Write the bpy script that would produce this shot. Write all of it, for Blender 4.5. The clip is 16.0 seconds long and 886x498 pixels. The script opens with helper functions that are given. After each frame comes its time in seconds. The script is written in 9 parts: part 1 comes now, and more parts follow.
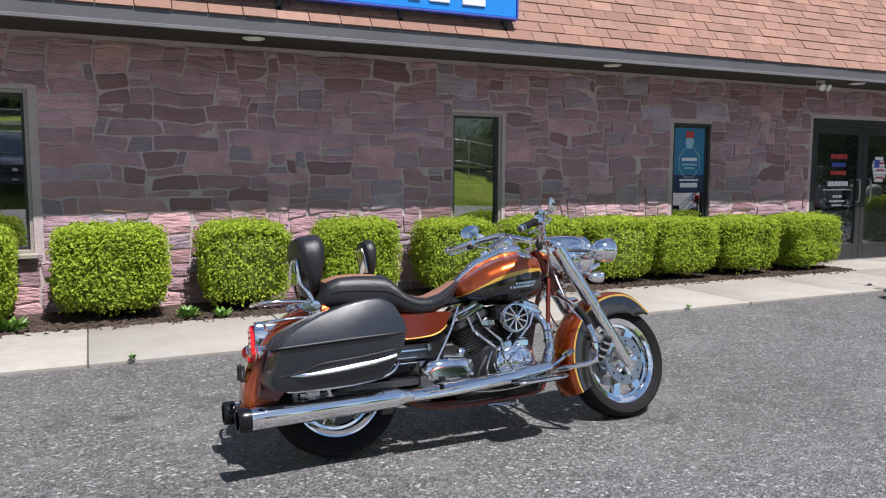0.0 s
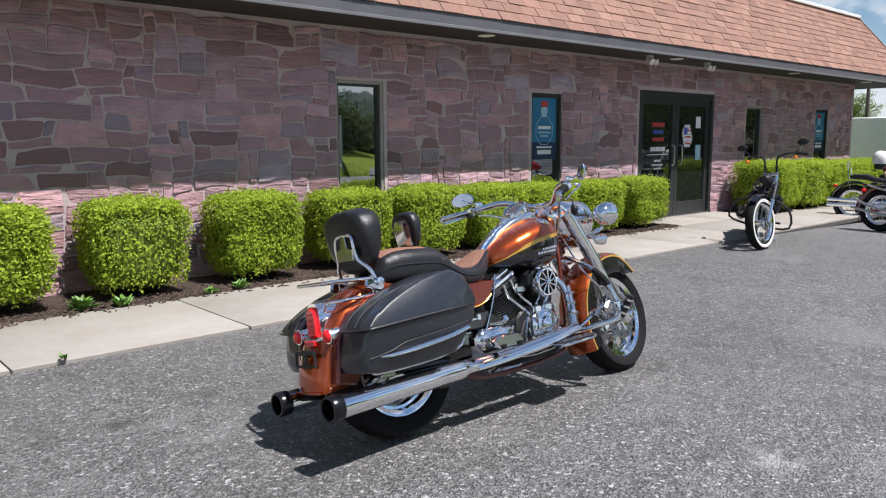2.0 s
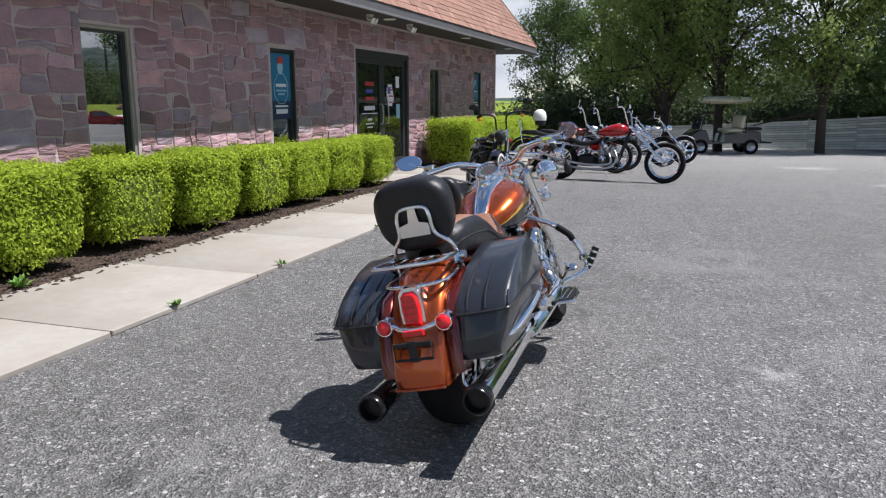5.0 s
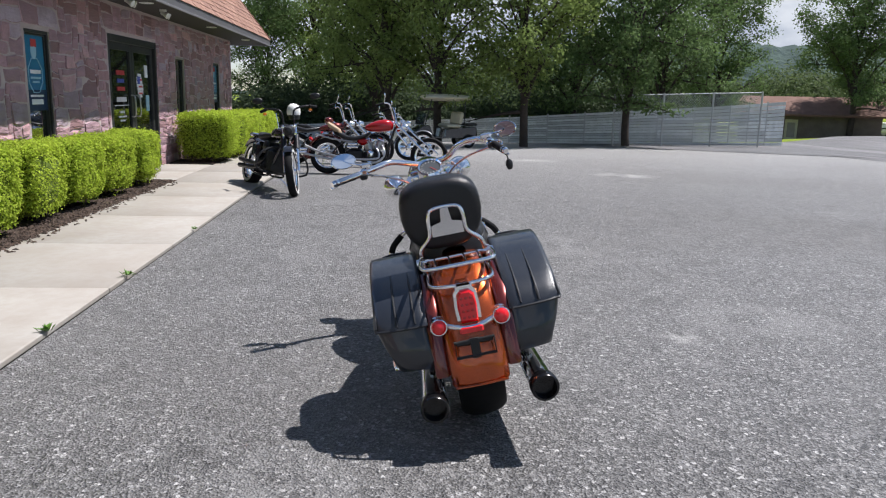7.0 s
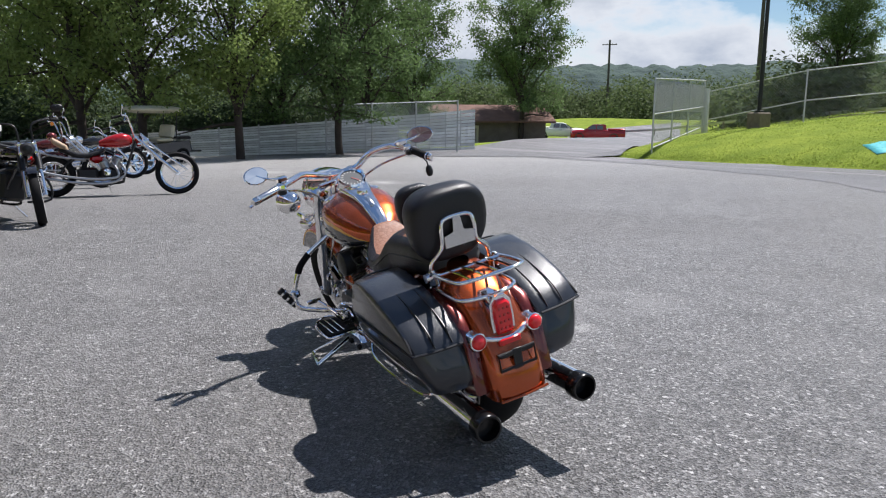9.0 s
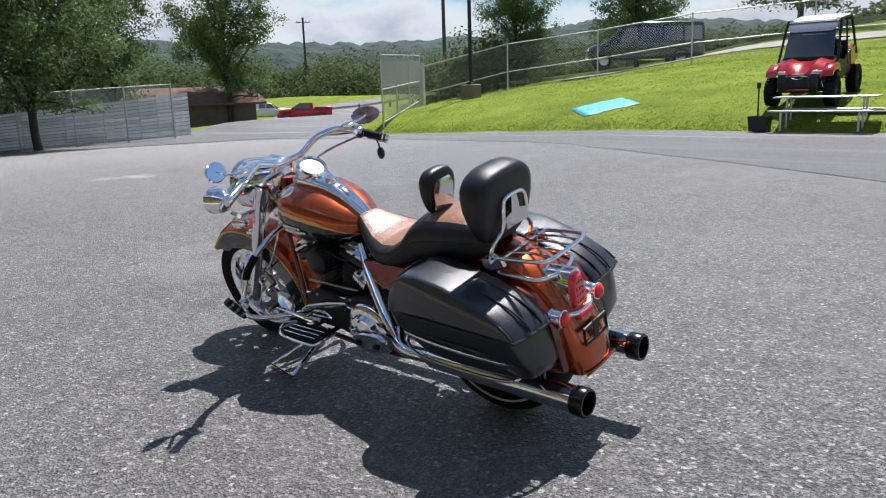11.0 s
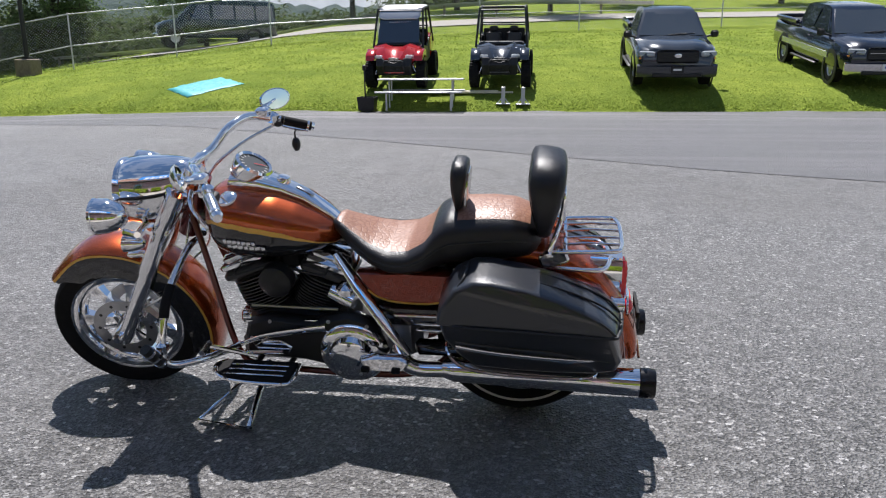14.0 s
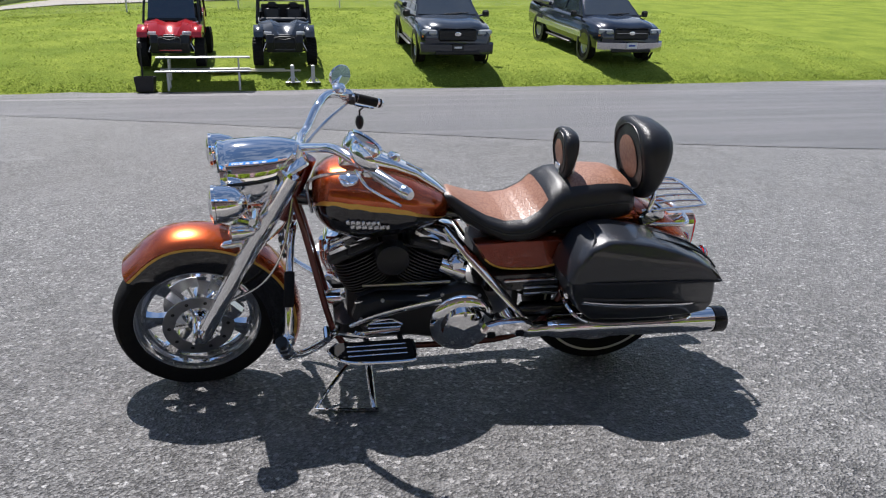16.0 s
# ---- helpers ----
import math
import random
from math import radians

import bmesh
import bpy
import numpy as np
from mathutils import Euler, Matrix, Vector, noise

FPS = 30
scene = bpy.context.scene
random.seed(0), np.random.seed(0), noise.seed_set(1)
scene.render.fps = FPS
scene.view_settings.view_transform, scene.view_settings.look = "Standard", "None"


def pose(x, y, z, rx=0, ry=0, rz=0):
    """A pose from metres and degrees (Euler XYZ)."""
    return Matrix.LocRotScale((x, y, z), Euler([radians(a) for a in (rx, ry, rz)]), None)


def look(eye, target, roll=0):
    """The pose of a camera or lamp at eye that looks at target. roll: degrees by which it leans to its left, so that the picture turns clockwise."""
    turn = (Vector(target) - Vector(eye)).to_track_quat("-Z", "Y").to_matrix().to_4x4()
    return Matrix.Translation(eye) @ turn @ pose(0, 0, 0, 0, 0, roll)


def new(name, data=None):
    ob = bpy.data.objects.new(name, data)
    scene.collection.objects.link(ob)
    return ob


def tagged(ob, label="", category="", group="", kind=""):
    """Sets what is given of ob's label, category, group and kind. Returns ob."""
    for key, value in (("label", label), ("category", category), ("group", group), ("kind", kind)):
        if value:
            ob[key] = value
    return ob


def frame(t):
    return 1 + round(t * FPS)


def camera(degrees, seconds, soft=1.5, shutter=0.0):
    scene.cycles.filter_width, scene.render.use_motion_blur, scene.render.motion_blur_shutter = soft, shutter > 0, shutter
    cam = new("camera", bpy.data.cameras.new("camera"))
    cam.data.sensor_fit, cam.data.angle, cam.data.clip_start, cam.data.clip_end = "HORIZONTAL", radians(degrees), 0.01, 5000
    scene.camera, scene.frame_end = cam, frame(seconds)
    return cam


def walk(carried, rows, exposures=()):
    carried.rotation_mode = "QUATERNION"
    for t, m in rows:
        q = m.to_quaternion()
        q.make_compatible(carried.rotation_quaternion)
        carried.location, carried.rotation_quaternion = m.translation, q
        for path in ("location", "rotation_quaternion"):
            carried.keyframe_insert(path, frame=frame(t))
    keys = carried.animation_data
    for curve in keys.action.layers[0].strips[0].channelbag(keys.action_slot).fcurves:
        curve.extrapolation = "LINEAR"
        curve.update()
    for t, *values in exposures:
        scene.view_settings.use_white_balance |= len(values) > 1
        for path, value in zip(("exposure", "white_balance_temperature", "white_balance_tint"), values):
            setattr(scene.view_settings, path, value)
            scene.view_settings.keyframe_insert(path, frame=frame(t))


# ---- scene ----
cam = camera(60.3, 16.0, 1.15)
PATH = [
    (0, (0.963, 0.172, 1.34), (1.8, 1.977, 1.136), 0.2),
    (0.5, (0.685, 0.31, 1.346), (1.654, 2.045, 1.124), 0.3),
    (1, (0.457, 0.525, 1.316), (1.546, 2.186, 1.077), 0.1),
    (1.5, (0.186, 0.723, 1.314), (1.392, 2.297, 1.053), -0.1),
    (2, (-0.081, 0.922, 1.332), (1.24, 2.397, 1.05), -0.3),
    (2.5, (-0.265, 1.201, 1.319), (1.17, 2.56, 1.015), -0.4),
    (3, (-0.444, 1.467, 1.311), (1.099, 2.697, 0.988), -0.7),
    (3.5, (-0.626, 1.738, 1.332), (1.012, 2.832, 0.989), -0.7),
    (6, (-1.052, 3.321, 1.336), (0.889, 3.581, 0.933), 0.7),
    (6.5, (-1.12, 3.648, 1.368), (0.838, 3.705, 0.964), 1.1),
    (7, (-1.134, 3.938, 1.341), (0.821, 3.796, 0.946), 1.3),
    (7.5, (-1.088, 4.241, 1.355), (0.845, 3.901, 0.972), 1.4),
    (8, (-1.021, 4.557, 1.342), (0.869, 4.016, 0.974), 1.5),
    (8.5, (-0.885, 4.808, 1.309), (0.942, 4.076, 0.949), 1.2),
    (9, (-0.655, 5.056, 1.294), (1.095, 4.155, 0.938), 0.5),
    (11.5, (0.488, 6.108, 1.301), (1.605, 4.508, 0.862), -1.8),
    (12, (0.752, 6.227, 1.323), (1.692, 4.521, 0.868), -1.5),
    (12.5, (1.019, 6.359, 1.361), (1.78, 4.568, 0.9), -1.4),
    (13, (1.31, 6.423, 1.37), (1.897, 4.569, 0.905), -1.1),
    (13.5, (1.611, 6.354, 1.351), (2.031, 4.457, 0.878), -0.8),
    (14, (1.897, 6.352, 1.333), (2.159, 4.43, 0.845), -0.3),
    (14.5, (2.221, 6.377, 1.328), (2.328, 4.444, 0.824), 0.0),
    (15, (2.542, 6.351, 1.305), (2.488, 4.42, 0.786), 0.2),
    (15.5, (2.843, 6.36, 1.312), (2.625, 4.443, 0.782), 0.2),
    (16, (3.212, 6.435, 1.332), (2.829, 4.548, 0.79), 0.1),
]
walk(cam, [(t, look(e, g, r)) for t, e, g, r in PATH])

# ---- light ----
SUN = Vector((0.15, -0.475, 1.0)).normalized()
world = bpy.data.worlds.new("sky")
scene.world = world
world.use_nodes = True
wn, wl = world.node_tree.nodes, world.node_tree.links
wn.clear()
sky = wn.new("ShaderNodeTexSky")
sky.sky_type, sky.sun_disc = "NISHITA", False
sky.sun_elevation, sky.sun_rotation = math.asin(SUN.z), math.atan2(SUN.x, SUN.y)
sky.altitude, sky.air_density, sky.dust_density, sky.ozone_density = 100, 1.0, 0.0, 4.0
tc = wn.new("ShaderNodeTexCoord")
mp = wn.new("ShaderNodeMapping")
mp.inputs["Scale"].default_value = (1.0, 1.0, 2.1)
cl = wn.new("ShaderNodeTexNoise")
cl.inputs["Scale"].default_value, cl.inputs["Detail"].default_value, cl.inputs["Roughness"].default_value = 3.1, 9.0, 0.56
cr = wn.new("ShaderNodeValToRGB")
cr.color_ramp.elements[0].position, cr.color_ramp.elements[1].position = 0.475, 0.555
tone = wn.new("ShaderNodeValToRGB")
tone.color_ramp.elements[0].position, tone.color_ramp.elements[1].position = 0.5, 0.66
tone.color_ramp.elements[0].color, tone.color_ramp.elements[1].color = (1.0, 1.0, 1.0, 1), (0.5, 0.55, 0.64, 1)
gain = wn.new("ShaderNodeVectorMath")
gain.operation, gain.inputs[1].default_value = "MULTIPLY", (9.2, 9.5, 10.1)
sep = wn.new("ShaderNodeSeparateXYZ")
thin = wn.new("ShaderNodeMapRange")
thin.inputs["From Min"].default_value, thin.inputs["From Max"].default_value, thin.inputs["To Min"].default_value, thin.inputs["To Max"].default_value = 0.25, 0.75, 1.0, 0.2
mul = wn.new("ShaderNodeMath")
mul.operation = "MULTIPLY"
mx = wn.new("ShaderNodeMix")
mx.data_type = "RGBA"
bg = wn.new("ShaderNodeBackground")
bg.inputs["Strength"].default_value = 0.08
wo = wn.new("ShaderNodeOutputWorld")
wl.new(tc.outputs["Generated"], mp.inputs["Vector"])
wl.new(mp.outputs["Vector"], cl.inputs["Vector"])
wl.new(cl.outputs["Fac"], cr.inputs["Fac"])
wl.new(cl.outputs["Fac"], tone.inputs["Fac"])
wl.new(tone.outputs["Color"], gain.inputs[0])
wl.new(tc.outputs["Generated"], sep.inputs["Vector"])
wl.new(sep.outputs["Z"], thin.inputs["Value"])
wl.new(thin.outputs["Result"], mul.inputs[0])
wl.new(cr.outputs["Color"], mul.inputs[1])
wl.new(mul.outputs[0], mx.inputs["Factor"])
wl.new(sky.outputs["Color"], mx.inputs["A"])
wl.new(gain.outputs["Vector"], mx.inputs["B"])
wl.new(mx.outputs["Result"], bg.inputs["Color"])
wl.new(bg.outputs["Background"], wo.inputs["Surface"])
sun = new("sun", bpy.data.lights.new("sun", "SUN"))
sun.data.energy, sun.data.angle, sun.data.color = 5.9, radians(0.53), (1.0, 0.965, 0.96)
sun.matrix_world = look(SUN * 50, (0, 0, 0))
scene.view_settings.exposure = 0.31


# ---- materials ----
def mat(name, col, rough=0.6, metal=0.0, vary=0.0, scale=8.0, bump=0.0, bscale=60.0, col2=None, rand=0.0, coat=0.0, ramp=None,
        spec=0.5, trans=0.0, emit=None, ior=1.45, island=False, wear=0.0, rvar=0.0, grain=0.0):
    """A procedural surface. vary: strength of the two-scale mottling towards col2; rand: difference from piece to piece; ramp: the colours of
    the pieces; bump: relief in metres at bscale."""
    m = bpy.data.materials.new(name)
    m.use_nodes = True
    n, l = m.node_tree.nodes, m.node_tree.links
    p = n["Principled BSDF"]
    p.inputs["Base Color"].default_value = (*col, 1)
    p.inputs["Roughness"].default_value, p.inputs["Metallic"].default_value = rough, metal
    p.inputs["IOR"].default_value = ior
    p.inputs["Specular IOR Level"].default_value = spec
    p.inputs["Coat Weight"].default_value, p.inputs["Coat Roughness"].default_value = coat, 0.03
    p.inputs["Transmission Weight"].default_value = trans
    if emit:
        p.inputs["Emission Color"].default_value, p.inputs["Emission Strength"].default_value = (*emit[0], 1), emit[1]
    if not (vary or bump or rand or ramp or wear):
        return m
    geo = n.new("ShaderNodeNewGeometry")
    src = geo.outputs["Position"]
    now = None
    if rand or ramp:
        if island:
            rnd = geo.outputs["Random Per Island"]
        else:
            rnd = n.new("ShaderNodeObjectInfo").outputs["Random"]
    if ramp:
        r = n.new("ShaderNodeValToRGB")
        e = r.color_ramp
        e.interpolation = "CONSTANT"
        while len(e.elements) < len(ramp):
            e.elements.new(0.5)
        for k, c in enumerate(ramp):
            e.elements[k].position, e.elements[k].color = k / len(ramp), (*c, 1)
        l.new(rnd, r.inputs["Fac"])
        now = r.outputs["Color"]
    if rand:
        h = n.new("ShaderNodeHueSaturation")
        k = n.new("ShaderNodeMapRange")
        k.inputs["To Min"].default_value, k.inputs["To Max"].default_value = 1 - rand, 1 + rand
        w = n.new("ShaderNodeMath")
        w.operation, w.inputs[1].default_value = "MULTIPLY", 7.31
        fr = n.new("ShaderNodeMath")
        fr.operation = "FRACT"
        l.new(rnd, w.inputs[0])
        l.new(w.outputs[0], fr.inputs[0])
        l.new(fr.outputs[0], k.inputs["Value"])
        l.new(k.outputs["Result"], h.inputs["Value"])
        if now:
            l.new(now, h.inputs["Color"])
        else:
            h.inputs["Color"].default_value = (*col, 1)
        now = h.outputs["Color"]
    if vary:
        c2 = col2 or tuple(v * 0.45 for v in col)
        for k, (sc, amt) in enumerate(((scale, 1.0), (scale * 9, 0.6)) + (((scale * 34, grain),) if grain else ())):
            t = n.new("ShaderNodeTexNoise")
            t.inputs["Scale"].default_value, t.inputs["Detail"].default_value = sc, 6
            l.new(src, t.inputs["Vector"])
            f = n.new("ShaderNodeMapRange")
            f.inputs["From Min"].default_value, f.inputs["From Max"].default_value = 0.38, 0.68
            f.inputs["To Max"].default_value = vary * amt
            l.new(t.outputs["Fac"], f.inputs["Value"])
            x = n.new("ShaderNodeMix")
            x.data_type = "RGBA"
            l.new(f.outputs["Result"], x.inputs["Factor"])
            if now:
                l.new(now, x.inputs["A"])
            else:
                x.inputs["A"].default_value = (*col, 1)
            x.inputs["B"].default_value = (*c2, 1)
            now = x.outputs["Result"]
            if rvar and k == 0:
                q = n.new("ShaderNodeMapRange")
                q.inputs["To Min"].default_value, q.inputs["To Max"].default_value = max(0.0, rough - rvar), min(1.0, rough + rvar)
                l.new(t.outputs["Fac"], q.inputs["Value"])
                l.new(q.outputs["Result"], p.inputs["Roughness"])
    if now:
        l.new(now, p.inputs["Base Color"])
    if bump:
        t = n.new("ShaderNodeTexNoise")
        t.inputs["Scale"].default_value, t.inputs["Detail"].default_value = bscale, 5
        l.new(src, t.inputs["Vector"])
        b = n.new("ShaderNodeBump")
        b.inputs["Distance"].default_value, b.inputs["Strength"].default_value = bump, 0.8
        l.new(t.outputs["Fac"], b.inputs["Height"])
        l.new(b.outputs["Normal"], p.inputs["Normal"])
    return m


def asphalt_mat(name, base, light, patch, streaks=False, spots=()):
    """Worn asphalt: dark binder, pale stones at two sizes, wide stains."""
    m = bpy.data.materials.new(name)
    m.use_nodes = True
    n, l = m.node_tree.nodes, m.node_tree.links
    p = n["Principled BSDF"]
    p.inputs["Roughness"].default_value = 0.5
    p.inputs["Specular IOR Level"].default_value = 0.6
    geo = n.new("ShaderNodeNewGeometry")

    def vor(sc, lo, hi):
        v = n.new("ShaderNodeTexVoronoi")
        v.inputs["Scale"].default_value = sc
        l.new(geo.outputs["Position"], v.inputs["Vector"])
        g = n.new("ShaderNodeSeparateColor")
        l.new(v.outputs["Color"], g.inputs["Color"])
        f = n.new("ShaderNodeMapRange")
        f.inputs["From Min"].default_value, f.inputs["From Max"].default_value = lo, hi
        l.new(g.outputs["Red"], f.inputs["Value"])
        return f.outputs["Result"], v.outputs["Distance"]

    def mixed(a, fac, b):
        x = n.new("ShaderNodeMix")
        x.data_type = "RGBA"
        l.new(fac, x.inputs["Factor"])
        if isinstance(a, tuple):
            x.inputs["A"].default_value = (*a, 1)
        else:
            l.new(a, x.inputs["A"])
        x.inputs["B"].default_value = (*b, 1)
        return x.outputs["Result"]

    def noise_fac(sc, lo, hi, top, det=5):
        t = n.new("ShaderNodeTexNoise")
        t.inputs["Scale"].default_value, t.inputs["Detail"].default_value = sc, det
        l.new(geo.outputs["Position"], t.inputs["Vector"])
        f = n.new("ShaderNodeMapRange")
        f.inputs["From Min"].default_value, f.inputs["From Max"].default_value, f.inputs["To Max"].default_value = lo, hi, top
        l.new(t.outputs["Fac"], f.inputs["Value"])
        return f.outputs["Result"]
    fine, dist = vor(105, 0.35, 1.0)
    big, _ = vor(70, 0.9, 1.0)
    c = mixed(base, fine, light)
    c = mixed(c, big, tuple(min(1, v * 1.9) for v in light))
    c = mixed(c, noise_fac(0.55, 0.45, 0.75, 0.36), patch)
    c = mixed(c, noise_fac(0.23, 0.47, 0.66, 0.34, 6), tuple(v * k for v, k in zip(base, (0.98, 0.88, 0.8))))
    c = mixed(c, noise_fac(3.1, 0.52, 0.74, 0.4), tuple(v * 0.45 for v in base))
    c = mixed(c, noise_fac(30, 0.5, 0.7, 0.35), tuple(v * 0.5 for v in base))
    c = mixed(c, noise_fac(1.4, 0.6, 0.72, 0.3), light)
    c = mixed(c, noise_fac(11, 0.52, 0.7, 0.4, 9), tuple(v * 0.9 for v in light))
    c = mixed(c, noise_fac(15, 0.54, 0.7, 0.45, 9), tuple(v * 0.7 for v in base))
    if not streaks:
        # paler towards the far end of the lot: grazing sheen put into the colour
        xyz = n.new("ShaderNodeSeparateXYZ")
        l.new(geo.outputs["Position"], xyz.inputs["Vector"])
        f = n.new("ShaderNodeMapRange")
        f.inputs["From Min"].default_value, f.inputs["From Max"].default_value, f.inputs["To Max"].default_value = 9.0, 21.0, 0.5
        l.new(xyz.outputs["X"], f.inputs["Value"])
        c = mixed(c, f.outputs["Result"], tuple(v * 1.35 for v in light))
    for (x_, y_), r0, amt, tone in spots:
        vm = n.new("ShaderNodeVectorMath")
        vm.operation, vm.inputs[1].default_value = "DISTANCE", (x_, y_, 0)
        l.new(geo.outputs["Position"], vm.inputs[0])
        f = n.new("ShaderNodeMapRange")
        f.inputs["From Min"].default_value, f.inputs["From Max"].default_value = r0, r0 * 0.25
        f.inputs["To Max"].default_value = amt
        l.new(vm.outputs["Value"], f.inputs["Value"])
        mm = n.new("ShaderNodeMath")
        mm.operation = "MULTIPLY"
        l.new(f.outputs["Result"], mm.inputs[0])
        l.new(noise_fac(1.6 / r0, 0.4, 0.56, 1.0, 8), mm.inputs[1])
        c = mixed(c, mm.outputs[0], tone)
    if streaks:
        for sc, mul_, lo, amt, col in (((0.1, 1.6, 1), 1.0, 0.48, 0.75, tuple(v * k for v, k in zip(light, (1.3, 1.24, 1.24)))), ((0.07, 2.6, 1), 1.7, 0.5, 0.6, tuple(v * 0.7 for v in base))):
            mpg = n.new("ShaderNodeMapping")
            mpg.inputs["Scale"].default_value = sc
            l.new(geo.outputs["Position"], mpg.inputs["Vector"])
            t = n.new("ShaderNodeTexNoise")
            t.inputs["Scale"].default_value, t.inputs["Detail"].default_value = mul_, 8
            l.new(mpg.outputs["Vector"], t.inputs["Vector"])
            f = n.new("ShaderNodeMapRange")
            f.inputs["From Min"].default_value, f.inputs["From Max"].default_value, f.inputs["To Max"].default_value = lo, lo + 0.16, amt
            l.new(t.outputs["Fac"], f.inputs["Value"])
            c = mixed(c, f.outputs["Result"], col)
    if streaks:
        # the older resealed half beside the rough lot
        xyz = n.new("ShaderNodeSeparateXYZ")
        l.new(geo.outputs["Position"], xyz.inputs["Vector"])
        f = n.new("ShaderNodeMapRange")
        f.inputs["From Min"].default_value, f.inputs["From Max"].default_value, f.inputs["To Max"].default_value = -10.7, -10.2, 0.62
        l.new(xyz.outputs["Y"], f.inputs["Value"])
        c = mixed(c, f.outputs["Result"], tuple(v * 1.35 for v in base))
    l.new(c, p.inputs["Base Color"])
    _, wide = vor(34, 0.0, 1.0)
    high = n.new("ShaderNodeMath")
    high.operation, high.inputs[1].default_value = "MULTIPLY_ADD", 0.8
    l.new(wide, high.inputs[0])
    l.new(dist, high.inputs[2])
    b = n.new("ShaderNodeBump")
    b.inputs["Distance"].default_value, b.inputs["Strength"].default_value = 0.0105, 1.0
    l.new(high.outputs[0], b.inputs["Height"])
    l.new(b.outputs["Normal"], p.inputs["Normal"])
    return m


def stone_mat(name, tones):
    """Rough-split fieldstone: each stone its own tone, clouded and streaked along its bed, with ledges."""
    m = mat(name, tones[0], 0.85, rand=0.3, ramp=tones, vary=0.45, scale=5, col2=(0.23, 0.165, 0.18), grain=0.5)
    n, l = m.node_tree.nodes, m.node_tree.links
    p = n["Principled BSDF"]
    p.inputs["Specular IOR Level"].default_value = 0.3
    geo = n.new("ShaderNodeNewGeometry")
    mp_ = n.new("ShaderNodeMapping")
    mp_.inputs["Scale"].default_value = (0.45, 1.0, 1.7)
    l.new(geo.outputs["Position"], mp_.inputs["Vector"])
    heights = []
    for sc, det, amt in ((7.0, 3, 1.0), (22.0, 6, 0.5), (90.0, 4, 0.16)):
        t = n.new("ShaderNodeTexNoise")
        t.inputs["Scale"].default_value, t.inputs["Detail"].default_value = sc, det
        l.new(mp_.outputs["Vector"], t.inputs["Vector"])
        q = n.new("ShaderNodeMath")
        q.operation, q.inputs[1].default_value = "MULTIPLY", amt
        l.new(t.outputs["Fac"], q.inputs[0])
        heights.append(q.outputs[0])
    # ledges: the coarse noise broken into steps
    st = n.new("ShaderNodeMath")
    st.operation, st.inputs[1].default_value = "SNAP", 0.09
    l.new(heights[0], st.inputs[0])
    total = st.outputs[0]
    for h in heights:
        ad = n.new("ShaderNodeMath")
        ad.operation = "ADD"
        l.new(total, ad.inputs[0])
        l.new(h, ad.inputs[1])
        total = ad.outputs[0]
    b = n.new("ShaderNodeBump")
    b.inputs["Distance"].default_value, b.inputs["Strength"].default_value = 0.03, 1.0
    l.new(total, b.inputs["Height"])
    l.new(b.outputs["Normal"], p.inputs["Normal"])
    return m


def croc_mat(name, col, dark):
    """Embossed leather: rows of scales."""
    m = bpy.data.materials.new(name)
    m.use_nodes = True
    n, l = m.node_tree.nodes, m.node_tree.links
    p = n["Principled BSDF"]
    p.inputs["Roughness"].default_value = 0.42
    tcn = n.new("ShaderNodeTexCoord")
    v = n.new("ShaderNodeTexVoronoi")
    v.feature = "DISTANCE_TO_EDGE"
    v.inputs["Scale"].default_value = 52
    l.new(tcn.outputs["Object"], v.inputs["Vector"])
    f = n.new("ShaderNodeMapRange")
    f.inputs["From Max"].default_value = 0.16
    l.new(v.outputs["Distance"], f.inputs["Value"])
    x = n.new("ShaderNodeMix")
    x.data_type = "RGBA"
    x.inputs["A"].default_value, x.inputs["B"].default_value = (*dark, 1), (*col, 1)
    l.new(f.outputs["Result"], x.inputs["Factor"])
    l.new(x.outputs["Result"], p.inputs["Base Color"])
    b = n.new("ShaderNodeBump")
    b.inputs["Distance"].default_value = 0.0005
    l.new(f.outputs["Result"], b.inputs["Height"])
    l.new(b.outputs["Normal"], p.inputs["Normal"])
    return m


def leaf_mat(name, col, col2, rand):
    """Leaves: each its own shade, some light passing through."""
    m = mat(name, col, 0.55, rand=rand, island=True, vary=0.3, scale=1.6, col2=col2, spec=0.12)
    n, l = m.node_tree.nodes, m.node_tree.links
    p = n["Principled BSDF"]
    t = n.new("ShaderNodeBsdfTranslucent")
    x = n.new("ShaderNodeMixShader")
    x.inputs[0].default_value = 0.47
    l.new(p.inputs["Base Color"].links[0].from_socket, t.inputs["Color"])
    l.new(p.outputs[0], x.inputs[1])
    l.new(t.outputs[0], x.inputs[2])
    l.new(x.outputs[0], n["Material Output"].inputs["Surface"])
    return m


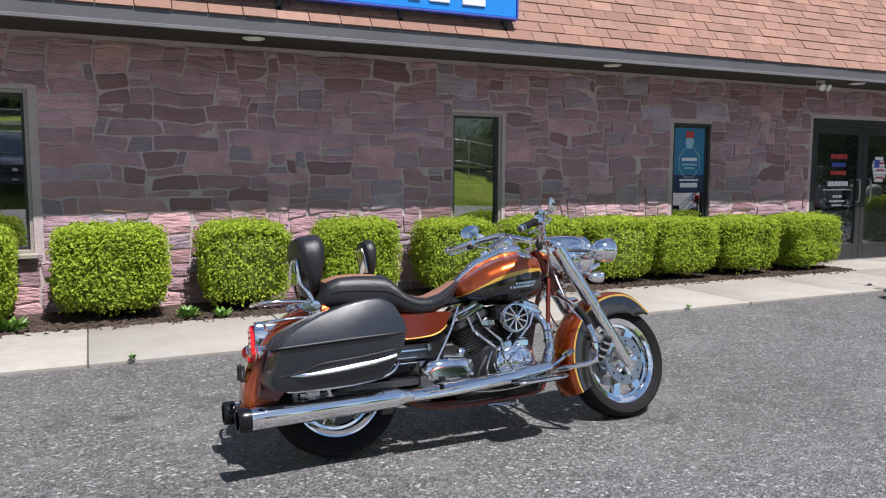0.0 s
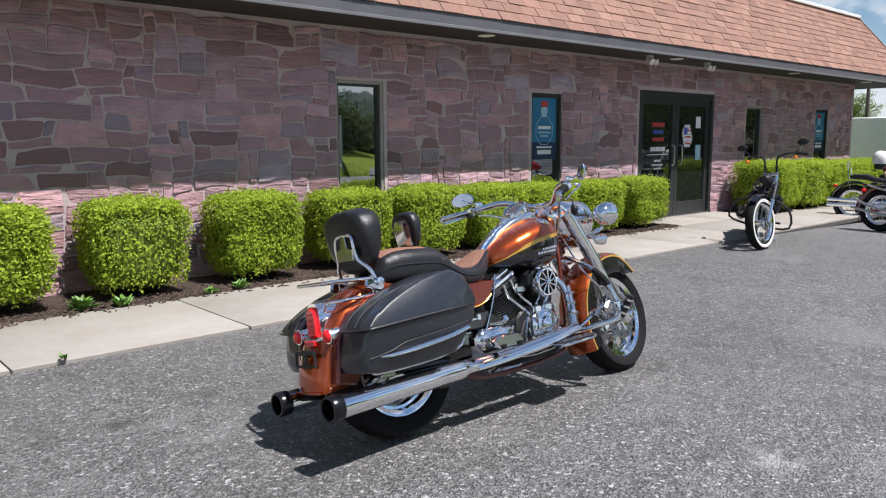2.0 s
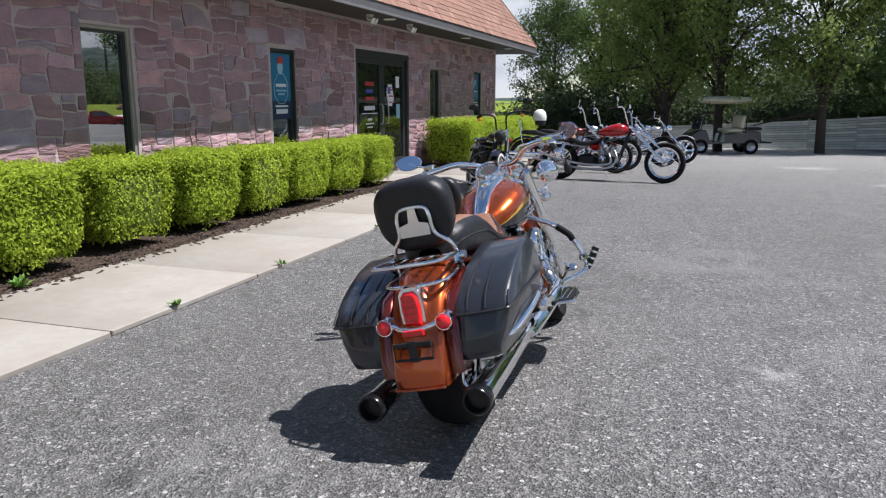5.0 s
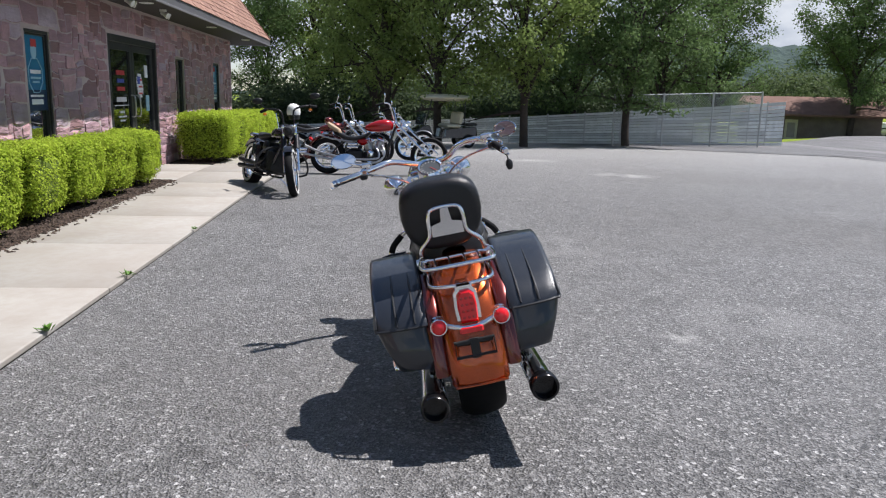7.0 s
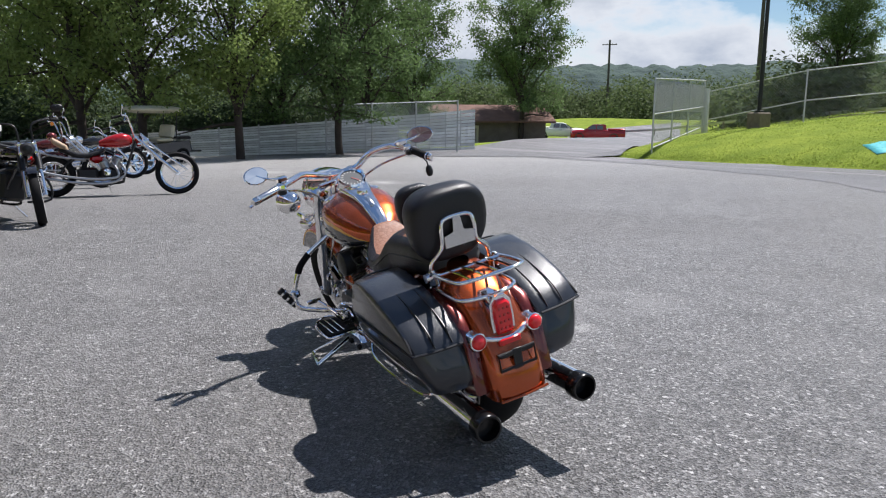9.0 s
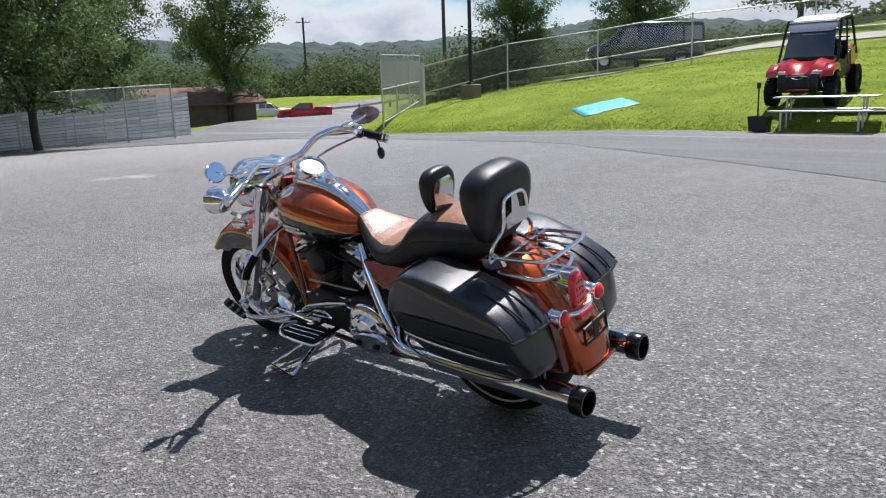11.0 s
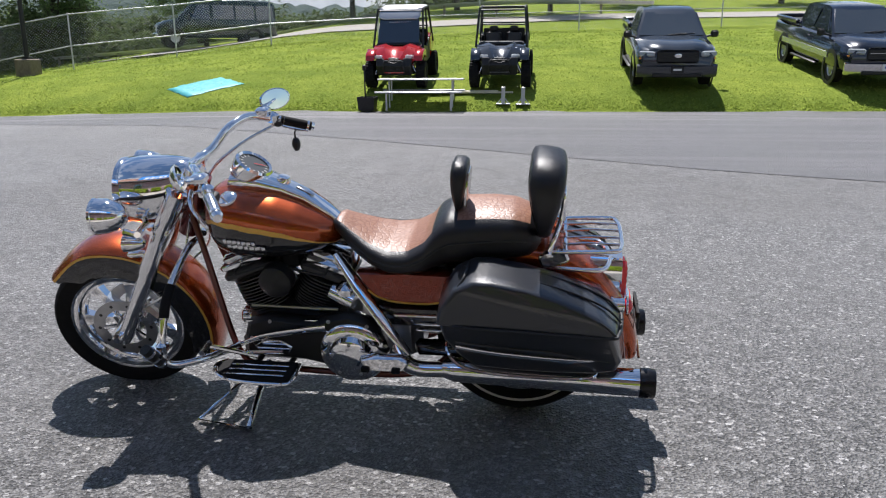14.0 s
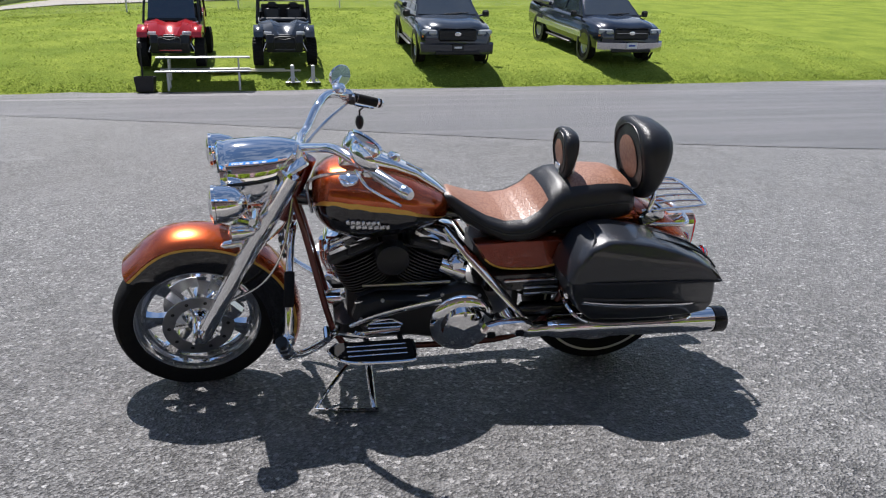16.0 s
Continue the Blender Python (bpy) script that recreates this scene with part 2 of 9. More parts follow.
M = dict(
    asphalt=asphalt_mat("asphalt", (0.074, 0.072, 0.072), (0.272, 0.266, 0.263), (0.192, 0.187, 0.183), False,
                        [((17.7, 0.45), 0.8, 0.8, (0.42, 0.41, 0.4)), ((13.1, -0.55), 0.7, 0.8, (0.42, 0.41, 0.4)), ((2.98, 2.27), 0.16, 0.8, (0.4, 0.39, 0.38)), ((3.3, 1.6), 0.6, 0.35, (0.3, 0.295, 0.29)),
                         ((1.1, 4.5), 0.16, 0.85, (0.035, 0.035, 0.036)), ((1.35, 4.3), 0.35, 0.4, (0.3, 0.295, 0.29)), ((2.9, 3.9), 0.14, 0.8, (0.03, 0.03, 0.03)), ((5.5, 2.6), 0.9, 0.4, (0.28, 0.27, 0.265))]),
    asphalt_new=asphalt_mat("asphalt_new", (0.074, 0.073, 0.078), (0.198, 0.195, 0.203), (0.149, 0.146, 0.147), True),
    concrete=mat("concrete", (0.35, 0.33, 0.3), 0.85, vary=0.6, scale=1.6, col2=(0.27, 0.235, 0.2), bump=0.002, bscale=90, rand=0.06),
    joint=mat("joint", (0.12, 0.11, 0.1), 0.95, vary=0.5, scale=5),
    mortar=mat("mortar", (0.52, 0.43, 0.43), 0.9, vary=0.5, scale=3, col2=(0.38, 0.31, 0.31), bump=0.006, bscale=40),
    stone=stone_mat("stone", [(0.505, 0.314, 0.357), (0.470, 0.297, 0.351), (0.553, 0.330, 0.357), (0.282, 0.162, 0.170), (0.518, 0.330, 0.379), (0.470, 0.282, 0.312), (0.423, 0.351, 0.424), (0.529, 0.323, 0.368),
                              (0.588, 0.366, 0.385), (0.481, 0.297, 0.339), (0.235, 0.131, 0.136), (0.540, 0.345, 0.395), (0.446, 0.262, 0.282), (0.505, 0.323, 0.368), (0.400, 0.314, 0.373), (0.553, 0.323, 0.339)]),
    shingle=mat("shingle", (0.3, 0.17, 0.125), 0.9, vary=0.35, scale=14, col2=(0.19, 0.105, 0.08), bump=0.003, bscale=300, rand=0.16,
                ramp=[(0.3, 0.175, 0.13), (0.28, 0.16, 0.122), (0.32, 0.19, 0.145), (0.25, 0.14, 0.11), (0.3, 0.17, 0.128)]),
    roof_deck=mat("roof_deck", (0.1, 0.07, 0.06), 0.95, vary=0.3),
    fascia=mat("fascia", (0.115, 0.115, 0.125), 0.5, vary=0.25, scale=3),
    fascia_lip=mat("fascia_lip", (0.17, 0.17, 0.18), 0.5, vary=0.25, scale=3),
    # soffit grey taken down to near black, shade under the eave included
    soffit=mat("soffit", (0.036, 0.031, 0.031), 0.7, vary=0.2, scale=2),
    white=mat("white_paint", (0.78, 0.78, 0.76), 0.5, vary=0.12, scale=4, col2=(0.6, 0.6, 0.58)),
    black_frame=mat("black_frame", (0.025, 0.027, 0.028), 0.4, vary=0.3, scale=5, col2=(0.05, 0.05, 0.05)),
    tan_frame=mat("tan_frame", (0.34, 0.31, 0.27), 0.45, vary=0.2, scale=6),
    pane=mat("window_pane", (0.012, 0.015, 0.014), 0.02, spec=0.7, ior=1.9),
    film_pane=mat("reflective_window_pane", (0.012, 0.015, 0.016), 0.015, spec=0.8, ior=3.0),
    inner=mat("interior", (0.06, 0.055, 0.05), 0.9, vary=0.4, scale=1),
    sign_blue=mat("sign_blue", (0.02, 0.25, 0.72), 0.4, vary=0.1, scale=2),
    poster=mat("poster_blue", (0.02, 0.17, 0.33), 0.3, vary=0.35, scale=4, col2=(0.03, 0.2, 0.34)),
    poster_low=mat("poster_navy", (0.008, 0.03, 0.085), 0.35),
    ink_white=mat("ink_white", (0.75, 0.76, 0.78), 0.5), ink_sky=mat("ink_sky", (0.3, 0.5, 0.62), 0.5),
    ink_red=mat("ink_red", (0.5, 0.05, 0.05), 0.5), ink_blue=mat("ink_blue", (0.06, 0.09, 0.4), 0.5),
    mulch=mat("mulch", (0.035, 0.024, 0.018), 0.95, vary=0.6, scale=25, col2=(0.09, 0.06, 0.045), bump=0.02, bscale=60),
    chip=mat("mulch_chip", (0.06, 0.04, 0.03), 0.9, rand=0.6, island=True),
    hedge_leaf=leaf_mat("hedge_leaf", (0.41, 0.51, 0.065), (0.28, 0.39, 0.05), 0.35),
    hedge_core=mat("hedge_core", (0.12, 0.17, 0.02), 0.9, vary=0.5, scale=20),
    weed=mat("weed_leaf", (0.1, 0.2, 0.03), 0.5, rand=0.4, island=True),
    grass=mat("grass", (0.3, 0.355, 0.06), 0.9, vary=0.9, scale=0.75, col2=(0.13, 0.185, 0.028), bump=0.05, bscale=45, spec=0.05, grain=0.9),
    blade=leaf_mat("grass_blade", (0.29, 0.37, 0.07), (0.17, 0.25, 0.04), 0.4),
    # two tree leaf tones, painted to balance sun and shade between crowns
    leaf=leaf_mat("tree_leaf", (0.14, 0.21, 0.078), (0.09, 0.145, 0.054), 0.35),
    leaf_lightened=leaf_mat("tree_leaf_lightened", (0.22, 0.29, 0.09), (0.15, 0.21, 0.062), 0.3),
    # undergrowth leaves, darkened in colour for the shade of the trees
    shade_leaf=leaf_mat("shaded_undergrowth_leaf", (0.075, 0.105, 0.055), (0.05, 0.075, 0.042), 0.3),
    bark=mat("bark", (0.07, 0.055, 0.045), 0.9, vary=0.6, scale=6, bump=0.02, bscale=30),
    far_leaf=leaf_mat("far_leaf", (0.1, 0.135, 0.055), (0.06, 0.085, 0.036), 0.4),
    hill=mat("far_wood", (0.07, 0.1, 0.04), 0.9, vary=0.7, scale=0.06, col2=(0.035, 0.058, 0.028), rand=0.4, island=True),
    # far wooded hill, with distance haze put into its colour as blue
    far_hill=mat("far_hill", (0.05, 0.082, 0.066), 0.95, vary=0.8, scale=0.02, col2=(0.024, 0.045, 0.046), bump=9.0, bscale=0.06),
    chrome=mat("chrome", (0.92, 0.92, 0.93), 0.055, 1.0),
    chrome_dull=mat("chrome_dull", (0.72, 0.72, 0.73), 0.16, 1.0, vary=0.3, scale=18, col2=(0.5, 0.5, 0.5)),
    alloy=mat("alloy", (0.55, 0.55, 0.56), 0.28, 1.0, vary=0.3, scale=20),
    copper=mat("copper_paint", (0.46, 0.08, 0.012), 0.27, 0.8, coat=1.0, vary=0.3, scale=400, col2=(0.31, 0.046, 0.007)),
    # the copper again for the side covers, darkened to carry their shade
    shaded_copper=mat("shaded_copper", (0.25, 0.032, 0.008), 0.27, 0.7, coat=1.0, vary=0.3, scale=400, col2=(0.17, 0.02, 0.006)),
    maroon=mat("maroon_paint", (0.13, 0.014, 0.01), 0.25, 0.5, coat=1.0),
    gloss_black=mat("gloss_black", (0.012, 0.011, 0.012), 0.08, 0.0, coat=1.0),
    gold=mat("gold_stripe", (0.72, 0.42, 0.08), 0.3, 0.5, coat=0.6),
    leather=mat("black_leather", (0.013, 0.013, 0.015), 0.34, bump=0.0012, bscale=420, vary=0.25, scale=9, col2=(0.022, 0.022, 0.025)),
    bag_leather=mat("grey_leather", (0.019, 0.022, 0.029), 0.32, coat=0.6, bump=0.0009, bscale=320, vary=0.35, scale=7, col2=(0.019, 0.022, 0.028), rvar=0.1),
    seam=mat("leather_piping", (0.02, 0.021, 0.024), 0.4),
    croc=croc_mat("croc_leather", (0.31, 0.16, 0.105), (0.22, 0.1, 0.062)),
    rubber=mat("rubber", (0.008, 0.008, 0.009), 0.75, vary=0.4, scale=30, col2=(0.015, 0.015, 0.015), spec=0.2, bump=0.002, bscale=160),
    wwall=mat("whitewall", (0.7, 0.69, 0.66), 0.6, vary=0.2, scale=20),
    engine_black=mat("engine_black", (0.014, 0.014, 0.015), 0.4, 0.1, bump=0.001, bscale=500),
    fin=mat("cooling_fin", (0.06, 0.06, 0.062), 0.4, 0.6),
    cap=mat("muffler_cap", (0.006, 0.006, 0.007), 0.22, 0.0),
    red_lens=mat("red_lens", (0.8, 0.01, 0.015), 0.12, coat=1.0),
    dark_red=mat("dark_red_lens", (0.5, 0.012, 0.014), 0.15, coat=1.0),
    amber=mat("amber_lens", (0.75, 0.22, 0.01), 0.15, coat=1.0),
    clear=mat("headlight_glass", (0.85, 0.88, 0.9), 0.05, trans=0.6, ior=1.45),
    disc_steel=mat("disc_steel", (0.5, 0.5, 0.51), 0.28, 1.0, vary=0.3, scale=30),
    bright_metal=mat("bright_metal", (0.86, 0.86, 0.87), 0.2, 1.0),
    # frame copper with the shade below the tank painted in
    frame_shaded_copper=mat("frame_shaded_copper", (0.11, 0.014, 0.007), 0.4, 0.6, coat=1.0),
    lamp_glass=mat("lamp_glass", (0.55, 0.57, 0.6), 0.1, 0.85, coat=1.0),
    dial=mat("gauge_face", (0.06, 0.065, 0.07), 0.4), dial_ink=mat("gauge_ink", (0.7, 0.7, 0.68), 0.5),
    mirror=mat("mirror_glass", (0.9, 0.92, 0.95), 0.01, 1.0),
    plastic=mat("black_plastic", (0.014, 0.014, 0.015), 0.5, vary=0.3, scale=12, col2=(0.026, 0.026, 0.027)),
    red_paint=mat("red_paint", (0.42, 0.008, 0.01), 0.2, 0.2, coat=1.0),
    navy_paint=mat("navy_paint", (0.012, 0.016, 0.028), 0.18, 0.3, coat=1.0),
    van_paint=mat("van_green_paint", (0.012, 0.03, 0.027), 0.2, 0.3, coat=1.0),
    slate_paint=mat("slate_paint", (0.03, 0.037, 0.048), 0.2, 0.4, coat=1.0),
    silver_paint=mat("silver_paint", (0.5, 0.51, 0.53), 0.25, 0.7, coat=1.0),
    tan_leather=mat("tan_leather", (0.45, 0.33, 0.22), 0.6, vary=0.3, scale=20),
    galv=mat("galvanised", (0.58, 0.59, 0.6), 0.42, 0.6, vary=0.3, scale=10, col2=(0.3, 0.3, 0.31)),
    slat=mat("fence_slat", (0.74, 0.76, 0.76), 0.55, rand=0.25, vary=0.3, scale=3),
    wood=mat("grey_wood", (0.22, 0.18, 0.14), 0.85, vary=0.5, scale=12, bump=0.003, bscale=60),
    creosote=mat("pole_wood", (0.1, 0.09, 0.08), 0.9, vary=0.5, scale=10, bump=0.004, bscale=50),
    tarp=mat("teal_tarp", (0.03, 0.36, 0.39), 0.45, vary=0.8, scale=6, col2=(0.14, 0.5, 0.52), bump=0.02, bscale=10),
    cream=mat("cream_plastic", (0.62, 0.58, 0.42), 0.5, vary=0.15, scale=5),
    brick_far=mat("shed_brick", (0.2, 0.165, 0.14), 0.9, vary=0.4, scale=2, bump=0.01, bscale=10),
    shed_roof=mat("shed_roof", (0.2, 0.115, 0.09), 0.9, vary=0.4, scale=2),
    glass_dark=mat("vehicle_glass", (0.022, 0.03, 0.038), 0.03, spec=0.5, ior=2.3),
)


# ---- mesh helpers ----
class Mb:
    """Collects vertices and faces of one mesh."""

    def __init__(self):
        self.v, self.f = [], []

    def add(self, v, f):
        k = len(self.v)
        self.v += [tuple(p) for p in v]
        self.f += [tuple(i + k for i in q) for q in f]
        return self

    def loft(self, rings, cap=True, closed=True, loop=False):
        n = len(rings[0])
        k = len(self.v)
        for r in rings:
            self.v += [tuple(p) for p in r]
        m = len(rings)
        for i in range(m if loop else m - 1):
            a, b = k + i * n, k + ((i + 1) % m) * n
            for j in range(n if closed else n - 1):
                j2 = (j + 1) % n
                self.f.append((a + j, a + j2, b + j2, b + j))
        if cap and not loop:
            self.f.append(tuple(range(k + n - 1, k - 1, -1)))
            self.f.append(tuple(range(k + (m - 1) * n, k + m * n)))
        return self

    def box(self, c, s, bev=0.0, m=None):
        """A box with centre c and size s, its edges chamfered by bev."""
        hx, hy, hz = s[0] / 2, s[1] / 2, s[2] / 2
        b = min(bev, hx * 0.9, hy * 0.9, hz * 0.9)

        def ring(z, i):
            x, y = hx - i, hy - i
            if bev:
                return [(-x + b, -y, z), (x - b, -y, z), (x, -y + b, z), (x, y - b, z), (x - b, y, z), (-x + b, y, z), (-x, y - b, z), (-x, -y + b, z)]
            return [(-x, -y, z), (x, -y, z), (x, y, z), (-x, y, z)]
        rs = [ring(-hz, b), ring(-hz + b, 0), ring(hz - b, 0), ring(hz, b)] if bev else [ring(-hz, 0), ring(hz, 0)]
        c = Vector(c)
        rs = [[(m @ Vector(p) if m else Vector(p)) + c for p in r] for r in rs]
        return self.loft(rs)

    def tube(self, pts, r, seg=10, smooth=0, loop=False, flat=1.0):
        """A round bar along pts; r: one radius or one for each point; smooth: steps between points."""
        pts = [Vector(p) for p in pts]
        rad = list(r) if isinstance(r, (list, tuple)) else [r] * len(pts)
        if smooth:
            P, Q, n = [], [], len(pts)
            for i in range(n if loop else n - 1):
                if loop:
                    a, b, c, d = pts[(i - 1) % n], pts[i], pts[(i + 1) % n], pts[(i + 2) % n]
                else:
                    a, b, c, d = pts[max(0, i - 1)], pts[i], pts[i + 1], pts[min(n - 1, i + 2)]
                for s in range(smooth):
                    u = s / smooth
                    P.append(0.5 * ((2 * b) + (c - a) * u + (2 * a - 5 * b + 4 * c - d) * u * u + (3 * b - a - 3 * c + d) * u ** 3))
                    Q.append(rad[i] * (1 - u) + rad[(i + 1) % n] * u)
            if not loop:
                P.append(pts[-1])
                Q.append(rad[-1])
            pts, rad = P, Q
        rings, up = [], None
        n = len(pts)
        for i, p in enumerate(pts):
            if loop:
                d = (pts[(i + 1) % n] - pts[i - 1]).normalized()
            else:
                d = (pts[min(i + 1, n - 1)] - pts[max(i - 1, 0)]).normalized()
            if up is None:
                up = d.orthogonal().normalized()
            up = (up - d * up.dot(d)).normalized()
            s = d.cross(up)
            rings.append([p + (up * math.cos(a) + s * math.sin(a) * flat) * rad[i] for a in (2 * math.pi * k / seg for k in range(seg))])
        return self.loft(rings, loop=loop)

    def lathe(self, prof, seg=32, m=None, cap=False):
        """Turns (radius, height) pairs round the local z axis."""
        m = m or Matrix.Identity(4)
        rings = [[m @ Vector((r * math.cos(a), r * math.sin(a), h)) for a in (2 * math.pi * k / seg for k in range(seg))] for r, h in prof]
        return self.loft(rings, cap=cap)

    def ball(self, c, r, seg=16, m=None):
        s = r if isinstance(r, (tuple, list)) else (r, r, r)
        rings = []
        for i in range(1, seg // 2):
            a = math.pi * i / (seg // 2)
            rings.append([Vector(c) + ((m.to_3x3() if m else Matrix.Identity(3)) @ Vector((s[0] * math.sin(a) * math.cos(b), s[1] * math.sin(a) * math.sin(b), -s[2] * math.cos(a))))
                          for b in (2 * math.pi * k / seg for k in range(seg))])
        return self.loft(rings)

    def prism(self, outline, y0, y1, bev=0.0, axis="y"):
        """An outline in (x, z) given thickness from y0 to y1, its rims eased by bev."""
        cx = sum(p[0] for p in outline) / len(outline)
        cz = sum(p[1] for p in outline) / len(outline)

        def ring(y, k):
            out = []
            for x, z in outline:
                d = Vector((x - cx, z - cz))
                L = d.length or 1
                x2, z2 = cx + d.x * (1 - k / L), cz + d.y * (1 - k / L)
                out.append((x2, y, z2) if axis == "y" else ((y, x2, z2) if axis == "x" else (x2, z2, y)))
            return out
        s = 1 if y1 > y0 else -1
        rs = [ring(y0, bev), ring(y0 + s * bev, 0), ring(y1 - s * bev, 0), ring(y1, bev)] if bev else [ring(y0, 0), ring(y1, 0)]
        return self.loft(rs)

    def dome(self, outline, y0, y1, rim=0.45, rows=6):
        """An outline in (x, z) drawn up from y0 into a pillow that ends at y1."""
        cx = sum(p[0] for p in outline) / len(outline)
        cz = sum(p[1] for p in outline) / len(outline)
        rs = [[(x, y0, z) for x, z in outline]]
        for k in range(rows + 1):
            u = k / rows
            f = 1 - 0.92 * u ** 1.5
            y = lerp(y0 + (y1 - y0) * rim, y1, math.sin(u * math.pi / 2))
            rs.append([(cx + (x - cx) * f, y, cz + (z - cz) * f) for x, z in outline])
        return self.loft(rs)

    def mesh(self, name, material, smooth=38):
        me = bpy.data.meshes.new(name)
        me.from_pydata(self.v, [], self.f)
        me.materials.append(material)
        if smooth:
            me.polygons.foreach_set("use_smooth", [True] * len(me.polygons))
            me.set_sharp_from_angle(angle=radians(smooth))
        return me


def fix_normals(me):
    bm = bmesh.new()
    bm.from_mesh(me)
    bmesh.ops.recalc_face_normals(bm, faces=bm.faces)
    bm.to_mesh(me)
    bm.free()


def part(name, mb, material, parent=None, label="", smooth=38):
    """Links a mesh as ONE object under a thing or under a part."""
    me = mb.mesh(name, material, 0)
    fix_normals(me)
    if smooth:
        me.polygons.foreach_set("use_smooth", [True] * len(me.polygons))
        me.set_sharp_from_angle(angle=radians(smooth))
    ob = new(name, me)
    if parent:
        ob.parent = parent
    if label:
        ob["label"] = label
    return ob


def thing(name, label, category, m=None, group="", kind=""):
    """An Empty at the base of a thing, to parent its parts."""
    ob = new(name)
    ob.empty_display_size = 0.1
    if m is not None:
        ob.matrix_basis = m
    return tagged(ob, label, category, group, kind)


def solid(name, mb, material, label, category="", group="", kind="", smooth=38, m=None):
    ob = part(name, mb, material, None, "", smooth)
    if m is not None:
        ob.matrix_basis = m
    return tagged(ob, label, category, group, kind)


def ease(a, b, x):
    u = min(1.0, max(0.0, (x - a) / (b - a)))
    return u * u * (3 - 2 * u)


def lerp(a, b, u):
    return a + (b - a) * u


def table(rows, x):
    """Straight-line reading from rows of (x, value...)."""
    if x <= rows[0][0]:
        return rows[0][1:]
    for a, b in zip(rows, rows[1:]):
        if x <= b[0]:
            u = (x - a[0]) / (b[0] - a[0])
            return tuple(lerp(p, q, u) for p, q in zip(a[1:], b[1:]))
    return rows[-1][1:]


# ---- ground ----
def edge_y(x):
    """Where the asphalt ends and the grass bank begins."""
    return table([(-60, -16.5), (-16, -14.4), (-1.4, -13.0), (9, -12.55), (20, -12.5), (24, -13.5), (60, -30)], x)[0]


def height(x, y):
    z = -0.026 * max(0.0, x - 10) if x < 36 else -0.676 - 0.045 * min(x - 36, 20)
    z *= 1.0 - 0.5 * ease(2, 14, y) if x < 22 else 1.0
    d = edge_y(x) - y
    if d > 0:
        f = 1.0 - 0.28 * ease(12, 20, x) - 0.72 * ease(20.5, 25, x)
        reach = 26 + 40 * ease(14, 0, x)
        far = min(d, reach)
        z = z * (1 - ease(0, 4, d) * f) + f * (0.115 * far + 0.5 * (1 - math.exp(-far / 1.6)))
        z -= 0.03 * max(0.0, d - reach) * f
    if x > 22:
        z += 1.7 * ease(22, 30, x) * ease(17, 32, d)
    if x > 26 and y < -10:
        # the drive crests, then falls to a lower yard with a field rising beyond
        z += 0.5 * ease(-13, -24, y) * math.exp(-((x - 40) / 8.5) ** 2)
        z -= 0.35 * ease(47, 58, x) * (1 - ease(70, 86, x)) * ease(-22, -36, y)
    r = math.hypot(x, y)
    if r > 66 and y < -8:
        z += 0.85 * ease(72, 90, r) * ease(20, 45, x)
    if r > 90:
        z = lerp(z, -2.2, ease(90, 160, r))
    return z


def sheet(name, xs, ys, material, lift=0.0, keep=None, label="", kind="structure"):
    mb = Mb()
    idx = {}
    for i in range(len(xs) - 1):
        for j in range(len(ys) - 1):
            if keep and not keep((xs[i] + xs[i + 1]) / 2, (ys[j] + ys[j + 1]) / 2):
                continue
            q = []
            for a, b in ((i, j), (i + 1, j), (i + 1, j + 1), (i, j + 1)):
                if (a, b) not in idx:
                    idx[a, b] = len(mb.v)
                    mb.v.append((xs[a], ys[b], height(xs[a], ys[b]) + (lift if xs[a] > 18 else lift * (1 - ease(0.1, 0.8, edge_y(xs[a]) - ys[b])))))
                q.append(idx[a, b])
            mb.f.append(tuple(q))
    return solid(name, mb, material, label, kind=kind, smooth=60)


def steps(*spans):
    out = []
    for a, b, s in spans:
        n = max(1, round((b - a) / s))
        out += [a + (b - a) * i / n for i in range(n)]
    return out + [spans[-1][1]]


xs = steps((-1500, -200, 200), (-200, -40, 20), (-40, 45, 1.0), (45, 120, 5), (120, 220, 20), (220, 1500, 200))
ys = steps((-1500, -200, 200), (-200, -60, 14), (-60, -30, 2), (-30, -10, 0.4), (-10, 30, 5), (30, 120, 15), (120, 1500, 200))
sheet("ground", xs, ys, M["grass"], -0.05, None, "green mown grass bank and open ground")
# the lot: its far rim follows the bank
mb = Mb()
cols = steps((-60, -10, 2.5), (-10, 30, 1.0), (30, 34, 1.0))
rings = []
for x in cols:
    e = edge_y(x) if x < 22 else lerp(edge_y(22), -11.3, ease(22, 29.8, x))
    top = 5.8 if x < 19.5 else 30.0
    wob = 0.05 * math.sin(x * 2.1) + 0.04 * math.sin(x * 5.3)
    row = [e + wob] + [lerp(e + 0.4, top - 0.01, k / 36) for k in range(37)]
    rings.append([(x, y, height(x, y) + (0.004 if i == 0 else 0.0)) for i, y in enumerate(row)])
mb.loft(rings, cap=False, closed=False)
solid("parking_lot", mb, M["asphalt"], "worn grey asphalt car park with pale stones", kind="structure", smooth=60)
# newer asphalt lane along the bank, with its seam
mb = Mb()
rings = []
for x in steps((-60, 28, 1.0)):
    e = edge_y(x) if x < 22 else lerp(edge_y(22), -11.3, ease(22, 29.8, x))
    s = table([(-60, 20), (-2.2, -2.15), (-0.2, -3.0), (4.7, -6.0), (9, -8.3), (16, -10.0), (28, -10.9)], x)[0] if x > -14 else 5.2
    s = min(s, 5.2) + 0.03 * math.sin(x * 3.3)
    e -= 0.02
    rings.append([(x, y, height(x, y) + 0.006) for y in [lerp(e, s, k / 14) for k in range(15)]])
mb.loft(rings, cap=False, closed=False)
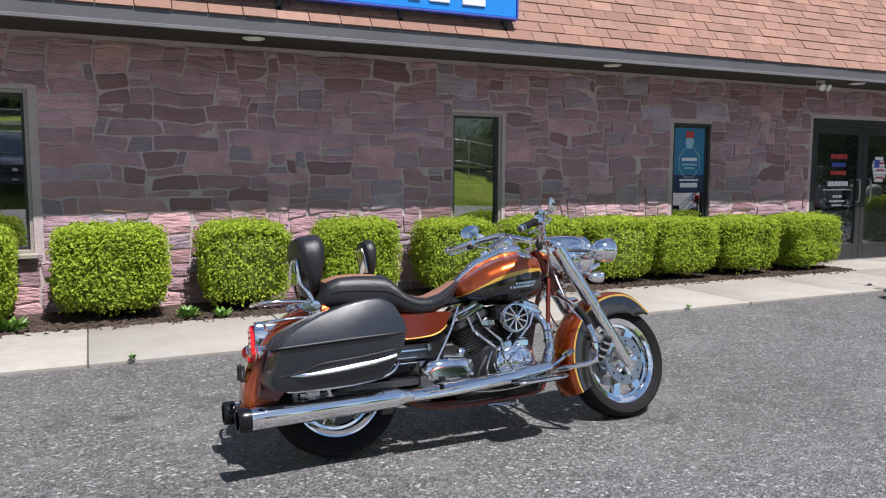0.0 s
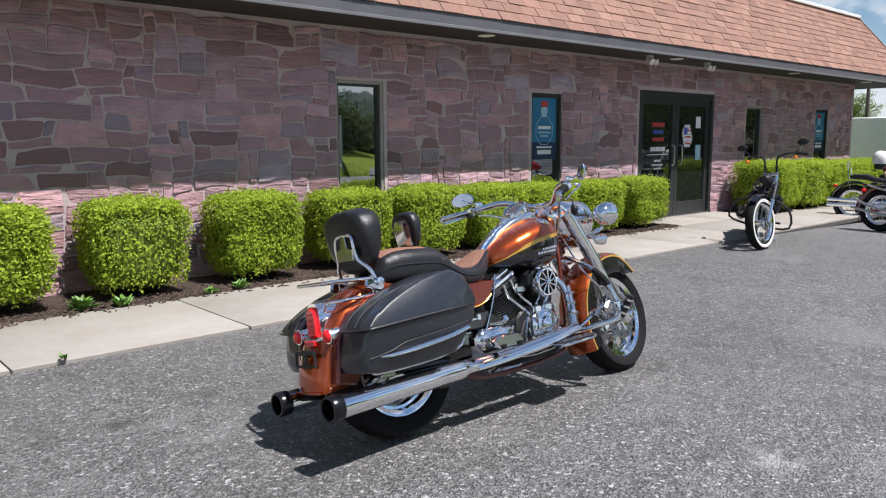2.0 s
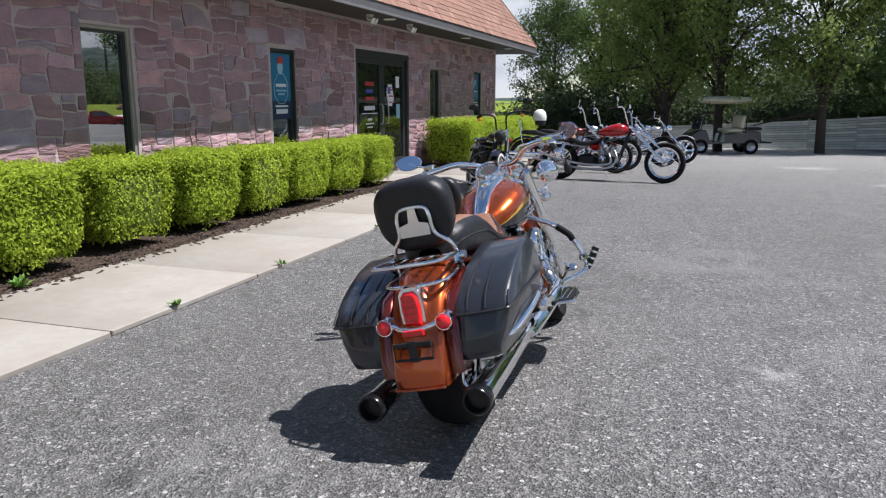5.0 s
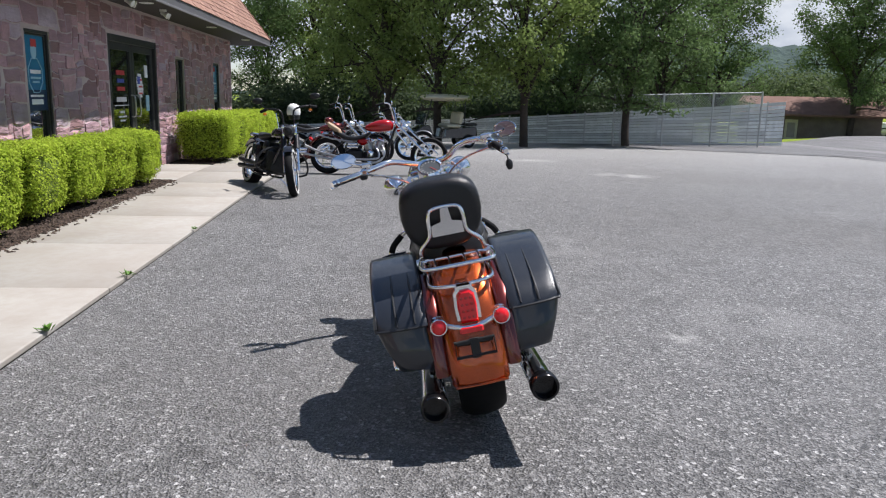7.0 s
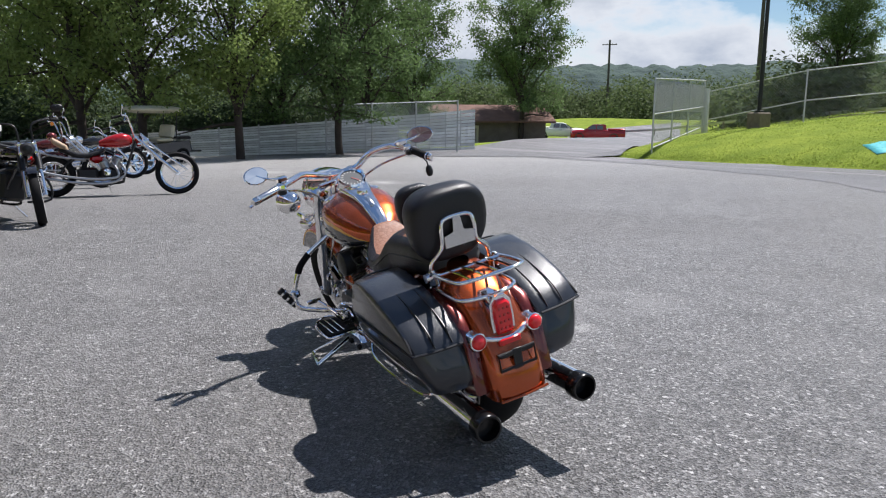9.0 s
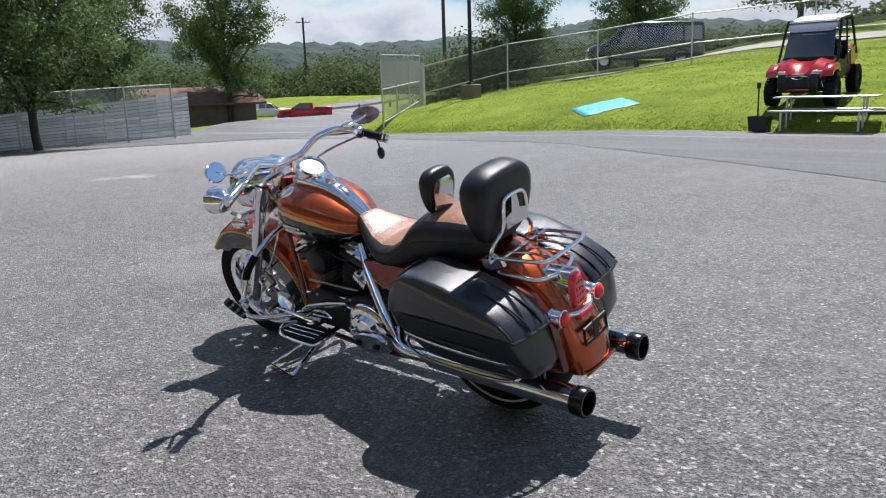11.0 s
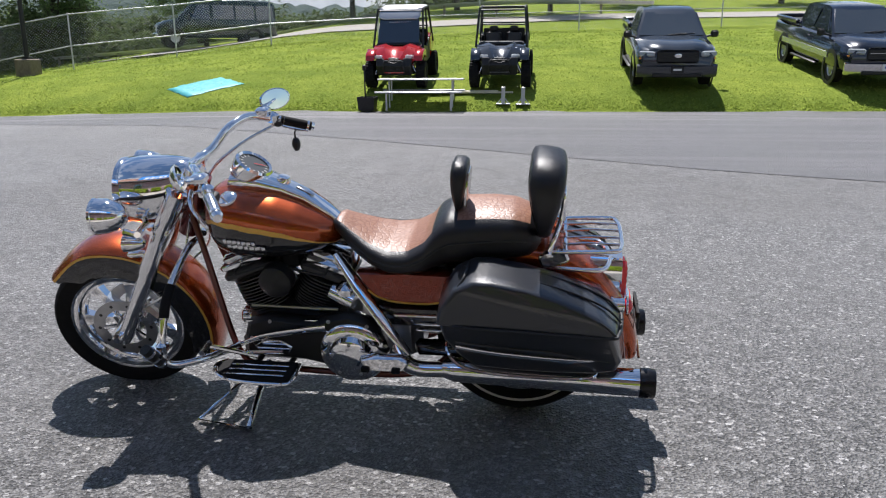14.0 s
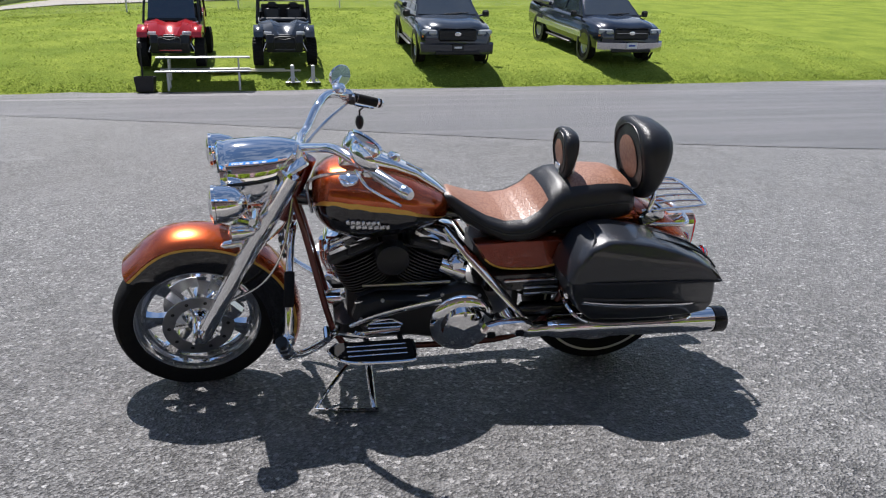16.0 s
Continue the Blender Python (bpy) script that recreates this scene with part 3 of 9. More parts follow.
solid("asphalt_lane", mb, M["asphalt_new"], "newer darker asphalt lane beside the grass", kind="structure", smooth=60)
# the drive out through the gate, between its two edges
mb = Mb()
rings = []
near = [(0, 20.6, -12.9), (0.08, 22.4, -15.2), (0.16, 24.6, -17.6), (0.24, 27.2, -20.0), (0.42, 36, -29.5), (0.7, 49.5, -43.7), (1, 64, -58)]
away = [(0, 30, -2.0), (0.16, 34, -12.0), (0.3, 38.5, -18.5), (0.5, 47, -27.5), (0.75, 58, -38), (1, 74, -50)]
for k in range(49):
    p, q = Vector(table(near, k / 48)).to_3d(), Vector(table(away, k / 48)).to_3d()
    rings.append([(c.x, c.y, height(c.x, c.y) + 0.014) for c in [p.lerp(q, u / 12) for u in range(13)]])
mb.loft(rings, cap=False, closed=False)
solid("driveway", mb, M["asphalt_new"], "grey asphalt drive leading down past the gate", kind="structure", smooth=60)
# the road up behind the fence
mb = Mb()
rings = []
for k in range(31):
    x = lerp(25, -30, k / 30)
    y = table([(-30, -44), (0, -38.5), (14, -30.5), (24, -25), (34, -20)], x)[0]
    rings.append([(x, y + o, height(x, y + o) + 0.05) for o in (2.0, 1, 0, -1, -2.0)])
mb.loft(rings, cap=False, closed=False)
solid("upper_road", mb, M["concrete"], "pale road running up behind the chain-link fence", kind="structure", smooth=60)



# ---- the building ----
WY, WX0, WX1, WTOP = 7.97, -6.0, 19.07, 2.56
EAVE_Y, EAVE_Z, EAVE_END = 7.23, 2.54, 20.6
OPEN = [(-0.17, 0.5, 0.58, 2.05), (4.68, 5.33, 0.58, 1.995), (7.87, 8.51, 0.58, 1.97), (10.42, 12.73, 0.0, 2.11), (13.93, 14.6, 0.58, 1.94), (17.02, 17.69, 0.58, 1.95)]


def wall_face():
    """The mortar bed of the front wall, 0.3 m thick, with its openings left out."""
    mb = Mb()
    x = WX0
    for a, b, z0, z1 in OPEN:
        mb.box(((x + a) / 2, WY + 0.15, WTOP / 2 - 0.1), (a - x, 0.3, WTOP + 0.2))
        mb.box(((a + b) / 2, WY + 0.15, (z1 + WTOP) / 2), (b - a, 0.3, WTOP - z1))
        if z0 > 0:
            mb.box(((a + b) / 2, WY + 0.15, z0 / 2 - 0.1), (b - a, 0.3, z0 + 0.2))
        x = b
    mb.box(((x + WX1) / 2, WY + 0.15, WTOP / 2 - 0.1), (WX1 - x, 0.3, WTOP + 0.2))
    return mb


wall_north = solid("wall_front", wall_face(), M["mortar"], "front wall of mauve and brown fieldstone in pale mortar", kind="structure", smooth=0)
mb = Mb().box((WX1 - 0.15, WY + 5.3, WTOP / 2 - 0.1), (0.3, 10, WTOP + 0.2))
mb.box((WX0 + 0.15, WY + 5.3, WTOP / 2 - 0.1), (0.3, 10, WTOP + 0.2))
mb.box(((WX0 + WX1) / 2, WY + 10.2, WTOP / 2 - 0.1), (WX1 - WX0 - 0.6, 0.3, WTOP + 0.2))
solid("wall_side", mb, M["mortar"], "plain side and back walls", kind="structure", smooth=0)
solid("floor", Mb().box(((WX0 + WX1) / 2, WY + 5.3, -0.02), (WX1 - WX0 - 0.7, 9.3, 0.06)), M["inner"], "dark floor inside", kind="structure", smooth=0)
solid("ceiling", Mb().box(((WX0 + WX1) / 2, WY + 5.3, WTOP + 0.03), (WX1 - WX0, 10.5, 0.06)), M["inner"], "plain ceiling inside", kind="structure", smooth=0)

# roof: soffit, fascia, steep shingled skirt, capping, flat deck
ROOF_Y, ROOF_Z = 8.22, 4.12
RX0 = WX0 - 1.5
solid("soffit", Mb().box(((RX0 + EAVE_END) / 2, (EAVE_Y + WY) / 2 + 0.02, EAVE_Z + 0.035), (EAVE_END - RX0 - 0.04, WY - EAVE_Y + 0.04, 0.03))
      .box(((WX1 + EAVE_END) / 2, WY + 5.35, EAVE_Z + 0.035), (EAVE_END - WX1 - 0.04, 10.6, 0.03)), M["soffit"], "grey boarded soffit under the eave, coloured near black for shade", kind="structure", smooth=0)
solid("fascia", Mb().box(((RX0 + EAVE_END) / 2, EAVE_Y, EAVE_Z + 0.085), (EAVE_END - RX0, 0.04, 0.15), 0.006)
      .box((EAVE_END, WY + 5.0, EAVE_Z + 0.085), (0.04, 11.4, 0.15), 0.006), M["fascia"], "dark grey fascia board along the eave", kind="structure")
solid("drip_edge", Mb().box(((RX0 + EAVE_END) / 2, EAVE_Y - 0.028, EAVE_Z + 0.018), (EAVE_END - RX0 + 0.03, 0.02, 0.034), 0.004)
      .box((EAVE_END + 0.028, WY + 5.0, EAVE_Z + 0.018), (0.02, 11.4, 0.034), 0.004), M["fascia_lip"], "pale metal drip edge", kind="structure")
HX = EAVE_END - (ROOF_Y - EAVE_Y)
EZ = EAVE_Z + 0.16
mb = Mb().add([(RX0, EAVE_Y, EZ), (EAVE_END, EAVE_Y, EZ), (HX, ROOF_Y, ROOF_Z), (RX0, ROOF_Y, ROOF_Z), (EAVE_END, 19.4, EZ), (HX, 18.6, ROOF_Z), (RX0, 19.4, EZ), (RX0, 18.6, ROOF_Z)],
              [(0, 1, 2, 3), (1, 4, 5, 2), (3, 2, 5, 7), (4, 6, 7, 5), (6, 0, 3, 7)])
roof = solid("roof", mb, M["roof_deck"], "steep mansard roof of reddish brown asphalt shingles", kind="structure", smooth=0)
solid("roof_capping", Mb().box(((RX0 + HX) / 2, ROOF_Y - 0.01, ROOF_Z + 0.03), (HX - RX0, 0.16, 0.07), 0.01).box((HX, ROOF_Y + 5, ROOF_Z + 0.03), (0.16, 10, 0.07), 0.01),
      M["white"], "white metal capping along the roof edge", kind="structure")

# doors and windows
def window(k, a, b, z0, z1, poster=None):
    w = tagged(new("window_%d" % k), "narrow fixed window in a tan metal frame, the glass mirroring the lot", "window", kind="structure")
    w.location = ((a + b) / 2, WY + 0.06, z0)
    W, H = b - a, z1 - z0
    mb = Mb()
    t = 0.035
    mb.box((-W / 2 + t / 2, 0, H / 2), (t, 0.09, H), 0.004).box((W / 2 - t / 2, 0, H / 2), (t, 0.09, H), 0.004)
    mb.box((0, 0, H - t / 2), (W - 2 * t, 0.09, t), 0.004).box((0, 0, t / 2), (W - 2 * t, 0.09, t), 0.004)
    part("window_frame", mb, M["tan_frame"] if not poster else M["black_frame"], w)
    mb = Mb()
    t2 = 0.025
    for s in (-1, 1):
        mb.box((s * (W / 2 - t - t2 / 2), 0.005, H / 2), (t2, 0.05, H - 2 * t), 0.003)
    mb.box((0, 0.005, H - t - t2 / 2), (W - 2 * t - 2 * t2, 0.05, t2), 0.003).box((0, 0.005, t + t2 / 2), (W - 2 * t - 2 * t2, 0.05, t2), 0.003)
    part("glazing_bead", mb, M["black_frame"], w)
    part("pane", Mb().box((0, 0.02, H / 2), (W - 2 * t - 2 * t2 + 0.01, 0.008, H - 2 * t - 2 * t2 + 0.01)), M["film_pane"], w, smooth=0)
    part("window_sill", Mb().box((0, -0.06, -0.02), (W + 0.06, 0.16, 0.045), 0.008), M["tan_frame"], w)
    return w


wins = [window(k + 1, *o) if k not in (2, 5) else window(k + 1, *o, poster=True) for k, o in enumerate(OPEN) if k != 3]


def poster(a, b, z0, z1):
    """A window poster: blue field, ring of pale marks, bars for its lettering."""
    p = thing("window_poster", "blue dealer poster with pale lettering behind the glass frame", "poster", pose((a + b) / 2, WY + 0.058, z0), group="window posters")
    W, H = b - a, z1 - z0
    part("sheet", Mb().box((0, 0, H / 2), (W, 0.006, H)), M["poster"], p, smooth=0)
    part("lower_band", Mb().box((0, -0.005, H * 0.14), (W, 0.005, H * 0.28)), M["poster_low"], p, smooth=0)
    ring = [(math.cos(t) * W * 0.36, -0.007, H * 0.47 + math.sin(t) * W * 0.4) for t in [2 * math.pi * k / 8 + 0.39 for k in range(8)]]
    part("emblem_ring", Mb().tube(ring, 0.006, 6, loop=True), M["ink_sky"], p)
    part("emblem", Mb().ball((0, -0.004, H * 0.8), (W * 0.14, 0.008, W * 0.2)), M["ink_sky"], p)
    part("emblem_top", Mb().box((0, -0.008, H * 0.9), (W * 0.26, 0.006, W * 0.17), 0.002), M["ink_red"], p)
    for z, w, h in ((0.52, 0.5, 0.05), (0.44, 0.5, 0.028), (0.385, 0.32, 0.028), (0.2, 0.62, 0.028), (0.12, 0.56, 0.07)):
        part("lettering_bar", Mb().box((0, -0.0105, H * z), (W * w, 0.004, H * h)), M["ink_white" if z in (0.52, 0.12, 0.2) else "ink_sky"], p, smooth=0)


poster(7.93, 8.45, 1.06, 1.91)
poster(17.08, 17.63, 1.06, 1.89)

door = tagged(new("door_1"), "black metal double glass entrance doors, closed, with stickers and lettering", "door", kind="structure")
door.location = (11.575, WY + 0.06, 0)
DW, DH = 2.31, 2.11
mb = Mb()
for s in (-1, 1):
    mb.box((s * (DW / 2 - 0.04), 0, DH / 2), (0.08, 0.13, DH), 0.005)
mb.box((0, 0, DH - 0.05), (DW - 0.16, 0.13, 0.1), 0.005)
part("door_frame", mb, M["black_frame"], door)
part("threshold", Mb().box((0, 0, 0.028), (DW - 0.16, 0.16, 0.03), 0.005), M["alloy"], door)
for s in (-1, 1):
    cx = s * 0.54
    mb = Mb()
    for q in (-1, 1):
        mb.box((cx + q * 0.485, 0.01, 1.03), (0.1, 0.05, 1.98), 0.004)
    mb.box((cx, 0.01, 1.96), (0.87, 0.05, 0.12), 0.004).box((cx, 0.01, 0.15), (0.87, 0.05, 0.22), 0.004)
    leaf = part("door_leaf", mb, M["black_frame"], door)
    part("pane", Mb().box((cx, 0.015, 1.08), (0.89, 0.01, 1.66)), M["pane"], leaf, smooth=0)
    hx = s * 0.12
    part("door_handle", Mb().tube([(hx, -0.02, 0.9), (hx, -0.075, 0.93), (hx, -0.075, 1.2), (hx, -0.02, 1.23)], 0.013, 8, 4), M["alloy"], leaf)
lx = -0.5
for z, w, h, c in ((1.57, 0.36, 0.07, "ink_red"), (1.45, 0.3, 0.06, "ink_blue"), (1.33, 0.34, 0.06, "ink_red"), (1.17, 0.44, 0.07, "ink_white"), (1.08, 0.62, 0.012, "ink_white"),
                   (0.98, 0.2, 0.035, "ink_white"), (0.91, 0.34, 0.025, "ink_white"), (0.85, 0.22, 0.025, "ink_white")):
    n = max(1, round(w / 0.07))
    mb = Mb()
    for k in range(n if h > 0.02 else 1):
        ww = w / n * 0.8 if h > 0.02 else w
        mb.box((lx - w / 2 + (k + 0.5) * w / n if h > 0.02 else lx, 0.003, z), (ww, 0.006, h))
    part("lettering_bar", mb, M[c], door, smooth=0)
mb = Mb()
for k in range(7):
    z = 1.22 + k * 0.055
    w = 0.2 * math.sin((k + 1.2) / 8.2 * math.pi) + 0.1
    mb.box((0.4 + 0.02 * math.sin(k), 0.004, z), (w, 0.006, 0.05))
sticker = part("wreath_sticker", mb, M["ink_white"], door, "striped white, red and blue wreath sticker", smooth=0)
mb = Mb()
for k in range(3):
    mb.box((0.42, 0.0, 1.26 + k * 0.11), (0.17, 0.006, 0.028))
part("red_stripe", mb, M["ink_red"], sticker, smooth=0)
part("blue_field", Mb().box((0.34, -0.001, 1.47), (0.12, 0.006, 0.12), 0.002), M["ink_blue"], sticker, smooth=0)
part("notice", Mb().box((0.75, 0.004, 1.62), (0.15, 0.006, 0.2)), M["ink_white"], door, smooth=0)
part("notice", Mb().box((0.77, 0.004, 1.1), (0.16, 0.006, 0.26)), M["ink_sky"], door, smooth=0)

# fixtures on the soffit
for x in (2.4, 6.47, 10.6, 14.7, 18.3):
    lamp = thing("soffit_light", "round white recessed soffit light, switched off", "light", pose(x, 7.45, EAVE_Z + 0.02), group="soffit lights")
    part("trim_ring", Mb().lathe([(0.075, 0.0), (0.1, -0.004), (0.105, -0.014), (0.08, -0.02), (0.072, -0.006)], 28), M["white"], lamp)
    part("lens", Mb().ball((0, 0, -0.002), (0.076, 0.076, 0.018), 16), M["white"], lamp)
for x in (9.95, 11.6):
    fl = thing("floodlight", "small white twin floodlight under the eave", "light", pose(x, 7.5, EAVE_Z + 0.02), group="floodlights")
    part("base", Mb().lathe([(0.0, 0.0), (0.055, 0.0), (0.055, -0.03), (0.02, -0.04), (0.0, -0.04)], 20), M["white"], fl)
    for s in (-1, 1):
        part("arm", Mb().tube([(0, 0, -0.03), (s * 0.03, -0.02, -0.06), (s * 0.05, -0.04, -0.075)], 0.012, 8), M["white"], fl)
        mt = look((s * 0.05, -0.03, -0.075), (s * 0.12, -0.4, -0.25))
        part("lamp_head", Mb().lathe([(0.0, 0.06), (0.025, 0.055), (0.03, 0.0), (0.05, -0.06), (0.046, -0.064), (0.0, -0.05)], 18, mt), M["white"], fl)

# the sign over the eave
sg = thing("roof_sign", "bright blue sign board with white lettering on steel posts", "sign", pose(3.06, 7.26, -0.055))
part("board", Mb().box((0, 0, 3.5), (4.0, 0.09, 1.06), 0.01), M["sign_blue"], sg)
part("board_edge", Mb().box((0, 0.0, 2.962), (4.04, 0.11, 0.02), 0.004).box((2.01, 0, 3.5), (0.02, 0.11, 1.1), 0.004), M["ink_blue"], sg)
for x in (-0.46, 0.73, 1.9):
    part("bracket", Mb().box((x, 0.03, 2.93), (0.05, 0.06, 0.22), 0.006).box((x, 0.1, 2.86), (0.04, 0.2, 0.04), 0.004), M["black_frame"], sg)
for k, (x, w) in enumerate(((0.15, 0.2), (0.52, 0.24), (0.85, 0.12), (1.12, 0.22), (1.5, 0.26), (-0.3, 0.3), (-0.8, 0.3))):
    part("lettering_bar", Mb().box((x, -0.052, 3.33), (w, 0.016, 0.56), 0.004), M["ink_white"], sg, smooth=0)

# ---- planting bed, path, hedges ----
mb = Mb()
rings = []
for x in steps((-8, 10.35, 0.25)):
    row = [7.1 + 0.02 * math.sin(x * 4), 7.2, 7.4, 7.6, 7.8, 7.99]
    rings.append([(x, y, 0.0 + 0.03 * min(1, (i * 1.0)) + 0.02 * noise.noise(Vector((x * 3, y * 3, 0)))) for i, y in enumerate(row)])
mb.loft(rings, cap=False, closed=False)
rings = []
for x in steps((12.9, 19.3, 0.25)):
    row = [7.1 + 0.02 * math.sin(x * 4), 7.2, 7.4, 7.6, 7.8, 7.99]
    rings.append([(x, y, -0.01 + 0.03 * min(1, (i * 1.0)) + 0.02 * noise.noise(Vector((x * 3, y * 3, 0)))) for i, y in enumerate(row)])
mb.loft(rings, cap=False, closed=False)
solid("planting_bed", mb, M["mulch"], "dark bark mulch bed along the wall", kind="structure", smooth=60)
rng = random.Random(5)
mb = Mb()
for k in range(5200):
    x = rng.uniform(-3, 10.3) if k < 4200 else rng.uniform(12.95, 18.5)
    y = 7.06 + abs(rng.gauss(0, 0.25)) if rng.random() < 0.93 else rng.uniform(6.95, 7.1)
    if y > 7.95:
        continue
    a, t = rng.uniform(0, 6.3), rng.uniform(-0.5, 0.5)
    L, W = rng.uniform(0.012, 0.035), rng.uniform(0.004, 0.01)
    d = Vector((math.cos(a), math.sin(a), t * 0.6)) * L
    s = Vector((-math.sin(a), math.cos(a), 0.1)) * W
    c = Vector((x, y, 0.035 if y > 7.12 else 0.028))
    mb.add([c - d - s, c + d - s, c + d + s, c - d + s, c + Vector((0, 0, 0.012))], [(0, 1, 4), (1, 2, 4), (2, 3, 4), (3, 0, 4)])
tagged(part("mulch_chips", mb, M["chip"], None, "", 0), "loose dark bark chips", "mulch", kind="stuff")


def leaf_cloud(rng, pts, size, fold=0.25, lift=0.1):
    """Small folded leaves at pts of (place, outward)."""
    mb = Mb()
    for p, o in pts:
        n = (o + Vector((rng.gauss(0, 0.5), rng.gauss(0, 0.5), rng.gauss(lift, 0.5)))).normalized()
        d = n.orthogonal().normalized()
        d.rotate(Matrix.Rotation(rng.uniform(0, 6.28), 3, n))
        s = n.cross(d)
        L = size * rng.uniform(0.7, 1.35)
        a, b = p, p + d * L
        mid = p + d * L * 0.5 + n * L * fold
        w = s * L * 0.3
        mb.add([a, mid - w, b, mid + w], [(0, 1, 2, 3)])
    return mb


def hedge_meshes(seed, W, D, H, count):
    """A clipped box shrub: dark twiggy core and a coat of leaves, with rounded edges and bulges."""
    rng = random.Random(seed)

    def surf(u, v, w):
        """The unit cube's surface point to the shrub's."""
        q = Vector((u, v, w * 2 - 1))
        r = (abs(q.x) ** 5 + abs(q.y) ** 5 + abs(q.z) ** 5) ** 0.2
        q = q / r
        k = 1 + 0.1 * noise.noise(Vector((q.x * 1.7 + seed * 3.1, q.y * 1.7, q.z * 1.7))) + 0.05 * noise.noise(q * 5 + Vector((seed, 0, 0)))
        taper = 1.0 - 0.26 * max(0.0, -q.z) ** 2
        return Vector((q.x * W / 2 * k * taper, q.y * D / 2 * k * taper, H / 2 + q.z * H / 2 * (0.97 + 0.5 * (k - 1)))), q.normalized()
    core = Mb()
    rings = []
    for i in range(9):
        w = 0.06 + 0.88 * i / 8
        rings.append([surf(0.9 * math.cos(t), 0.9 * math.sin(t), w)[0] * 0.84 + Vector((0, 0, 0.05)) for t in [2 * math.pi * k / 20 for k in range(20)]])
    core.loft(rings)
    pts = []
    while len(pts) < count:
        f = rng.random()
        u, v, w = rng.uniform(-1, 1), rng.uniform(-1, 1), rng.random()
        if f < 0.3:
            w = 1.0
        elif f < 0.62:
            v = rng.choice((-1, -1, -1, 1))
        else:
            u = rng.choice((-1, 1))
        p, o = surf(u, v, w)
        if w < 0.1 and rng.random() < 0.7:
            continue
        gap = noise.noise(p * 9 + Vector((seed * 7, 0, 0)))
        if gap < -0.58:
            continue
        sprig = noise.noise(p * 22 + Vector((seed * 3, 5, 1)))
        p = p - o * (rng.uniform(-0.02, 0.09) - 0.07 * max(0.0, sprig - 0.15) * (1.6 if w > 0.8 else 1.0) + 0.03 * max(0.0, -gap - 0.15))
        pts.append((p, o))
    return core, leaf_cloud(rng, pts, 0.034, 0.25, 0.75)


HEDGES = [(-1.0, 0.9, 0.87), (0.02, 0.7, 0.86), (1.12, 0.92, 0.83), (2.28, 0.8, 0.83), (3.4, 0.8, 0.82), (4.5, 0.78, 0.8), (5.55, 0.85, 0.8), (6.6, 0.85, 0.77), (7.55, 0.9, 0.75), (8.6, 0.9, 0.74), (9.75, 0.95, 0.74),
          (13.6, 1.0, 0.78), (14.7, 0.95, 0.78), (15.7, 0.95, 0.78), (16.7, 0.95, 0.78), (17.7, 0.95, 0.8), (18.6, 0.9, 0.8)]
protos = []
for s in range(3):
    core, leaves = hedge_meshes(s + 1, 0.94, 0.86, 0.86, 13000)
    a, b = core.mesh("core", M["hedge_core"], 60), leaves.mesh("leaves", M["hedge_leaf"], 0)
    protos.append((a, b))
rng = random.Random(11)
for k, (x, w, h) in enumerate(HEDGES):
    hd = thing("hedge", "clipped box hedge with bright yellow-green leaves in the mulch bed", "hedge", group="hedges along the wall")
    flip = rng.choice((0, 180))
    far = ease(12, 14, x)
    hd.matrix_basis = pose(x, 7.54 - 0.22 * far, 0.03 - 0.1 * ease(13, 18, x), 0, 0, flip + rng.uniform(-3, 3)) @ Matrix.Diagonal((w / 0.94, 0.8 + 0.42 * far, (h + 0.14 * far) / 0.86, 1))
    a, b = protos[k % 3]
    for nm, me in (("core", a), ("leaves", b)):
        o = new(nm, me)
        o.parent = hd
        if nm == "leaves":
            o["kind"] = "stuff"

# weeds between the hedges and in the kerb joint
def weed(x, y, z, r, n, seed):
    rng = random.Random(seed)
    mb = Mb()
    for k in range(n):
        a = rng.uniform(0, 6.28)
        d = Vector((math.cos(a), math.sin(a), rng.uniform(0.3, 1.4))).normalized()
        L = r * rng.uniform(0.6, 1.2)
        s = Vector((-d.y, d.x, 0)).normalized() * L * 0.16
        p = Vector((rng.gauss(0, r * 0.2), rng.gauss(0, r * 0.2), 0))
        m = p + d * L * 0.55 + Vector((0, 0, L * 0.12))
        mb.add([p, m - s, p + d * L, m + s], [(0, 1, 2, 3)])
    w = part("weed", mb, M["weed"], None, "", 0)
    w.location = (x, y, z)
    tagged(w, "small green weed at the edge of the path", "weed", group="weeds")


for k, (x, y, r, n) in enumerate(((2.0, 7.12, 0.1, 50), (1.72, 7.2, 0.12, 60), (2.75, 7.1, 0.08, 40), (3.05, 7.15, 0.09, 40), (3.0, 5.8, 0.05, 26), (4.3, 5.79, 0.05, 20), (1.2, 5.8, 0.05, 18), (6.2, 5.79, 0.04, 16), (0.35, 7.2, 0.15, 40))):
    weed(x, y, 0.03, r, n, k)


# ---- the touring motorcycle ----
def axle_m(x, y, z):
    """Local z of a lathe laid along the bike's y axis."""
    return pose(x, y, z, 90, 0, 0)


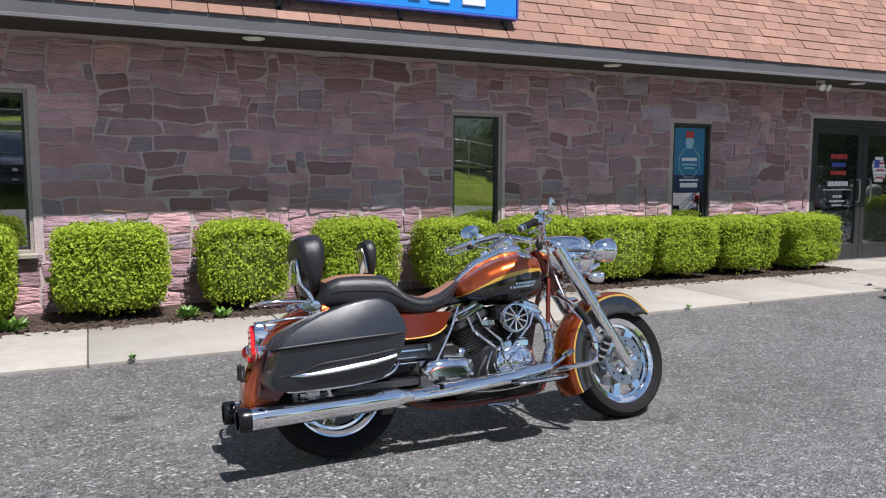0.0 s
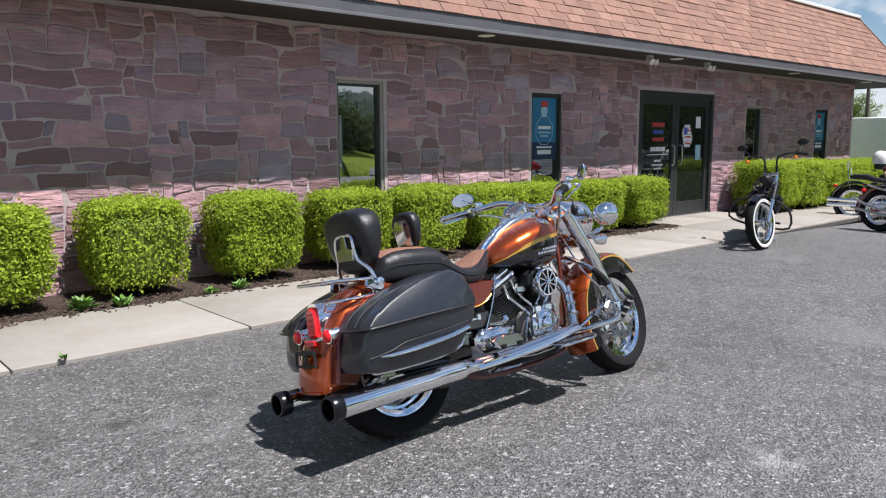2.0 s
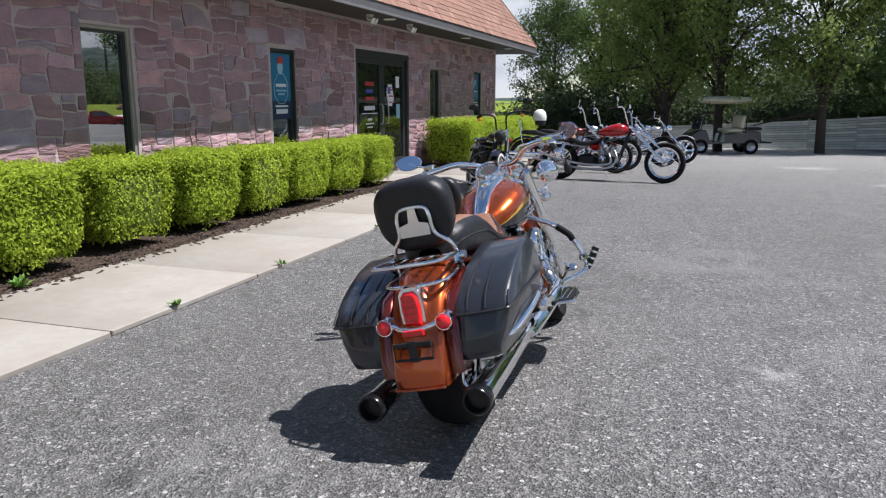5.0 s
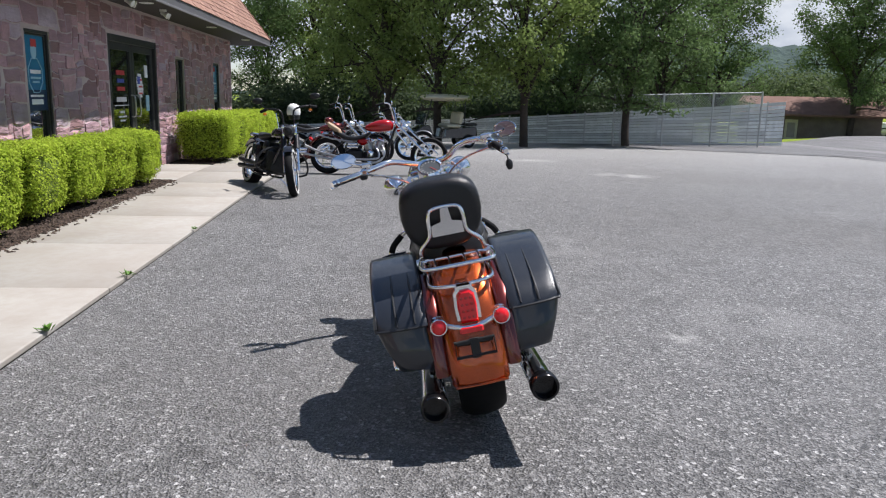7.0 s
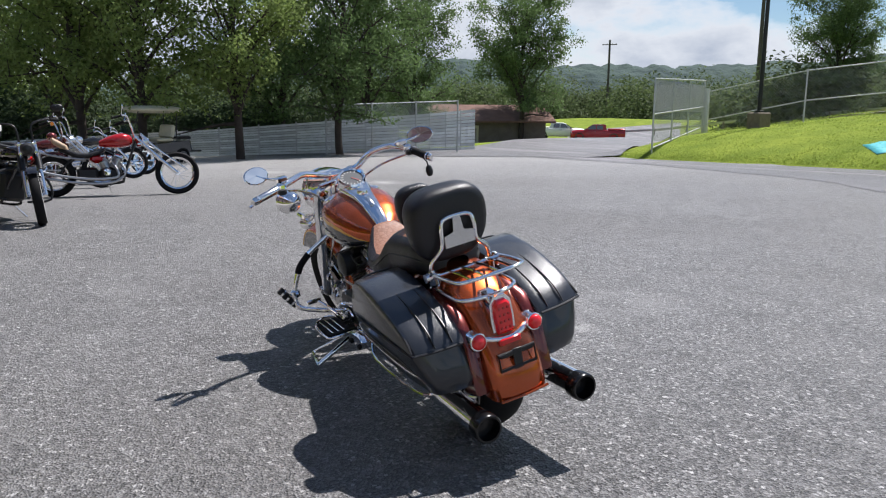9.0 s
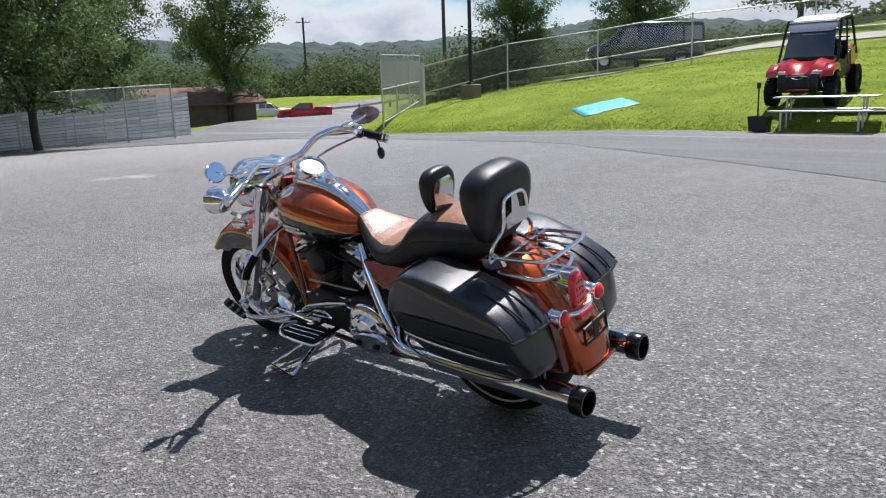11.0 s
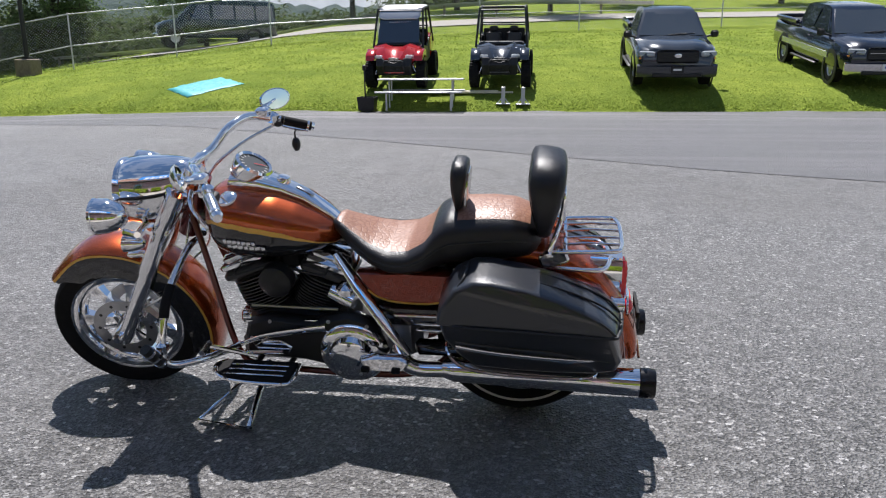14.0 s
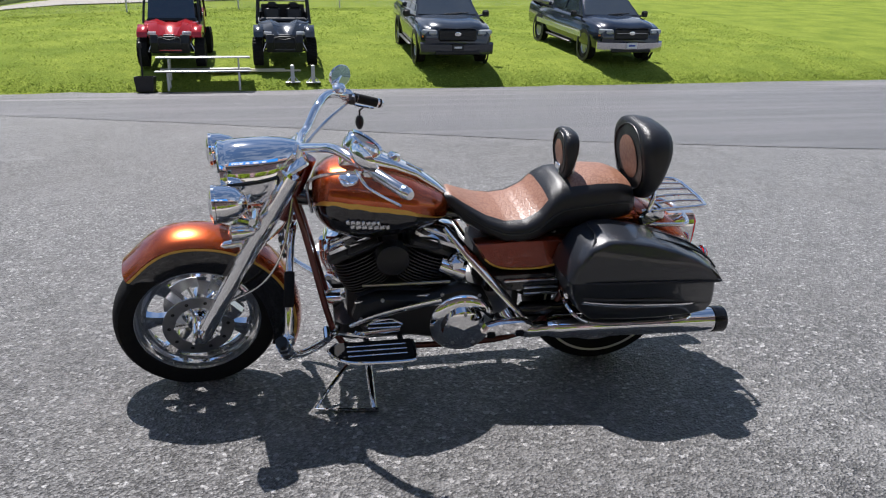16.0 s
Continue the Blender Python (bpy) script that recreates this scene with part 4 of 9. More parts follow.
def wheel(parent, x, z, r, width, rim, spokes, style="cast", white=False, name="wheel"):
    """A wheel: tyre with tread grooves, rim with lips, hub, spokes."""
    w = part(name, Mb().lathe([(0.02, -0.06), (0.036, -0.06), (0.042, -0.03), (0.042, 0.03), (0.036, 0.06), (0.02, 0.06)], 24, axle_m(x, 0, z)), M["chrome"], parent, "chrome hub")
    h = width / 2
    prof = [(rim - 0.004, -h * 0.72), (rim + 0.008, -h * 0.86)]
    for k in range(13):
        a = -1.25 + 2.5 * k / 12
        prof.append((rim + 0.012 + (r - rim - 0.012) * math.cos(a * 0.92) ** 0.55, h * math.sin(a) / math.sin(1.25)))
    prof += [(rim + 0.008, h * 0.86), (rim - 0.004, h * 0.72)]
    part("tyre", Mb().lathe(prof, 64, axle_m(x, 0, z)), M["rubber"], w, "black rubber tyre")
    if white:
        for s in (-1, 1):
            part("whitewall", Mb().lathe([(rim + 0.012, s * h * 0.93), (rim + 0.03, s * (h * 1.02)), (rim + 0.05, s * (h * 0.99)), (rim + 0.05, s * h * 0.9)], 48, axle_m(x, 0, z)), M["wwall"], w, "white tyre wall")
    rp = [(rim + 0.006, -h * 0.8), (rim + 0.006, -h * 0.74), (rim - 0.012, -h * 0.7), (rim - 0.03, -h * 0.45), (rim - 0.036, 0), (rim - 0.03, h * 0.45), (rim - 0.012, h * 0.7), (rim + 0.006, h * 0.74), (rim + 0.006, h * 0.8)]
    part("rim", Mb().lathe(rp, 64, axle_m(x, 0, z)), M["chrome"], w, "polished rim")
    if style == "cast":
        for s in (-1, 1):
            part("rim_step", Mb().lathe([(rim - 0.01, s * h * 0.7), (rim - 0.03, s * h * 0.62), (rim - 0.034, s * h * 0.3), (rim - 0.046, s * h * 0.28), (rim - 0.05, s * h * 0.1), (rim - 0.036, s * h * 0.05)], 64, axle_m(x, 0, z)), M["chrome"], w)
    for k in range(spokes):
        a = 2 * math.pi * k / spokes
        if style == "cast":
            u, v = Vector((math.cos(a), 0, math.sin(a))), Vector((-math.sin(a), 0, math.cos(a)))
            mb = Mb()
            rs = []
            for d, wd, th in ((0.03, 0.03, 0.03), (0.07, 0.016, 0.02), (rim * 0.62, 0.018, 0.016), (rim - 0.03, 0.034, 0.02)):
                c = Vector((x, 0, z)) + u * d
                rs.append([c + v * wd + Vector((0, th, 0)), c - v * wd + Vector((0, th, 0)), c - v * wd - Vector((0, th, 0)), c + v * wd - Vector((0, th, 0))])
            mb.loft(rs)
            part("spoke", mb, M["chrome"], w)
        else:
            s = 1 if k % 2 else -1
            a2 = a + 0.5 * (1 if (k // 2) % 2 else -1)
            part("spoke", Mb().tube([(x + 0.035 * math.cos(a2), s * 0.03, z + 0.035 * math.sin(a2)), (x + (rim - 0.02) * math.cos(a), s * 0.006, z + (rim - 0.02) * math.sin(a))], 0.0028, 5), M["chrome"], w)
    return w


def arc_fender(parent, name, cx, cz, a0, a1, prof, material, label="", steps_=36, rfun=None, thick=0.005):
    """A fender strip: prof of (radius, y) swept from angle a0 to a1 degrees round (cx, cz), closed by an inner skin."""
    rings = []
    for k in range(steps_ + 1):
        a = radians(a0 + (a1 - a0) * k / steps_)
        pr = rfun(k / steps_, prof) if rfun else prof
        outer = [(cx + r * math.cos(a), y, cz + r * math.sin(a)) for r, y in pr]
        inner = [(cx + (r - thick) * math.cos(a), y * 0.985, cz + (r - thick) * math.sin(a)) for r, y in reversed(pr)]
        rings.append(outer + inner)
    return part(name, Mb().loft(rings), material, parent, label)


def bullet(parent, name, c, d, r, L, material, lens, label=""):
    """A bullet lamp: domed shell along d, ring and lens."""
    m = look(c, Vector(c) + Vector(d))
    b = part(name, Mb().lathe([(0.001, L * 0.62), (r * 0.45, L * 0.55), (r * 0.8, L * 0.3), (r * 0.97, 0.0), (r, -L * 0.28), (r * 1.04, -L * 0.3), (r * 1.04, -L * 0.38), (r * 0.9, -L * 0.4)], 28, m), M[material], parent, label)
    part("lens", Mb().lathe([(r * 0.94, -L * 0.36), (r * 0.7, -L * 0.44), (r * 0.35, -L * 0.49), (0.001, -L * 0.5)], 28, m), M[lens], b)
    return b


def super_ring(x, zc, hw, hz, n=28, p=2.6, y=0.0, flat_bottom=0.0):
    out = []
    for k in range(n):
        a = 2 * math.pi * k / n
        c, s = math.cos(a), math.sin(a)
        yy = math.copysign(abs(c) ** (2 / p), c) * hw
        zz = math.copysign(abs(s) ** (2 / p), s) * hz
        if s < 0:
            zz *= 1 - flat_bottom
        out.append((x, y + yy, zc + zz))
    return out


def split_loft(rings, pick):
    """Splits a loft's quads by pick(ring index, point index) into builders."""
    n = len(rings[0])
    out = {}
    for i in range(len(rings) - 1):
        for j in range(n):
            k = pick(i, j)
            out.setdefault(k, Mb()).add([rings[i][j], rings[i][(j + 1) % n], rings[i + 1][(j + 1) % n], rings[i + 1][j]], [(0, 1, 2, 3)])
    return out


def weld(mb):
    """Joins equal points."""
    seen, remap, v = {}, [], []
    for p in mb.v:
        k = tuple(round(c, 5) for c in p)
        if k not in seen:
            seen[k] = len(v)
            v.append(p)
        remap.append(seen[k])
    mb.v, mb.f = v, [tuple(dict.fromkeys(remap[i] for i in q)) for q in mb.f]
    mb.f = [q for q in mb.f if len(q) > 2]
    return mb


STEER = 6.0


def touring_bike(m):
    b = thing("touring_motorcycle", "copper and black chromed touring motorcycle leaning on its kickstand, leather saddlebags", "motorcycle", m)
    FX, FZ, RZ = 1.625, 0.306, 0.315
    # wheels
    fw = wheel(b, FX, FZ, 0.306, 0.135, 0.235, 7, name="front_wheel")
    rw = wheel(b, 0, RZ, 0.315, 0.19, 0.222, 7, name="rear_wheel")
    for s in (-1,):
        part("white_line", Mb().lathe([(0.248, s * 0.0915), (0.251, s * 0.0945), (0.256, s * 0.0955), (0.258, s * 0.0925)], 64, axle_m(0, 0, RZ)), M["wwall"], rw, "thin white tyre line")
    for s in (-1, 1):
        rot = part("brake_disc", Mb().lathe([(0.084, s * 0.066), (0.13, s * 0.066), (0.13, s * 0.072), (0.084, s * 0.072), (0.084, s * 0.066)], 56, axle_m(FX, 0, FZ)), M["disc_steel"], fw, "drilled steel brake disc")
        mb = Mb()
        for k in range(10):
            a = 2 * math.pi * k / 10
            mb.lathe([(0.001, 0), (0.007, 0), (0.007, 0.0016), (0.001, 0.0016)], 8, pose(FX + 0.107 * math.cos(a), s * 0.0722 * 1.0 + (0.0008 if s > 0 else 0.0008), FZ + 0.107 * math.sin(a), 90))
        part("disc_hole", mb, M["engine_black"], rot)["kind"] = "stuff"
        mb = Mb()
        for k in range(5):
            a = 2 * math.pi * k / 5
            part("disc_carrier", Mb().tube([(FX + 0.04 * math.cos(a), s * 0.06, FZ + 0.04 * math.sin(a)), (FX + 0.09 * math.cos(a), s * 0.069, FZ + 0.09 * math.sin(a))], 0.009, 6), M["chrome"], rot)
        cal = part("brake_caliper", Mb().box((FX - 0.115, s * 0.08, FZ + 0.085), (0.075, 0.05, 0.115), 0.014, pose(0, 0, 0, 0, 40, 0)), M["chrome_dull"], b, "chrome brake caliper")
        part("caliper_bolt", Mb().lathe([(0.001, 0.03), (0.012, 0.03), (0.012, 0.0), (0.001, 0)], 10, pose(FX - 0.115, s * 0.1, FZ + 0.085, -90 * s, 0, 0)), M["chrome"], cal)
        part("axle_nut", Mb().lathe([(0.001, 0.16), (0.014, 0.16), (0.022, 0.152), (0.024, 0.13), (0.024, 0.05)], 16, pose(FX, 0, FZ, -90 * s)), M["chrome"], b)
    # front fender: copper crown, gold lines, black flanks
    ri = lambda u: lerp(0.262, 0.25, u) if u < 0.75 else 0.25
    crown = [(0.352, 0.093), (0.362, 0.082), (0.37, 0.06), (0.376, 0.03), (0.377, 0), (0.376, -0.03), (0.37, -0.06), (0.362, -0.082), (0.352, -0.093)]

    def crown_r(u, pr):
        k = 1.026 - 0.09 * ease(0.22, 0.0, u) + 0.015 * ease(0.55, 1.0, u)
        return [(r * k, y) for r, y in pr]
    arc_fender(b, "front_fender", FX, FZ, 48, 203, crown, M["copper"], "copper front fender crown", 44, crown_r)
    for s in (-1, 1):
        def flank(u, pr):
            k = 1.026 - 0.09 * ease(0.22, 0.0, u) + 0.015 * ease(0.55, 1.0, u)
            lo = lerp(0.33, 0.262, ease(0.0, 0.12, u))
            lo = lerp(lo, 0.29, ease(0.8, 1.0, u))
            return [(lo * (k if u < 0.2 else 1.0), s * 0.094), (0.345 * k, s * 0.0955)]
        arc_fender(b, "fender_flank", FX, FZ, 49, 203, [(0, 0)], M["gloss_black"], "black fender flank", 44, flank)

        def stripe(u, pr):
            k = 1.026 - 0.09 * ease(0.22, 0.0, u) + 0.015 * ease(0.55, 1.0, u)
            return [(0.345 * k, s * 0.0966), (0.351 * k, s * 0.0957)]
        arc_fender(b, "pinstripe", FX, FZ, 48.5, 203, [(0, 0)], M["gold"], "gold pinstripe", 44, stripe)
        part("fender_tip", Mb().lathe([(0.001, -0.055), (0.012, -0.03), (0.016, 0.0), (0.014, 0.03), (0.001, 0.045)], 14, look((1.47, s * 0.1, 0.66), (1.2, s * 0.1, 0.68))), M["chrome"], b, "chrome fender trim")
        # fork leg
        leg = part("fork_leg", Mb().tube([(1.62, s * 0.115, 0.262), (1.605, s * 0.115, 0.29), (1.435, s * 0.112, 0.6)], [0.024, 0.031, 0.031], 18), M["chrome"], b, "chrome fork slider")
        part("fork_cover", Mb().tube([(1.445, s * 0.112, 0.585), (1.425, s * 0.112, 0.62), (1.255, s * 0.108, 0.92)], [0.035, 0.0375, 0.0375], 18), M["chrome"], leg)
    part("fork_brace", Mb().box((1.35, 0, 0.76), (0.1, 0.22, 0.02), 0.006, pose(0, 0, 0, 0, 30, 0)).box((1.24, 0, 0.94), (0.1, 0.24, 0.022), 0.006, pose(0, 0, 0, 0, 30, 0)), M["chrome"], b, "chrome fork clamps")
    part("brake_hose", Mb().tube([(1.25, 0.05, 0.8), (1.3, 0.11, 0.62), (1.38, 0.13, 0.5), (1.5, 0.11, 0.42)], 0.005, 6, 6), M["chrome_dull"], b)
    part("brake_hose", Mb().tube([(1.25, -0.05, 0.8), (1.27, -0.12, 0.6), (1.38, -0.14, 0.48), (1.52, -0.1, 0.4)], 0.005, 6, 6), M["chrome_dull"], b)
    # headlight nacelle
    rows = [(1.482, 0.884, 0.1), (1.48, 0.884, 0.114), (1.462, 0.884, 0.121), (1.42, 0.883, 0.126), (1.37, 0.884, 0.126), (1.32, 0.89, 0.119), (1.27, 0.904, 0.101), (1.225, 0.922, 0.074), (1.19, 0.935, 0.036)]
    nac = part("headlight_nacelle", Mb().loft([super_ring(x, z, r * 0.95, r, 40, 2.15) for x, z, r in rows]), M["chrome"], b, "chrome headlight nacelle")
    part("headlight_ring", Mb().lathe([(0.096, 0.0), (0.113, 0.002), (0.12, 0.012), (0.121, 0.03), (0.112, 0.036)], 44, look((1.46, 0, 0.884), (0, 0, 0.884))), M["chrome"], nac)
    part("headlight_lens", Mb().lathe([(0.1, 0.0), (0.08, -0.012), (0.04, -0.02), (0.001, -0.023)], 36, look((1.477, 0, 0.884), (0, 0, 0.884))), M["lamp_glass"], nac)
    for s in (-1, 1):
        part("nacelle_band", Mb().tube([(1.475, s * 0.1165, 0.9), (1.4, s * 0.12, 0.903), (1.32, s * 0.1125, 0.91), (1.26, s * 0.093, 0.924)], [0.005, 0.012, 0.011, 0.003], 8, 4, flat=0.35), M["engine_black"], nac, "dark nacelle flash")
    bar = part("light_bar", Mb().tube([(1.4, 0.19, 0.795), (1.42, 0.1, 0.775), (1.42, 0, 0.772), (1.42, -0.1, 0.775), (1.4, -0.19, 0.795)], 0.012, 10, 5), M["chrome"], b, "chrome passing lamp bar")
    for s in (-1, 1):
        bullet(b, "passing_lamp", (1.478, s * 0.205, 0.882), (1, 0, 0), 0.064, 0.115, "chrome", "lamp_glass", "chrome passing lamp")
        part("lamp_bracket", Mb().tube([(1.41, s * 0.18, 0.79), (1.45, s * 0.19, 0.81)], 0.012, 8), M["chrome"], bar)
        bullet(b, "turn_signal", (1.44, s * 0.165, 0.745), (1, 0, 0), 0.031, 0.08, "chrome", "lamp_glass", "chrome front turn signal")
        part("signal_stem", Mb().tube([(1.4, s * 0.13, 0.78), (1.43, s * 0.16, 0.75)], 0.009, 8), M["chrome"], bar)
    # the front end stands turned a little to the left about the fork line
    axis = Vector((-0.4, 0, 0.66)).normalized()
    turn = Matrix.Translation((-0.02, 0, 0.943)) @ Matrix.Rotation(radians(-2.0), 4, "X") @ Matrix.Translation((FX, 0, FZ - 0.95)) @ Matrix.Rotation(radians(STEER), 4, axis) @ Matrix.Translation((-FX, 0, -FZ))
    for o in list(b.children_recursive):
        if not o.name.startswith(("rear_wheel",)) and not (o.parent and o.parent.name.startswith("rear_wheel")):
            low = any(q.name.startswith(("front_wheel", "front_fender", "fender_flank", "pinstripe", "brake_caliper", "axle_nut")) for q in (o, o.parent, o.parent.parent or o))
            o.data.transform(Matrix.Translation((0, 0, -0.013)) @ turn if low else turn)
    # steering head and frame: copper, coloured darker for the shade they stand in
    part("steering_head", Mb().tube([(1.27, 0, 0.7), (1.17, 0, 0.93)], 0.036, 14), M["maroon"], b, "steering head, its copper shaded to maroon")
    for s in (-1, 1):
        part("frame_tube", Mb().tube([(1.23, s * 0.025, 0.8), (1.19, s * 0.055, 0.66), (1.12, s * 0.1, 0.34), (1.08, s * 0.115, 0.23), (1.0, s * 0.12, 0.185), (0.6, s * 0.125, 0.17), (0.36, s * 0.13, 0.2), (0.22, s * 0.13, 0.33), (0.2, s * 0.13, 0.5)], 0.0125, 12, 4), M["frame_shaded_copper"], b, "copper frame tube with its shade painted in")
        part("swingarm", Mb().box((0.17, s * 0.135, 0.315), (0.42, 0.036, 0.06), 0.014), M["gloss_black"], b, "black swingarm")
        part("shock", Mb().lathe([(0.001, -0.14), (0.022, -0.14), (0.026, -0.08), (0.026, 0.08), (0.022, 0.14), (0.001, 0.14)], 16, look((0.06, s * 0.15, 0.46), (0.0, s * 0.15, 0.2))), M["engine_black"], b)
    part("backbone", Mb().tube([(1.22, 0, 0.78), (0.7, 0, 0.7), (0.2, 0, 0.62)], 0.03, 10), M["gloss_black"], b)
    # tank
    trow = [(1.155, 0.8, 0.055, 0.05), (1.14, 0.803, 0.1, 0.078), (1.1, 0.807, 0.148, 0.098), (1.03, 0.808, 0.176, 0.108), (0.95, 0.801, 0.184, 0.107), (0.87, 0.786, 0.176, 0.1), (0.79, 0.766, 0.154, 0.087), (0.72, 0.747, 0.117, 0.065), (0.67, 0.735, 0.07, 0.042), (0.655, 0.732, 0.04, 0.03)]
    fine = []
    for k in range(41):
        x = lerp(1.155, 0.655, k / 40)
        z, hw, hz = table(sorted(trow), x)
        u = k / 40
        zl = table([(0.655, 0.7), (0.75, 0.745), (0.83, 0.78), (0.9, 0.8), (1.0, 0.817), (1.09, 0.82), (1.125, 0.808), (1.145, 0.79), (1.155, 0.765)], x)[0]
        rel = max(-0.9, min(0.9, (zl - z) / hz))
        lim = math.degrees(math.asin(math.copysign(abs(rel) ** 1.25, rel)))
        angs = [lerp(lim, 180 - lim, q / 30) for q in range(31)] + [180 - lim + 2.2] + [lerp(180 - lim + 4.4, 360 + lim - 4.4, q / 34) for q in range(35)] + [360 + lim - 2.2]
        deep = table([(0.655, 1.08), (0.72, 1.1), (0.8, 1.24), (0.9, 1.42), (1.0, 1.5), (1.08, 1.42), (1.13, 1.3), (1.155, 1.2)], x)[0]
        ring = []
        for a in angs:
            c, s = math.cos(radians(a)), math.sin(radians(a))
            if s < 0:
                ring.append((x, math.copysign(abs(c) ** 0.55, c) * hw, z - abs(s) ** 0.75 * hz * deep))
            else:
                ring.append((x, math.copysign(abs(c) ** 0.8, c) * hw, z + s ** 0.8 * hz))
        fine.append(ring)

    def tank_pick(i, j):
        return "top" if j < 30 else ("line" if j in (30, 31, 66, 67) else "low")
    bits = split_loft(fine, tank_pick)
    tank = part("fuel_tank", weld(bits["low"]), M["gloss_black"], b, "black tank flanks")
    part("tank_top", weld(bits["top"]), M["copper"], tank, "copper tank top")
    part("pinstripe", weld(bits["line"]), M["gold"], tank, "gold pinstripe")
    for s in (-1, 1):
        bd = part("tank_badge", Mb().tube([(1.045, s * 0.174, 0.741), (0.97, s * 0.183, 0.736), (0.895, s * 0.1785, 0.73)], 0.0022, 6, 3, flat=0.6), M["chrome"], tank, "small chrome badge of plain bars")
        for z, x0, x1 in ((0.748, 1.05, 0.925), (0.731, 1.035, 0.89)):
            mb = Mb()
            for q in range(7):
                x = lerp(x0, x1, (q + 0.5) / 7)
                y = 0.171 + 0.0135 * math.sin((1.08 - x) / 0.24 * math.pi)
                mb.box((x, s * y, z - 0.06 * (1.0 - x)), ((x0 - x1) / 7 * (0.86 if q % 3 else 0.66), 0.005, 0.0135), 0.002, pose(0, 0, 0, 0, 14 * s, 0))
            part("lettering_bar", mb, M["bright_metal"], bd)
        part("fuel_cap", Mb().lathe([(0.001, 0.022), (0.026, 0.02), (0.036, 0.012), (0.038, 0.0), (0.034, -0.006)], 24, pose(1.03, s * 0.115, 0.883, -20 * s, 8, 0)), M["chrome"], tank, "chrome fuel cap")
    # tank console with gauge
    rows = [(1.06, 0.905, 0.05, 0.016), (1.04, 0.925, 0.07, 0.03), (0.99, 0.93, 0.078, 0.035), (0.93, 0.92, 0.07, 0.028), (0.86, 0.895, 0.05, 0.022), (0.78, 0.86, 0.042, 0.018), (0.7, 0.805, 0.036, 0.014), (0.66, 0.772, 0.03, 0.01)]
    con = part("tank_console", Mb().loft([super_ring(x, z, hw, hz, 24, 3.0) for x, z, hw, hz in rows]), M["chrome"], b, "chrome tank console")
    gm = pose(0.965, 0.005, 0.972, 0, -33, 0)
    part("gauge_bezel", Mb().lathe([(0.056, 0.012), (0.064, 0.018), (0.071, 0.01), (0.072, -0.025), (0.066, -0.055), (0.05, -0.075)], 36, gm), M["chrome"], con)
    gd = part("gauge_face", Mb().lathe([(0.001, 0.008), (0.058, 0.008), (0.058, 0.0)], 36, gm), M["dial"], con, "round speedometer face")
    mb = Mb()
    for k in range(13):
        a = radians(-40 + 260 * k / 12)
        mb.box(gm @ Vector((0.047 * math.cos(a), 0.047 * math.sin(a), 0.0092)), (0.011, 0.0025, 0.001), 0, gm.to_3x3() @ Matrix.Rotation(a, 3, "Z"))
    part("dial_marks", mb, M["dial_ink"], gd, smooth=0)
    part("gauge_needle", Mb().box(gm @ Vector((-0.016, -0.014, 0.011)), (0.045, 0.003, 0.001), 0, gm.to_3x3() @ Matrix.Rotation(0.7, 3, "Z")), M["ink_red"], gd, smooth=0)
    part("ignition_switch", Mb().lathe([(0.001, 0.02), (0.02, 0.018), (0.026, 0.008), (0.028, -0.01)], 20, pose(0.86, 0, 0.915, 0, -20, 0)), M["chrome"], con)
    part("console_slot", Mb().box((0.78, 0, 0.879), (0.07, 0.022, 0.004), 0.001, pose(0, 0, 0, 0, -28, 0)), M["chrome_dull"], con)
    # handlebar
    hb = part("handlebar", Mb().tube([(0.895, 0.5, 1.0), (0.96, 0.395, 1.012), (1.02, 0.305, 1.025), (1.085, 0.215, 1.035), (1.14, 0.13, 1.01), (1.185, 0.05, 0.985), (1.185, -0.05, 0.985), (1.16, -0.11, 1.0), (1.12, -0.18, 1.055), (1.075, -0.28, 1.07), (1.0, -0.34, 1.045), (0.9, -0.38, 1.01)], 0.0165, 14, 5), M["chrome"], b, "chrome handlebar")
    for s, e, i in ((1, (0.88, 0.52, 0.997), (0.965, 0.385, 1.012)), (-1, (0.86, -0.396, 0.996), (0.975, -0.352, 1.037))):
        e, i = Vector(e), Vector(i)
        gr = part("grip", Mb().tube([e, e.lerp(i, 0.06), i], [0.012, 0.0185, 0.0185], 16), M["rubber" if s < 0 else "chrome_dull"], hb, "black rubber grip" if s < 0 else "chromed grip")
        for k in (0.12, 0.9):
            q = e.lerp(i, k)
            part("grip_ring", Mb().tube([q, q.lerp(i, 0.08)], 0.0198, 16), M["chrome"], gr, "chrome grip ring")
        part("grip_end", Mb().tube([e + (e - i).normalized() * 0.006, e.lerp(i, 0.05)], [0.014, 0.0195], 14), M["chrome"], gr)
        hous = i + (i - e).normalized() * 0.03
        part("switch_housing", Mb().box(hous, (0.05, 0.045, 0.05), 0.012, pose(0, 0, 0, 0, 0, 15 * s)), M["chrome"], hb)
        part("switch_box", Mb().box(hous + Vector((-0.02, 0, -0.018)), (0.03, 0.04, 0.03), 0.006), M["plastic"], hb)
        part("fluid_reservoir" if s < 0 else "clutch_clamp", Mb().box(hous + Vector((0.03, -0.02 * s, 0.035)), (0.05, 0.06, 0.03), 0.008), M["chrome"], hb)
        part("lever", Mb().tube([hous + Vector((0.045, 0.01 * s, 0.005)), hous + Vector((0.03, 0.06 * s, -0.01)), e.lerp(i, 0.5) + Vector((0.06, 0.01 * s, -0.016)), e + Vector((0.03, 0.02 * s, -0.024))], [0.008, 0.009, 0.007, 0.008], 8, 4, flat=0.6), M["chrome"], hb, "chrome lever")
